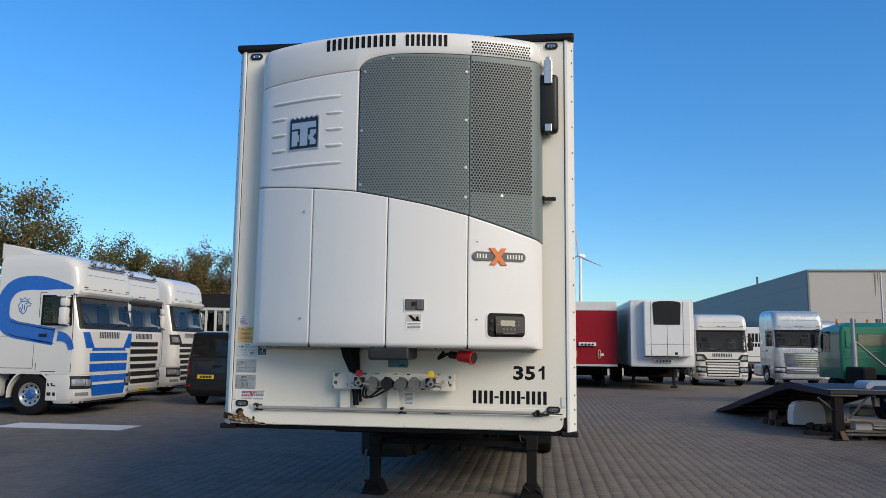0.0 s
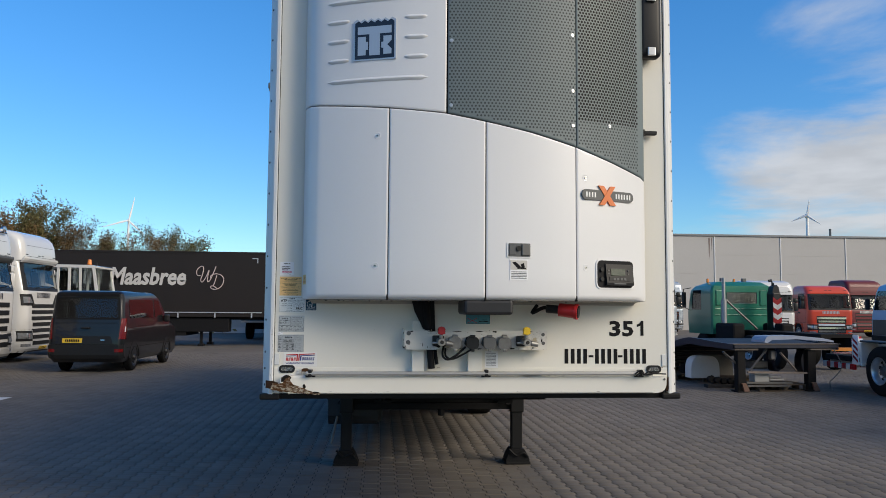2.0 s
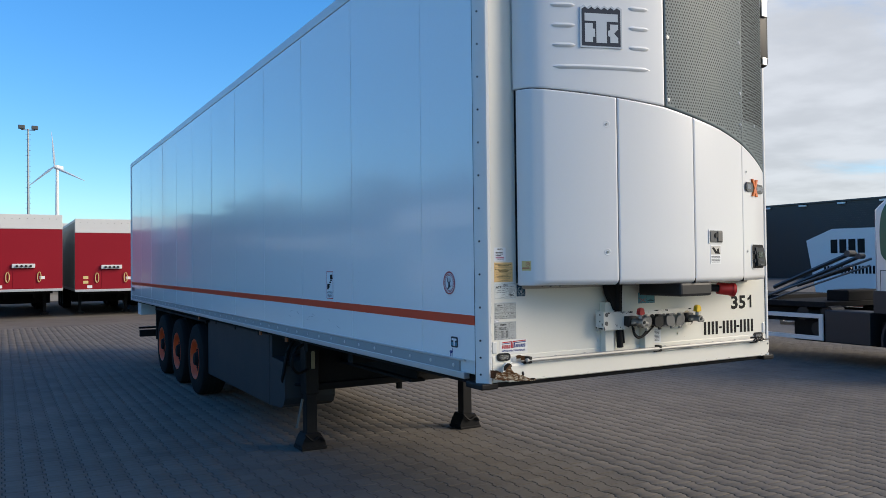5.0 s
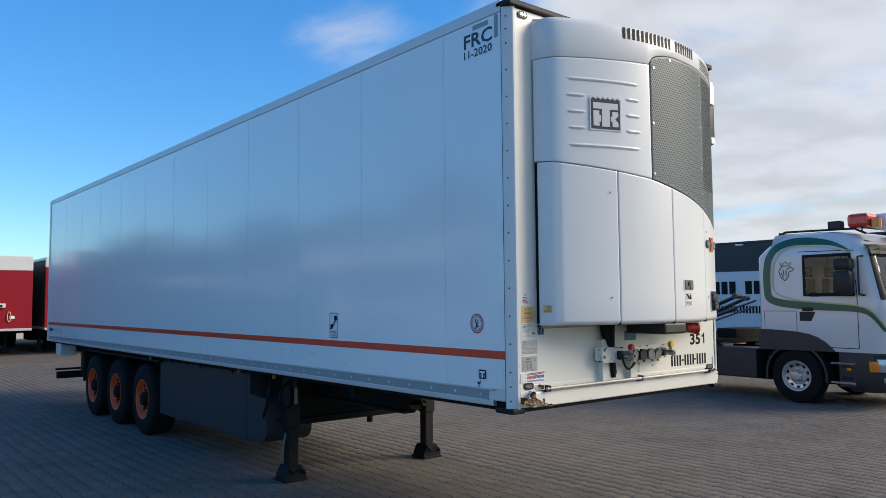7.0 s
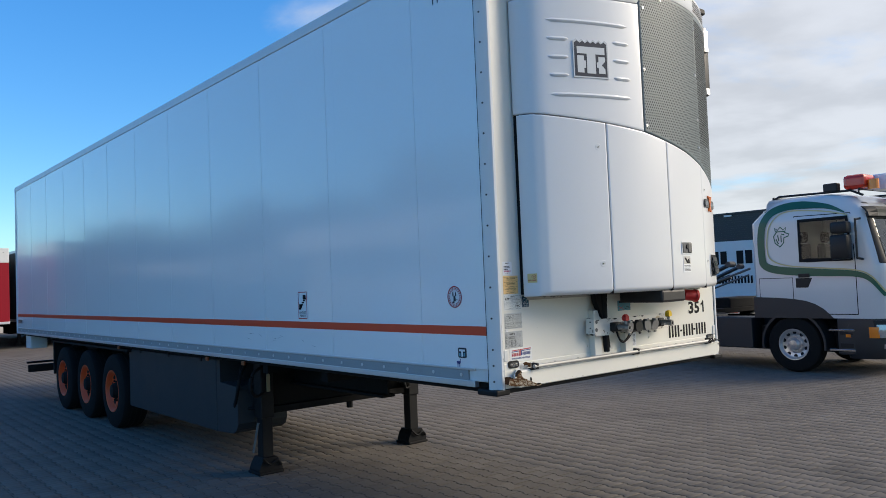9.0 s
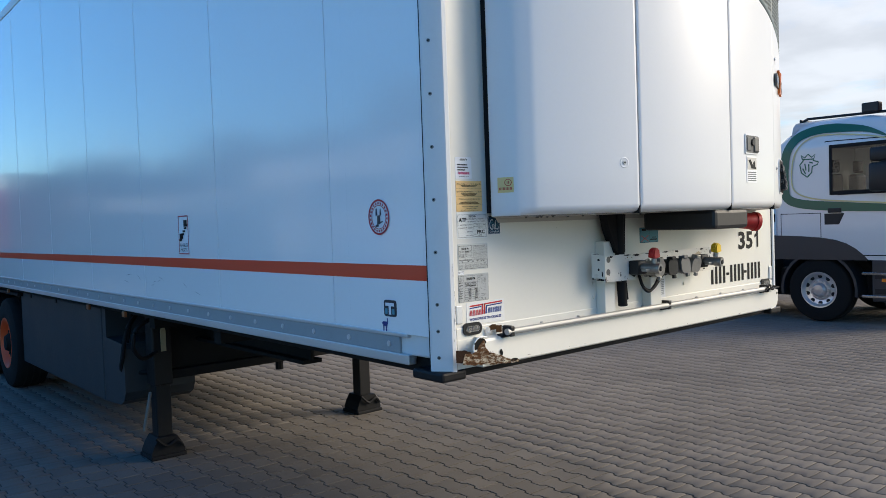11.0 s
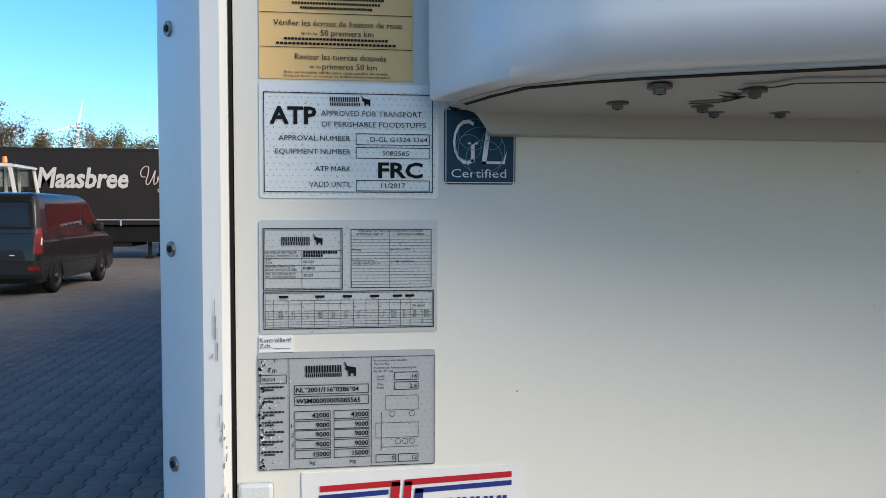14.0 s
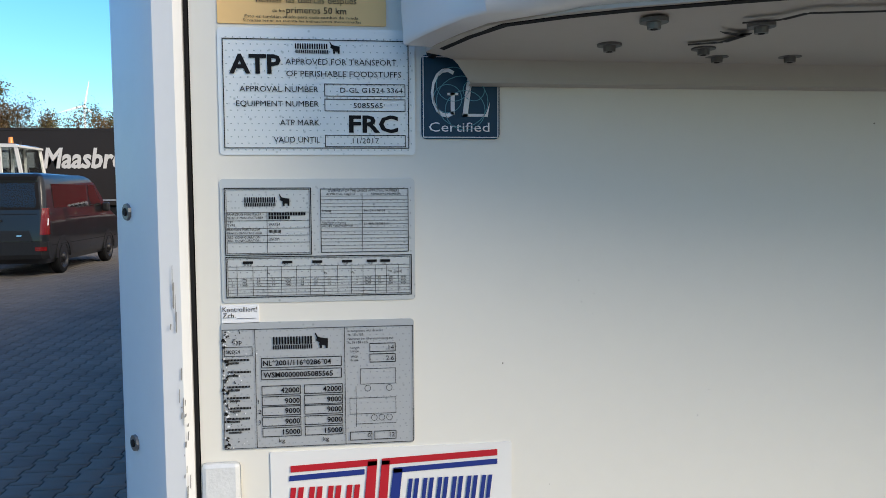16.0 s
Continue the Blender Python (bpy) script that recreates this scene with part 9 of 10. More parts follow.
prism(b, [(-1.00, 2.38), (-0.70, 2.38), (-0.76, 2.60), (-0.88, 2.66), (-0.96, 2.58)], 2.50, 2.80, "y")
pipe(b, [(-0.86, 2.6, 2.50), (-0.86, 2.6, 2.72), (-0.80, 2.6, 2.82), (-0.70, 2.6, 2.80)], 0.05, 8)
arm = part("hook_arm", b, M_DKPLASTIC, gt)
for k in range(6):
    for sg in (0, 1):
        b = bmesh.new()
        x0, x1 = (-1.02, -0.85) if sg == 0 else (-0.85, -0.68)
        z = 1.12 + 0.17 * k
        d = 0.10
        za, zb = (z + d, z) if sg == 0 else (z, z + d)
        b.faces.new([b.verts.new((x, 2.86, zz)) for x, zz in ((x0, za), (x1, zb), (x1, zb + 0.17), (x0, za + 0.17))])
        bmesh.ops.solidify(b, geom=b.faces[:], thickness=0.004)
        part("chevron", b, M_LRED if k % 2 else M_STK_WHITE, arm)

# recovery deck standing on its own legs
dk = thing("recovery_deck", "dark steel vehicle recovery deck standing on props, ramp down", "vehicle deck", (6.75, 10.8, 0), 5.6)
M_DECK = mat("black_navy_deck", (0.010, 0.011, 0.015), 0.5, vary=0.4, scale=3, dirt=0.10, spec=0.3)
M_DECKRAIL = mat("dark_blue_steel", (0.010, 0.014, 0.028), 0.42, vary=0.3, scale=6, dirt=0.15, spec=0.4)
M_RUSTBAR = mat("rusty_grey_steel", (0.16, 0.13, 0.11), 0.6, vary=0.4, scale=8, dirt=0.4)
M_FOOT = mat("rusty_foot_plate", (0.13, 0.075, 0.055), 0.75, vary=0.5, scale=14, bump=0.2)
M_OLDPLANK = mat("weathered_plank", (0.15, 0.125, 0.105), 0.85, vary=0.35, scale=5, wave=0.4)
deck_line = smooth_line([(0.0, 0.985), (0.9, 1.02), (1.55, 1.055), (1.95, 1.055), (2.45, 0.975), (3.4, 0.78), (4.6, 0.53), (5.9, 0.25), (6.92, 0.045)], 5)
b = bmesh.new()
prism(b, [(y, z - 0.045) for y, z in deck_line] + [(y, z - 0.01) for y, z in deck_line[::-1]], 0.06, 2.41, "x")
part("deck", b, M_DECK, dk)
for x in (0.0, 2.40):
    b = bmesh.new()
    prism(b, [(y, max(0.004, z - (0.10 + 0.04 * min(1.0, y / 1.5)) * min(1.0, (7.0 - y) / 1.8 + 0.25))) for y, z in deck_line] + [(y, z + 0.012) for y, z in deck_line[::-1]], x, x + 0.07, "x")
    part("side_rail", b, M_DECKRAIL, dk)
for k in range(9):
    y = 0.35 + 0.72 * k
    z = float(np.interp(y, [p[0] for p in deck_line], [p[1] for p in deck_line]))
    if z > 0.2:
        part("cross_member", box(0.08, 2.39, y, y + 0.07, z - 0.12, z - 0.05, 0.004), M_DECK, dk)
part("end_plate", box(0.02, 2.45, -0.03, -0.002, 0.915, 0.995, 0.006), M_DECKRAIL, dk)
part("end_lip", box(-0.02, 2.49, -0.05, 0.16, 0.996, 1.008, 0.003), M_RUSTBAR, dk, "worn bright steel lip")
for x0, x1 in ((0.04, 0.58), (1.80, 2.46)):
    part("packing_plank", box(x0, x1, 0.0, 0.16, 0.872, 0.913, 0.006), M_OLDPLANK, dk)
for x0, x1 in ((0.13, 0.31), (1.76, 1.95)):
    b = bmesh.new()
    quadbox(b, x0, x1, 0.04, 0.20, 0.03, 0.872, 0.012)
    quadbox(b, x0 - 0.04, x1 + 0.05, 0.0, 0.26, 0.0, 0.032, 0.006)
    part("prop", b, M_CHASSIS, dk)
    b = bmesh.new()
    prism(b, [(x0 + 0.06, 0.19), (x0 + 0.15, 0.19), (x0 + 0.24, 0.02), (x0 + 0.11, 0.02)], -0.012, 0.036, "y")
    part("foot_plate", b, M_FOOT, dk)
for pts in (((0.35, 0.415), (1.72, 0.39)), ((0.31, 0.20), (1.37, 0.18)), ((0.34, 0.13), (1.32, 0.125))):
    (xa, za), (xb, zb) = pts
    b = bmesh.new()
    prism(b, [(xa, za - 0.018), (xb, zb - 0.018), (xb, zb + 0.020), (xa, za + 0.020)], 0.02, 0.075, "y")
    part("cross_bar", b, M_RUSTBAR if za > 0.3 else M_CAST, dk)
for (xa, za), (xb, zb), m in (((0.45, 0.44), (0.86, 0.90), M_CAST), ((1.16, 0.82), (1.54, 0.42), M_RUSTBAR), ((-0.16, 0.84), (0.13, 0.60), M_CAST)):
    part("brace", pipe(bmesh.new(), [(xa, 0.12, za), (xb, 0.12, zb)], 0.024, 4), m, dk)
b = bmesh.new()
quadbox(b, 0.56, 0.90, 0.12, 0.34, 0.20, 0.385, 0.012)
M_CASING = mat("pale_grey_casing", (0.30, 0.30, 0.29), 0.55, vary=0.25, dirt=0.3)
part("grey_casing", b, M_CASING, dk)
for x1, z in ((1.22, 0.235), (1.16, 0.295)):
    part("casing_arm", box(0.905, x1, 0.10, 0.20, z, z + 0.03, 0.004), M_CASING, dk)
b = bmesh.new()
quadbox(b, 0.94, 1.30, 0.75, 1.15, 0.42, 0.60, 0.04)
part("winch_housing", b, M_CAST, dk)
part("work_lamp", quadbox(bmesh.new(), 1.00, 1.12, 0.20, 0.32, 0.66, 0.86, 0.02), M_CAST, dk)
for xc, zc in ((1.58, 0.62), (2.30, 0.56)):
    b = bmesh.new()
    ring = [(xc + 0.13 * math.cos(a), zc + 0.27 * math.sin(a)) for a in np.linspace(2.0, 5.4, 16)] + [(xc + 0.03 + 0.10 * math.cos(a), zc + 0.22 * math.sin(a)) for a in np.linspace(5.4, 2.0, 16)]
    prism(b, ring, 0.85, 1.10, "y")
    part("hanging_guard", b, M_DECKRAIL, dk, "curved dark blue guard")
for xc, yc, hw, ht, m, lab in ((0.48, 2.0, 0.36, 0.51, M_CAPW, "white plastic mudguard stored under the deck"), (1.05, 2.35, 0.34, 0.50, mat("old_grey_mudguard", (0.17, 0.16, 0.145), 0.7, vary=0.4, dirt=0.4), "dirty grey mudguard")):
    b = bmesh.new()
    pr = [(xc + hw * math.copysign(abs(math.cos(a)) ** 0.6, math.cos(a)), 0.20 + (ht - 0.07) * math.sin(a) ** 0.6) for a in np.linspace(0.001, math.pi - 0.001, 21)] + [(xc - hw, 0.12), (xc + hw, 0.12)]
    prism(b, pr, yc, yc + 0.30, "y")
    part("stored_mudguard", b, m, dk, lab)
b = bmesh.new()
prism(b, [(0.81 + 0.12 * (1 - math.cos(t)), 1.03 + 0.14 * math.sin(t)) for t in np.linspace(0, math.pi / 2, 6)] + [(1.57, 1.175), (2.2, 1.12), (2.44, 1.07), (2.46, 1.03), (2.30, 1.05), (1.57, 1.10), (0.98, 1.08), (0.88, 1.02)], 0.12, 0.62, "y")
part("pale_cover", b, mat("pale_blue_cover", (0.24, 0.28, 0.37), 0.3, vary=0.1, dirt=0.1), dk)
b = bmesh.new()
pipe(b, curve_pts([(2.34, 0.02, 0.92), (2.44, -0.04, 0.70), (2.46, -0.08, 0.50), (2.30, -0.06, 0.30), (2.20, -0.05, 0.20), (2.26, -0.04, 0.012)], 8), 0.011, 8)
part("hose", b, mat("grey_hose", (0.16, 0.16, 0.15), 0.7, vary=0.2), dk)
link_rng = random.Random(8)
for k in range(9):
    b = bmesh.new()
    lathe(b, [(0.001, -0.05), (0.055, -0.045), (0.07, 0.0), (0.055, 0.045), (0.001, 0.05)], (0.02 + 0.08 * k, 1.0 + 0.05 * (k % 2), 0.20 - 0.012 * k + link_rng.uniform(-0.015, 0.015)), "y", 8)
    part("chain_block", b, M_CHASSIS, dk)
part("chain_board", box(-0.05, 0.62, 0.96, 1.12, 0.0, 0.075, 0.005), M_DECK, dk)
for k in range(7):
    x, y = 0.0 + 0.12 * k + link_rng.uniform(-0.03, 0.03), 2.9 + 0.30 * k % 1.1
    b = bmesh.new()
    quadbox(b, x, x + link_rng.uniform(0.08, 0.16), y, y + 0.2, 0.145, 0.145 + link_rng.uniform(0.08, 0.24), 0.02)
    part("loose_fitting", b, M_CHASSIS if k % 3 else M_FOOT, dk)


# ---------------------------------------------------------------- white and green crane truck close to the trailer
def green_stripes(sh, bs, cab):
    for sg in (-1, 1):
        b = bmesh.new()
        line = smooth_line([(0.60, 2.80), (0.95, 2.94), (1.53, 3.00), (1.90, 2.92), (2.08, 2.72), (2.14, 2.45), (2.14, 2.12), (2.10, 1.95), (1.90, 1.86), (1.50, 1.81), (1.0, 1.775), (0.46, 1.735), (0.22, 1.62), (0.06, 1.36)])
        n = len(line)
        sh.ribbon(b, sg, line, [(0.02 + 0.12 * min(1.0, k / 10)) if k < n * 0.72 else 0.14 - 0.10 * (k - n * 0.72) / (n * 0.28) for k in range(n)], 0.014)
        part("side_stripe", b, M_GREENP, cab)
        b = bmesh.new()
        inner = smooth_line([(0.55, 2.75), (0.97, 2.85), (1.53, 2.905), (1.80, 2.84), (1.96, 2.66), (2.02, 2.43), (2.02, 2.16), (1.94, 2.03), (1.76, 1.95), (1.50, 1.90), (1.0, 1.855), (0.46, 1.80), (0.22, 1.69), (0.06, 1.43)])
        sh.ribbon(b, sg, inner, 0.022, 0.014)
        part("pinstripe", b, M_GOLDP, cab)
        crest(sh, sg, cab, 1.76, 2.45, 0.18, M_GREENP)
        b = sh.on_side(bmesh.new(), sg, (1.30, 1.52), (1.22, 1.52), 1.52, 1.69, 0.006, thick=0.004)
        part("side_vent", b, M_DKPLASTIC, cab)
        for z in (0.42, 0.76):
            part("step_trim", box(*sorted((sg * 1.236, sg * 1.25)), 0.55, 0.98, z, z + 0.035, 0.004), M_CHROME, cab)
        part("side_marker", box(*sorted((sg * 1.236, sg * 1.248)), 0.62, 0.70, 0.66, 0.71, 0.004), M_AMBER, cab)
        b = bs.on_side(bmesh.new(), sg, (0.17, 0.31), (0.17, 0.31), 0.66, 0.84, 0.012, thick=0.03)
        part("corner_lamp", b, M_AMBER, cab)
        b = bs.on_side(bmesh.new(), sg, (0.02, 0.165), (0.02, 0.165), 0.66, 0.84, 0.012, thick=0.03)
        part("side_headlight", b, M_HEAD, cab)


ct, ct_sh, ct_bs, ct_cab = truck("crane_truck", "white day-cab crane truck with green stripes and red light bar", (10.28, 1.47, 0), -2.6, M_WHITEP, roof=3.17, length=2.34, lower=M_GREYCAB, slat=M_GREENP, grille=M_DKPLASTIC, slats=4, visor=M_DKPLASTIC, stripes=green_stripes, chassis=9.5, rear_axles=(7.08, 8.56), hub=1.64, vis_grille=(1.05, 1.62), skirt=False, plate=False, ws=(1.95, 2.73), door=(0.47, 1.50), round_back=0.75, mirror_y=0.46, mirror_d=0.30, inner=mat("grey_cab_lining", (0.21, 0.22, 0.215), 0.8, vary=0.35, scale=1.5))
b = bmesh.new()
quadbox(b, -1.0, -0.55, 0.34, 0.72, 3.19, 3.45, 0.07, 0)
quadbox(b, -0.55, 0.75, 0.10, 0.42, 3.17, 3.45, 0.02, 1)
quadbox(b, 0.75, 1.1, 0.34, 0.72, 3.19, 3.45, 0.07, 0)
tube(b, (-0.85, 0.26, 3.17), (-0.85, 0.26, 3.34), 0.085, 14, mi=2)
part("light_bar", b, [mat("red_light_bar", (0.58, 0.030, 0.015), 0.2, vary=0.1, coat=0.4), M_STK_WHITE, M_AMBER], ct, "red and white roof light bar with amber beacon")
b = bmesh.new()
for y in (0.45, 2.0):
    pipe(b, [(-1.0, y, 3.11), (-0.98, y, 3.19), (0.98, y, 3.19), (1.0, y, 3.11)], 0.02, 6)
for x in (-0.95, 0.95):
    pipe(b, [(x, 0.4, 3.08), (x, 0.6, 3.18), (x, 1.9, 3.21), (x, 2.1, 3.11)], 0.022, 6)
quadbox(b, -1.02, -0.88, 0.80, 1.05, 3.19, 3.34, 0.02)
part("roof_rack", b, M_DKPLASTIC, ct)
for sg in (-1, 1):
    b = bmesh.new()
    prism(b, [(0.88, 0.975), (0.96, 1.06), (1.06, 1.15), (1.20, 1.23), (1.36, 1.285), (1.58, 1.32), (1.90, 1.345), (2.35, 1.36), (2.35, 0.975)], *sorted((sg * 1.19, sg * 1.25)), "x")
    part("lower_trim", b, M_GREYCAB, ct_cab)
    b = bmesh.new()
    prism(b, [(1.64 + 0.72 * math.cos(a), 0.45 + 0.74 * math.sin(a)) for a in np.linspace(0, math.pi, 18)], *sorted((sg * 0.72, sg * 0.80)), "x")
    part("arch_liner", b, M_SEAL, ct)
    b = bmesh.new()
    quadbox(b, *sorted((sg * 0.75, sg * 1.22)), 2.44, 3.30, 0.40, 0.98, 0.02)
    part("side_box", b, M_GREYCAB, ct)
    b = bmesh.new()
    x0, x1 = sorted((sg * 1.19, sg * 1.23))
    quadbox(b, x0, x1, 3.34, 6.2, 0.42, 0.50, 0.006)
    quadbox(b, x0, x1, 3.34, 6.2, 0.82, 0.90, 0.006)
    quadbox(b, x0, x1, 3.34, 3.42, 0.50, 0.82, 0.006)
    quadbox(b, x0, x1, 6.12, 6.2, 0.50, 0.82, 0.006)
    part("side_guard", b, M_CAPW, ct, "white side guard rails")
    for y, z in ((3.1, 0.66), (3.5, 0.62), (3.3, 0.92), (3.8, 0.90)):
        part("air_tank", tube(bmesh.new(), (sg * 0.8, y, z), (sg * 1.15, y, z), 0.13, 14), M_DKPLASTIC, ct)
    b = bmesh.new()
    quadbox(b, *sorted((sg * 0.85, sg * 1.24)), 6.4, 9.2, 1.06, 1.10, 0.02, 0)
    quadbox(b, *sorted((sg * 0.85, sg * 1.24)), 9.15, 9.21, 0.55, 1.05, 0.02, 1)
    part("rear_mudguard", b, [M_DKPLASTIC, M_CAPW], ct)
b = bmesh.new()
quadbox(b, -0.85, 0.85, 4.6, 9.4, 1.10, 1.20, 0.01)
quadbox(b, -1.2, 1.2, 3.3, 4.8, 1.02, 1.12, 0.01)
part("bed", b, M_CHASSIS, ct)
b = bmesh.new()
quadbox(b, -1.22, -1.0, 9.450, 9.510, 0.72, 1.12, 0.005, 0)
for k in range(3):
    prism(b, [(-1.22, 0.74 + 0.14 * k), (-1.0, 0.82 + 0.14 * k), (-1.0, 0.89 + 0.14 * k), (-1.22, 0.81 + 0.14 * k)], 9.512, 9.516, "y", 1)
for k in range(9):
    x = -1.2 + 0.27 * k
    quadbox(b, x, x + 0.135, 9.530, 9.550, 0.55, 0.67, 0.0, k % 2)
quadbox(b, -1.2, 1.2, 9.520, 9.530, 0.55, 1.0, 0.0, 0)
quadbox(b, -1.1, -0.4, 9.535, 9.550, 0.86, 0.96, 0.0, 2)
part("rear_marker_board", b, [M_STK_WHITE, M_LRED, M_AMBER], ct, "red and white striped marker board")
for k in range(4):
    b = bmesh.new()
    z = 0.62 + 0.12 * k
    b.faces.new([b.verts.new((-1.262, y, zz)) for y, zz in ((9.22, z), (9.40, z + 0.11), (9.40, z + 0.17), (9.22, z + 0.06))])
    bmesh.ops.solidify(b, geom=b.faces[:], thickness=0.004)
    part("chevron", b, M_LRED, ct)
part("side_board", box(-1.256, -1.236, 9.21, 9.41, 0.58, 1.20, 0.005), M_STK_WHITE, ct, "white side board with red stripes")
for k in range(8):
    part("bar_segment", box(-1.24, -1.18, 9.42 + 0.155 * k, 9.574 + 0.155 * k, 0.46, 0.58, 0.003), M_STK_WHITE if k % 2 else M_LRED, ct)
part("tail_strip", box(-1.02, -0.30, 10.67, 10.69, 0.79, 0.87, 0.004), mat("orange_yellow_strip", (0.62, 0.22, 0.03), 0.5, vary=0.3, scale=12), ct)
part("tail_lamp", box(-0.98, -0.50, 10.67, 10.72, 0.67, 0.76, 0.02), M_REDLENS, ct)
part("tail_panel", box(-1.06, -0.26, 10.665, 10.68, 0.50, 0.665, 0.004), M_STK_WHITE, ct)
for k in range(6):
    part("tail_bar", box(-1.06 + 0.14 * k, -0.925 + 0.14 * k, 10.685, 10.70, 0.42, 0.495, 0.003), M_LRED if k % 2 else M_STK_WHITE, ct)
part("rear_beam", box(-1.18, 1.18, 9.50, 10.66, 0.62, 0.74, 0.01), M_CHASSIS, ct)
# folded loader crane
b = bmesh.new()
quadbox(b, -0.55, 0.55, 3.3, 3.75, 1.1, 1.32, 0.03)
part("crane_base", b, M_CHASSIS, ct)
M_CRANE = mat("grey_crane_steel", (0.035, 0.035, 0.036), 0.45, vary=0.15, dirt=0.3)
b = bmesh.new()
for (p, q, r) in (((-0.9, 4.6, 1.25), (-0.75, 2.9, 1.95), 0.035), ((-0.7, 4.8, 1.35), (-0.6, 3.2, 2.00), 0.04), ((-0.4, 4.5, 1.4), (-0.3, 3.4, 1.75), 0.05)):
    pipe(b, [p, q], r, 4)
tube(b, (-0.82, 2.9, 1.95), (-0.68, 2.9, 1.95), 0.05, 12)
tube(b, (-0.70, 3.2, 2.00), (-0.5, 3.2, 2.00), 0.06, 12)
part("crane_arm", b, M_CRANE, ct)
part("crane_hose", pipe(bmesh.new(), [(-1.0, 4.7, 1.2), (-0.9, 2.6, 1.90)], 0.022, 8), M_CAST, ct)
part("crane_hose", pipe(bmesh.new(), [(-1.05, 4.6, 1.12), (-0.95, 2.6, 1.78)], 0.018, 8), M_CAST, ct)

# white box lorry behind it; its name stays as bars
vb2 = thing("roll_container", "white open-top container on a dark red frame", "container", (20.5, 5.0, 0))
b = bmesh.new()
prism(b, [(0.0, 0.62), (7.6, 0.62), (7.95, 2.55), (7.0, 2.92), (0.0, 2.86)], 0.0, 2.4, "x")
part("container", b, M_CAPW, vb2)
b = bmesh.new()
P2 = lambda a, z: Vector((-0.008, 7.6 - a, z))
bars(b, 0.55, 2.10, 1.25, 0.46, 4, P2, double=False)
bars(b, 2.1, 2.10, 1.30, 0.46, 4, P2, double=False)
bars(b, 3.7, 2.10, 2.8, 0.46, 8, P2, double=False)
bars(b, 0.3, 1.42, 2.4, 0.26, 10, P2)
bars(b, 3.0, 1.42, 2.8, 0.26, 11, P2)
tagged(part("lettering", b, M_PRINT, vb2), kind="stuff")
b = bmesh.new()
quadbox(b, 0.1, 2.3, -0.2, 7.7, 0.40, 0.60)
for y in (0.8, 3.5, 6.8):
    quadbox(b, 0.2, 2.2, y, y + 0.3, 0.0, 0.42)
part("frame_rails", b, mat("dark_red_frame", (0.25, 0.02, 0.02), 0.5, vary=0.1), vb2)

# blue flatbed with timber panels
bt = thing("flatbed_truck", "pale blue flatbed truck with a brown timber side panel", "truck", (18.40, 21.92, 0), 176)
sh = Shell([(0.6, 0.0, 1.5, 1.2, 0.22), (1.35, 0.02, 1.5, 1.2, 0.20), (1.6, 0.06, 1.5, 1.19, 0.18), (2.40, 0.30, 1.48, 1.14, 0.16), (2.58, 0.36, 1.46, 1.08, 0.16), (2.66, 0.52, 1.40, 0.98, 0.16)])
cb = part("cab", sh.mesh(bmesh.new(), [0.6, 1.0, 1.35, 1.6, 1.8, 2.1, 2.40, 2.5, 2.58, 2.66]), M_BLUECAB, bt, smooth=True)
for sg in (-1, 1):
    # cab is solid: its shaded inside is a dark sheet under the glass
    b = sh.on_side(bmesh.new(), sg, (0.30, 1.16), (0.44, 1.16), 1.74, 2.42, 0.005)
    part("side_window", b, M_INNER, cb)
    b = sh.on_side(bmesh.new(), sg, (0.30, 1.16), (0.44, 1.16), 1.74, 2.42, 0.012, thick=0.005)
    part("window_glass", b, M_GLASS, cb).visible_shadow = False
    b = sh.on_side(bmesh.new(), sg, (0.2, 1.46), (0.2, 1.46), 0.62, 1.40, 0.004)
    part("lower_panel", b, M_GREYCAB, cb)
    b = bmesh.new()
    quadbox(b, *sorted((sg * 1.25, sg * 1.42)), 0.10, 0.22, 1.75, 2.15, 0.04)
    part("mirror", b, M_DKPLASTIC, bt)
    put_wheel(TRUCK_WHEEL, bt, sg * 1.2, 1.0, 0.5, sg)
    put_wheel(REAR_WHEEL, bt, sg * 1.2, 5.6, 0.5, sg)
# dark sheet alone, for the shade behind the windscreen
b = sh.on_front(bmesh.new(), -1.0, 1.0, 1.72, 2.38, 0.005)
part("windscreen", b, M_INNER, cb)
b = lathe(bmesh.new(), [(0.001, 0.18), (0.07, 0.17), (0.08, 0.02), (0.001, 0.0)], (0.3, 1.3, 2.58), "z", 12)
part("beacon", b, M_AMBER, bt)
b = bmesh.new()
quadbox(b, -1.2, 1.2, 1.85, 7.2, 1.0, 1.15, 0.01)
quadbox(b, -0.5, 0.5, 1.2, 7.0, 0.7, 1.0)
part("bed", b, M_CHASSIS, bt)
M_TIMBER = mat("weathered_timber_panel", (0.64, 0.26, 0.125), 0.85, vary=0.25, scale=2.5, spec=0.1, fine=50, bump=0.2)
part("timber_panel", quadbox(bmesh.new(), 1.04, 1.15, 1.70, 5.0, 1.02, 2.33, 0.01), M_TIMBER, bt)
for y in (2.25, 3.25, 4.05):
    part("strap", quadbox(bmesh.new(), 1.152, 1.165, y, y + 0.04, 1.10, 2.60), M_CAPW, bt)
part("head_frame", box(-1.19, 1.19, 1.58, 1.66, 1.0, 2.85, 0.01), M_DKPLASTIC, bt)
for k in range(9):
    for sx in (-1, 1):
        b = quadbox(bmesh.new(), sx * 1.185 - 0.018, sx * 1.185 + 0.018, 1.72 + 0.66 * k, 1.77 + 0.66 * k, 1.0, 2.88 if k < 5 else 2.70)
        part("stake", b, M_CAST if k % 2 else M_DKPLASTIC, bt)
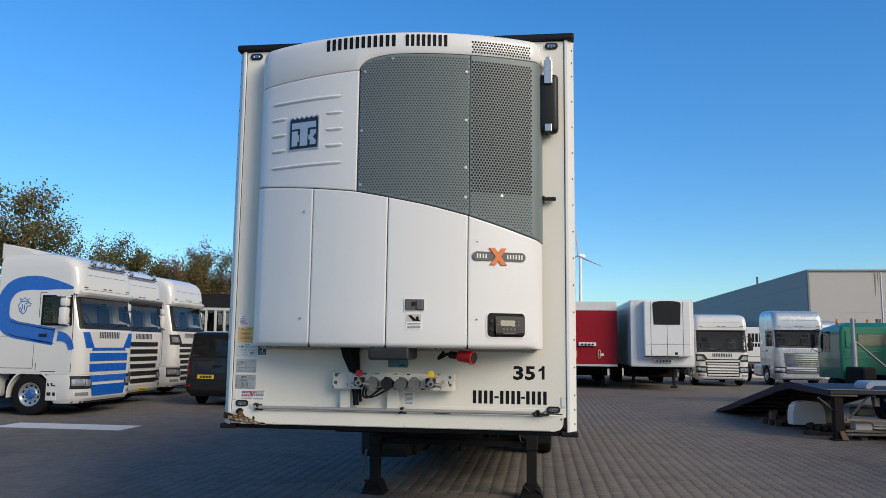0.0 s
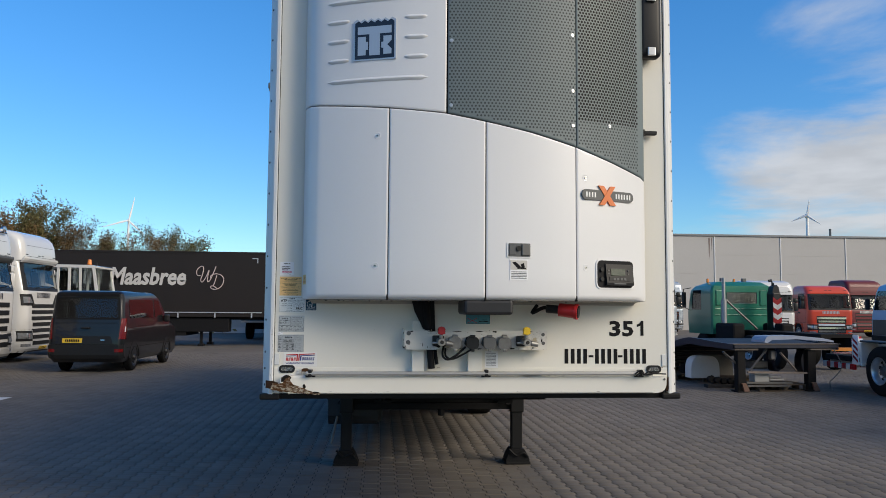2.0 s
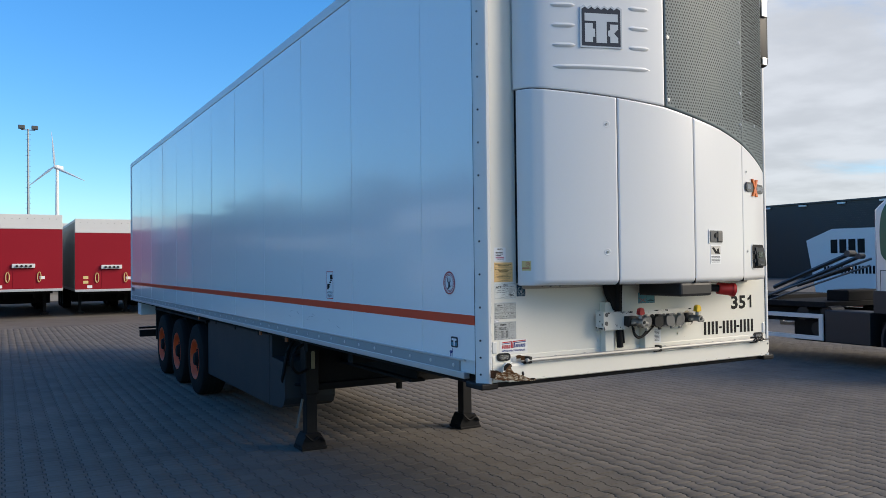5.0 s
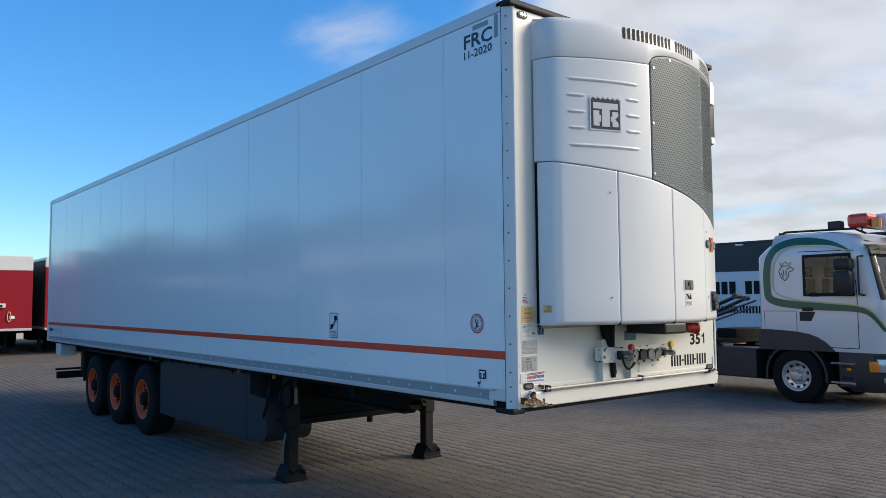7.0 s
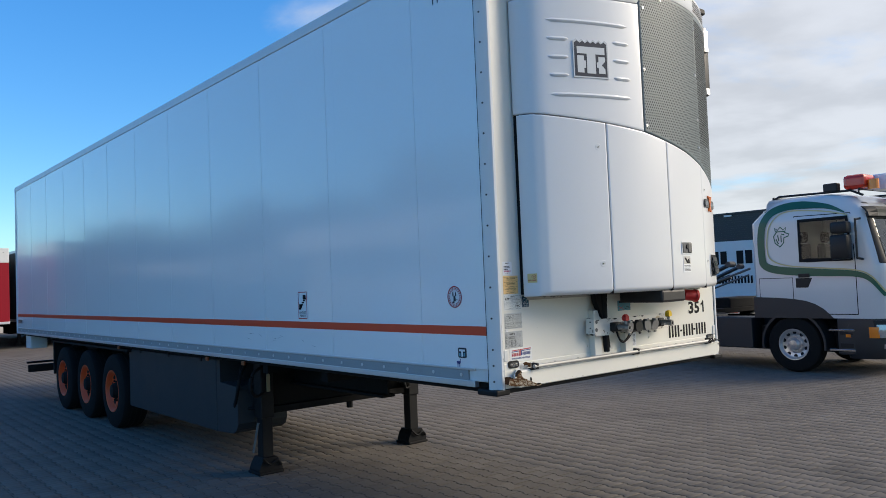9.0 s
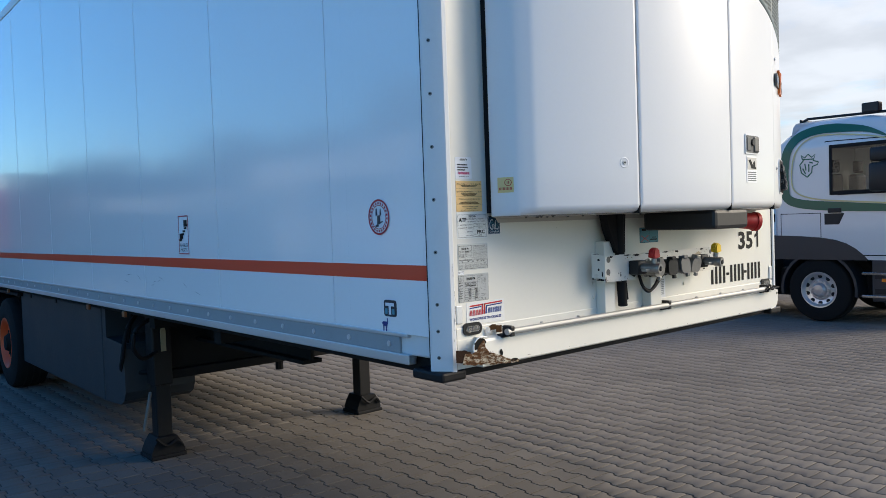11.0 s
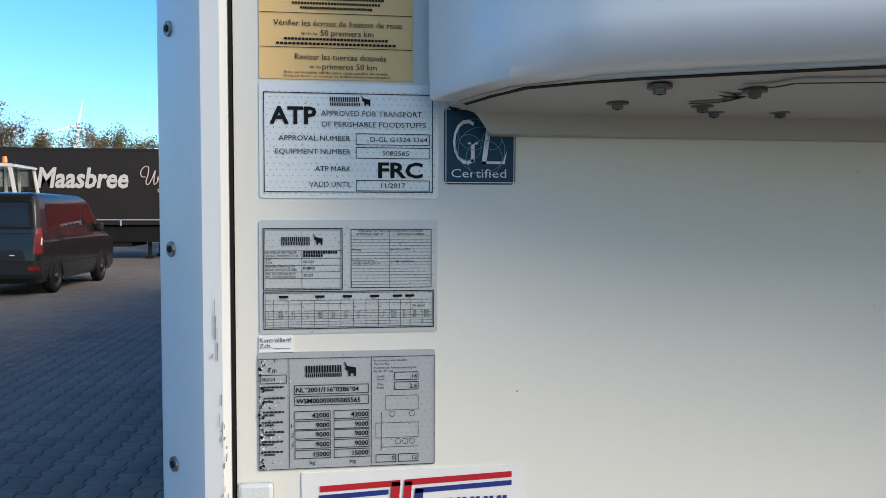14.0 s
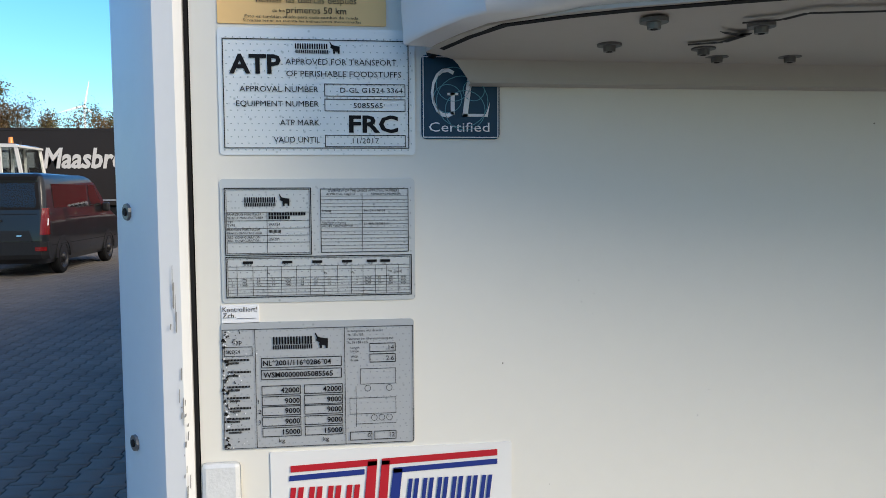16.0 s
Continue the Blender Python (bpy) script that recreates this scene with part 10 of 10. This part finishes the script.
for z in (2.55, 2.80):
    for sx in (-1, 1):
        part("stake_rail", pipe(bmesh.new(), [(sx * 1.185, 1.66, z), (sx * 1.185, 5.1, z)], 0.016, 6), M_DKPLASTIC, bt)


def red_white_sides(sh, bs, cab):
    for sg in (-1, 1):
        b = sh.on_side(bmesh.new(), sg, (0.42, 2.20), (0.75, 2.20), 2.80, 3.78, 0.010, thick=0.006, n=14, m=10)
        part("roof_panel", b, M_WHITEP, cab)
        b = bmesh.new()
        prism(b, [(0.45, 1.0), (2.20, 1.0), (2.20, 1.50), (0.45, 1.20)], *sorted((sg * 1.252, sg * 1.262)), "x")
        part("white_flash", b, M_WHITEP, cab)


truck("truck", "red high-roof truck with white roof and white side flash", (25.6, 25.6, 0), 176, mat("bright_red_cab_paint", (0.33, 0.014, 0.018), 0.3, vary=0.06, coat=0.4), roof=3.9, length=2.25, ws=(1.9, 2.72), slat=M_DKPLASTIC, slats=5, stripes=red_white_sides)
truck("truck", "white truck standing behind the blue flatbed", (28.8, 32.9, 0), 176, M_WHITEP, roof=3.42, length=2.2, slat=M_DKPLASTIC, slats=5)

# ---------------------------------------------------------------- buildings
M_CLAD = mat("light_grey_cladding", (0.44, 0.425, 0.405), 0.6, vary=0.08, scale=0.4, fine=8, bump=0.05)
# darker cladding with the end wall's shade in its colour; roofs use it too
M_CLAD_D = mat("cladding_shade_and_roof", (0.215, 0.225, 0.235), 0.55, vary=0.08, scale=0.4, fine=8, bump=0.05)
M_TRIM = mat("white_downpipe", (0.72, 0.72, 0.70), 0.5, vary=0.05)
M_DARKCLAD = mat("dark_corrugated_sheet", (0.030, 0.036, 0.042), 0.5, vary=0.15, scale=0.6)
hall = thing("warehouse", "long grey panel-clad warehouse with white downpipes", "building", (22.0, 57.5, 0))
b = bmesh.new()
quadbox(b, 0.0, 90, 0.0, 46.0, 0.0, 7.9, 0, 0)
part("wall", b, M_CLAD, hall)
part("roof", box(-0.15, 90.2, -0.15, 46.2, 7.9, 8.05), M_CLAD_D, hall)
# end wall faces away from the sun; its shade is in the darker colour
b = quadbox(bmesh.new(), -0.12, -0.02, -0.1, 46.0, 0.0, 7.9)
part("end_wall", b, M_CLAD_D, hall)
for j in range(7):
    part("wall_panel", box(-0.16, -0.12, 0.0, 45.9, 0.02 + 1.125 * j, 1.13 + 1.125 * j), M_CLAD_D, hall)
BAY = 5.77
for k in range(15):
    part("downpipe", box(5.26 + BAY * k, 5.35 + BAY * k, -0.10, -0.01, 0.0, 7.85, 0.015), M_TRIM, hall)
stain = mat("brown_wall_stain", (0.17, 0.13, 0.11), 0.8, vary=0.5, scale=3)
for x, w, z0, z1 in ((4.85, 0.07, 5.9, 7.75), (5.08, 0.045, 6.6, 7.75), (22.3, 0.04, 5.5, 7.7)):
    part("rust_streak", prism(bmesh.new(), [(x - w / 3, z0), (x + w / 4, z0 + 0.3), (x + w, z1), (x - w, z1)], -0.056, -0.052, "y"), stain, hall)
for j in range(5):
    for k in range(16):
        x0 = 0.02 if k == 0 else 5.38 + BAY * (k - 1)
        x1 = 5.24 + BAY * k
        part("wall_panel", box(x0, min(x1, 89.9), -0.05, 0.0, 0.01 + 1.57 * j, 1.575 + 1.57 * j), M_CLAD, hall)
for x, y in ((1.0, 18.0), (30.0, 6.0), (18.0, 4.0)):
    b = tube(bmesh.new(), (x, y, 8.0), (x, y, 9.1), 0.10, 8)
    part("roof_vent", b, M_GREYPL, hall)
annex = thing("annex", "low pale grey annex with flat roof", "building", (11.0, 78.0, 0))
part("wall", box(0, 11.0, 0, 20, 0, 4.6), M_CLAD, annex)
part("roof", box(-0.1, 11.0, -0.1, 20.1, 4.6, 4.75), M_CLAD_D, annex)
for k in range(4):
    part("wall_panel", box(0.05 + 2.75 * k, 2.72 + 2.75 * k, -0.05, 0.0, 0.1, 4.55), M_CLAD, annex)
dark = thing("dark_hall", "dark corrugated hall with small roof lights", "building", (68.0, 10.0, 0))
part("wall", box(0.06, 40, 0, 60, 0, 7.6), M_DARKCLAD, dark)
part("roof", box(-0.15, 40, -0.1, 60.1, 7.6, 7.75), M_DARKCLAD, dark)
b = bmesh.new()
for k in range(36):
    quadbox(b, 0.0, 0.08, 0.0, 60.0, 0.05 + 0.21 * k, 0.16 + 0.21 * k)
tagged(part("corrugation", b, M_DARKCLAD, dark), kind="stuff")
for k in range(14):
    part("roof_light", box(-0.2, 0.1, 2.0 + 4.2 * k, 2.8 + 4.2 * k, 7.35, 7.52), M_TRIM, dark)

# ---------------------------------------------------------------- turbines, masts, lamp, fence, ground marking
M_TURB = mat("clean_white_turbine", (0.88, 0.88, 0.87), 0.5, vary=0.02)


def turbine(az, dist, hub, spin, yaw, reach=1.0):
    a = radians(az)
    th = thing("wind_turbine", "white three-bladed wind turbine far away", "wind turbine", (dist * math.sin(a), dist * math.cos(a), 0), yaw, "wind turbines")
    b = tube(bmesh.new(), (0, 0, 0), (0, 0, hub - 1), 2.3, 20, 1.3)
    part("tower", b, M_TURB, th, smooth=True)
    b = quadbox(bmesh.new(), -1.8, 1.8, -3.5, 8.0, hub - 1.8, hub + 1.8, 0.6)
    part("nacelle", b, M_TURB, th)
    for k in range(3):
        t = radians(spin + 120 * k)
        d = Vector((math.sin(t), 0, math.cos(t)))
        s = Vector((math.cos(t), 0, -math.sin(t)))
        b = bmesh.new()
        rows = []
        for r, w in ((0, 0.9), (3, 1.1), (7, 1.7), (16, 1.2), (27, 0.7), (34, 0.2)):
            c = Vector((0, -4.5, hub)) + r * reach * d
            rows.append([b.verts.new(c + s * w), b.verts.new(c + Vector((0, -0.35 * w, 0))), b.verts.new(c - s * w * 0.6), b.verts.new(c + Vector((0, 0.35 * w, 0)))])
        for p, q in zip(rows, rows[1:]):
            for i in range(4):
                b.faces.new((p[i], p[(i + 1) % 4], q[(i + 1) % 4], q[i]))
        b.faces.new(rows[-1])
        part("blade", b, M_TURB, th, smooth=True)
    return th


turbine(-17.9, 1100, 115, 12, 15)
turbine(3.1, 830, 100, -5, -35)
turbine(30.25, 830, 95, 8, -30, 0.45)

M_GALV = mat("galvanised_steel", (0.36, 0.37, 0.38), 0.45, metal=0.6, vary=0.1)


def mast(x, y, h, heads, r=0.14):
    th = thing("light_mast", "tall galvanised floodlight mast", "light mast", (x, y, 0), 0, "light masts")
    b = tube(bmesh.new(), (0, 0, 0), (0, 0, h), r, 12, r * 0.55)
    part("pole", b, M_GALV, th, smooth=True)
    b = bmesh.new()
    for k in range(int(h / 0.55)):
        z = 2 + 0.5 * k
        if z < h - 0.3:
            tube(b, (-r * 1.6, 0, z), (r * 1.6, 0, z), 0.015, 5)
    tagged(part("climbing_rungs", b, M_GALV, th), kind="stuff")
    tube_b = tube(bmesh.new(), (-0.6, 0, h - 0.08), (0.6, 0, h - 0.08), 0.04, 8)
    part("cross_arm", tube_b, M_GALV, th)
    for sx in heads:
        b = quadbox(bmesh.new(), sx * 0.55 - 0.28, sx * 0.55 + 0.28, -0.22, 0.14, h - 0.02, h + 0.34, 0.05)
        part("floodlight", b, M_GREYPL, th)


mast(-6.98, 42.0, 15.0, (-0.6, 0.5), 0.12)
mast(-1.4, 78.0, 15.0, (-1, 1), 0.14)
b = None
lampost = thing("street_lamp", "grey street lamp with flat head on a long arm", "street lamp", (-32.5, 34.0, 0))
part("pole", tube(bmesh.new(), (0, 0, 0), (0, 0, 10.6), 0.12, 10, 0.07), M_GALV, lampost, smooth=True)
b = pipe(bmesh.new(), [(0, 0, 10.5), (1.4, 0, 11.0)], 0.05, 8)
part("arm", b, M_GALV, lampost)
part("lamp_head", quadbox(bmesh.new(), 1.2, 2.3, -0.2, 0.2, 10.95, 11.15, 0.06), M_GREYPL, lampost)

part_mark = part("ground_marking", box(-10.2, -7.4, 9.35, 10.25, -0.004, 0.004), mat("worn_white_road_paint", (0.55, 0.55, 0.54), 0.7, vary=0.15, scale=6, dirt=0.3), None)
tagged(part_mark, "worn white painted bar on the paving", "marking", kind="structure")
fence = thing("concrete_barrier", "low grey concrete barrier blocks behind the trailers", "barrier", (0, 0, 0))
fence.matrix_basis = Matrix()
for k in range(26):
    x = -46 + 2.52 * k
    b = prism(bmesh.new(), [(46.0, 0.0), (46.7, 0.0), (46.5, 0.35), (46.45, 0.95), (46.25, 0.95), (46.2, 0.35)], x, x + 2.48, "x")
    part("block", b, M_CLAD, fence)

# ---------------------------------------------------------------- trees
M_BARK = mat("tree_bark", (0.075, 0.058, 0.042), 0.85, vary=0.25, scale=6, fine=60, bump=0.4)


def leaf_mat(name, c0, c1):
    m = bpy.data.materials.new(name)
    m.use_nodes = True
    nt = m.node_tree
    N, L = nt.nodes.new, nt.links.new
    b = nt.nodes["Principled BSDF"]
    geo, oi = N("ShaderNodeNewGeometry"), N("ShaderNodeObjectInfo")
    mix = N("ShaderNodeMix")
    mix.data_type = "RGBA"
    mix.inputs[6].default_value, mix.inputs[7].default_value = (*c0, 1), (*c1, 1)
    add = N("ShaderNodeMath")
    add.operation = "MULTIPLY_ADD"
    add.inputs[1].default_value = 0.7
    sc = N("ShaderNodeMath")
    sc.operation = "MULTIPLY"
    sc.inputs[1].default_value = 0.45
    L(oi.outputs["Random"], sc.inputs[0])
    L(geo.outputs["Random Per Island"], add.inputs[0])
    L(sc.outputs[0], add.inputs[2])
    L(add.outputs[0], mix.inputs[0])
    L(mix.outputs[2], b.inputs["Base Color"])
    b.inputs["Roughness"].default_value = 0.7
    return m


M_LEAF_A = leaf_mat("autumn_leaves_olive", (0.04, 0.05, 0.016), (0.15, 0.125, 0.035))
M_LEAF_B = leaf_mat("autumn_leaves_brown", (0.055, 0.042, 0.018), (0.19, 0.11, 0.035))


def tree_meshes(seed, h, spread, leaves, lean=0.0, lean_out=0.15):
    """Tapered trunk with limbs; a loose crown of small leaf clumps at the twig ends."""
    rng = random.Random(seed)
    wood, tips = bmesh.new(), []

    def grow(p, d, length, r, depth):
        n = 3
        pts = [p]
        for k in range(n):
            d = (d + Vector((rng.uniform(-0.16, 0.16), rng.uniform(-0.16, 0.16), rng.uniform(-0.02, 0.10)))).normalized()
            q = pts[-1] + d * length / n
            tube(wood, pts[-1], q, r * (1 - 0.22 * k), 5 if depth else 7, r * (1 - 0.22 * (k + 1)), caps=False)
            pts.append(q)
            if depth >= 1:
                tips.append(q)
        if depth >= 3:
            return
        for k in range(4 if depth == 0 else 3):
            a = rng.uniform(0, 2 * math.pi)
            o = Vector((math.cos(a), math.sin(a), rng.uniform(lean_out, 0.9))).normalized()
            grow(pts[rng.choice((-1, -1, -2))], (d * 0.55 + o * spread).normalized(), length * rng.uniform(0.55, 0.78), r * 0.48, depth + 1)

    grow(Vector((0, 0, 0)), Vector((lean, 0, 1)), h * 0.36, h * 0.017, 0)
    crown = []
    for k in range(leaves):
        t = tips[min(int(rng.random() ** 0.8 * len(tips)), len(tips) - 1)]
        c = t + Vector([rng.gauss(0, h * (0.016 + 0.02 * rng.random())) for _ in range(3)])
        u = Vector([rng.gauss(0, 1) for _ in range(3)]).normalized()
        v = u.cross(Vector([rng.gauss(0, 1) for _ in range(3)])).normalized()
        s = rng.uniform(0.035, 0.085) * h / 9
        crown.append((c, u * s, v * s * 0.7))
    verts, faces = [], []
    for c, u, v in crown:
        i = len(verts)
        verts += [c - u, c + v * 0.9, c + u, c - v]
        faces.append((i, i + 1, i + 2, i + 3))
    me = bpy.data.meshes.new("crown")
    me.from_pydata([tuple(p) for p in verts], [], faces)
    top = max(v.z for v in verts)
    for v in wood.verts:
        v.co *= h / top
    me.transform(Matrix.Scale(h / top, 4))
    return to_mesh("trunk", wood, M_BARK, True), me


KINDS = [tree_meshes(s, 10.0, sp, n) for s, sp, n in ((3, 0.75, 9000), (8, 0.6, 7000), (21, 0.85, 9500), (47, 0.42, 7000))]
random.seed(12)
TREES = [(-36.0, 44, 1.12, 2), (-38.6, 46, 0.92, 1), (-33.8, 45, 0.90, 3), (-32.4, 47, 0.74, 0), (-31.2, 50, 0.72, 3), (-29.0, 52, 0.84, 0), (-27.4, 55, 0.80, 2), (-25.6, 55, 0.82, 1), (-24.2, 56, 0.93, 2), (-22.6, 57, 0.82, 0), (-21.3, 58, 0.80, 1), (-19.8, 60, 0.70, 3), (-18.2, 62, 0.72, 0), (-16.4, 62, 0.78, 2), (-14.8, 63, 0.80, 1), (-13.4, 64, 0.68, 0), (-12.2, 66, 0.60, 3)]
TREES += [(az, 52 + random.uniform(-4, 6), random.uniform(0.6, 0.95), k % 4) for k, az in enumerate(range(-84, -36, 4))]
for k, (az, dist, s, kind) in enumerate(TREES):
    a = radians(az)
    th = thing("tree", "autumn tree, thinning olive-brown leaves" if k % 3 != 1 else "autumn tree with rusty brown leaves, half bare", "tree", (dist * math.sin(a) * 1.0, -5 + dist * math.cos(a), 0), random.uniform(0, 360), "trees along the yard edge")
    th.scale = (s * random.uniform(0.82, 1.0), s * random.uniform(0.82, 1.0), s * random.uniform(0.95, 1.05))
    obj("trunk", KINDS[kind][0], th)
    ob = obj("crown", KINDS[kind][1], th)
    if not ob.data.materials:
        ob.data.materials.append(M_LEAF_A)
    ob.material_slots[0].link = "OBJECT"
    ob.material_slots[0].material = M_LEAF_B if k % 3 == 1 else M_LEAF_A
# a low hedge closes the yard on the clear side
rng = np.random.default_rng(4)
n = 26000
ang = radians(-90) + rng.random(n) * radians(82)
dist = 56 + rng.normal(0, 1.6, n)
hh = np.abs(rng.normal(0, 1.0, n)) ** 0.7 * 1.7 * (0.6 + 0.4 * np.sin(ang * 37) * np.sin(ang * 61))
c = np.stack([dist * np.sin(ang), -5 + dist * np.cos(ang), np.clip(hh, 0.02, 4.5)], 1)
u = rng.normal(0, 1, (n, 3))
u /= np.linalg.norm(u, axis=1)[:, None]
w = np.cross(u, rng.normal(0, 1, (n, 3)))
w /= np.linalg.norm(w, axis=1)[:, None]
s = rng.uniform(0.10, 0.26, n)[:, None]
V = np.stack([c - u * s, c + w * s * 0.7, c + u * s, c - w * s * 0.7], 1).reshape(-1, 3)
me = bpy.data.meshes.new("hedge")
me.from_pydata(V.tolist(), [], np.arange(4 * n).reshape(-1, 4).tolist())
me.materials.append(M_LEAF_A)
tagged(obj("hedge", me), "brown-green hedge along the yard edge", "hedge", kind="stuff")

# loose wooden pallets under the recovery deck
M_PALLET = mat("grey_brown_pallet_wood", (0.085, 0.062, 0.045), 0.8, vary=0.3, scale=6, fine=60, bump=0.2)


def pallet(at, rz):
    th = thing("pallet", "weathered wooden pallet lying under a steel deck", "pallet", at, rz, "pallets under the deck")
    for k in range(7):
        part("top_board", box(-0.6, 0.6, -0.40 + 0.117 * k, -0.31 + 0.117 * k, 0.122, 0.144), M_PALLET, th)
    for y in (-0.36, 0.0, 0.36):
        part("bottom_board", box(-0.6, 0.6, y - 0.05, y + 0.05, 0.0, 0.022), M_PALLET, th)
        for x in (-0.54, 0.0, 0.54):
            part("block", box(x - 0.06, x + 0.06, y - 0.045, y + 0.045, 0.022, 0.122), M_PALLET, th)
    return th


pallet((7.05, 14.0, 0.0), 8)
pallet((7.75, 12.9, 0.0), 2)
pallet((7.95, 11.45, 0.0), 7)


# ---------------------------------------------------------------- block paving: bone-shaped interlocking pavers
PW, PL, PD = 0.165, 0.200, 0.0125
OUT = [(PW / 2 + PD, -PL / 2), (PW / 2 + PD, -0.060), (PW / 2 - PD, -0.040), (PW / 2 - PD, 0.040), (PW / 2 + PD, 0.060), (PW / 2 + PD, PL / 2)]
OUT = OUT + [(-x, y) for x, y in OUT[::-1]]


def inset(pts, d):
    out = []
    n = len(pts)
    for i in range(n):
        a, b, c = (Vector(pts[(i + k) % n]) for k in (-1, 0, 1))
        e, f = (b - a).normalized(), (c - b).normalized()
        n1, n2 = Vector((-e.y, e.x)), Vector((-f.y, f.x))
        m = (n1 + n2)
        out.append(tuple(b + m * d / max(m.dot(n1), 0.3)))
    return out


TOP, RIM = inset(OUT, 0.0066), inset(OUT, 0.0048)
NP = len(OUT)
PV = np.array([(x, y, 0.0) for x, y in TOP] + [(x, y, -0.0011) for x, y in RIM] + [(x, y, -0.014) for x, y in RIM])
PF = [list(range(NP))] + [[i, i + NP, (i + 1) % NP + NP, (i + 1) % NP] for i in range(NP)] + [[i + NP, i + 2 * NP, (i + 1) % NP + 2 * NP, (i + 1) % NP + NP] for i in range(NP)]
paver_me = bpy.data.meshes.new("paver")
paver_me.from_pydata(PV.tolist(), [], PF)
paver_me.materials.append(M_PAVE)
rng = np.random.default_rng(7)
cols = np.arange(math.floor(-12.0 / PW), math.ceil(13.5 / PW))
rows_ = np.arange(math.floor(-8.0 / PL), math.ceil(24.0 / PL))
ci, ri = np.meshgrid(cols, rows_, indexing="ij")
ci, ri = ci.ravel(), ri.ravel()
px, py = ci * PW, (ri + 0.5 * (ci % 2)) * PL
pz = rng.normal(0, 0.0006, len(px)) + 0.0006 * np.sin(px * 2.1) + 0.0006 * np.sin(py * 1.7)
tilt = rng.normal(0, 0.0022, (len(px), 2))
# the strip in front of the trailer's near legs: pavers of their own
near = (np.abs(px + 0.4) < 1.55) & (py > 1.05) & (py < 4.1)
near &= np.cumsum(near) <= 300
for x, y, z, (a, c) in zip(px[near], py[near], pz[near], tilt[near]):
    o = obj("paver", paver_me, ground)
    o.matrix_basis = pose(x, y, z + 0.0, math.degrees(a), math.degrees(c), 0)
far = ~near
k = int(far.sum())
D = PV[None, :, :] + np.stack([px[far], py[far], pz[far]], 1)[:, None, :]
D[:, :, 2] += PV[None, :, 0] * tilt[far][:, None, 0] + PV[None, :, 1] * tilt[far][:, None, 1]
n0 = len(PV)
sizes = np.array([len(f) for f in PF])
loops = np.concatenate([np.array(f) for f in PF])
all_loops = (loops[None, :] + (np.arange(k) * n0)[:, None]).ravel()
starts = np.concatenate([[0], np.cumsum(np.tile(sizes, k))[:-1]])
me = bpy.data.meshes.new("paving")
me.vertices.add(k * n0)
me.vertices.foreach_set("co", D.reshape(-1).astype(np.float32))
me.loops.add(len(all_loops))
me.loops.foreach_set("vertex_index", all_loops.astype(np.int32))
me.polygons.add(len(starts))
me.polygons.foreach_set("loop_start", starts.astype(np.int32))
me.update(calc_edges=True)
me.materials.append(M_PAVE_ISL)
paving = obj("paving", me, ground)
tagged(paving, kind="stuff")
bed = rect(bmesh.new(), -12.0, 13.45, -8.0, 24.0, lambda a, c: (a, c, -0.0042))
part("joint_sand", bed, M_JOINT, ground)
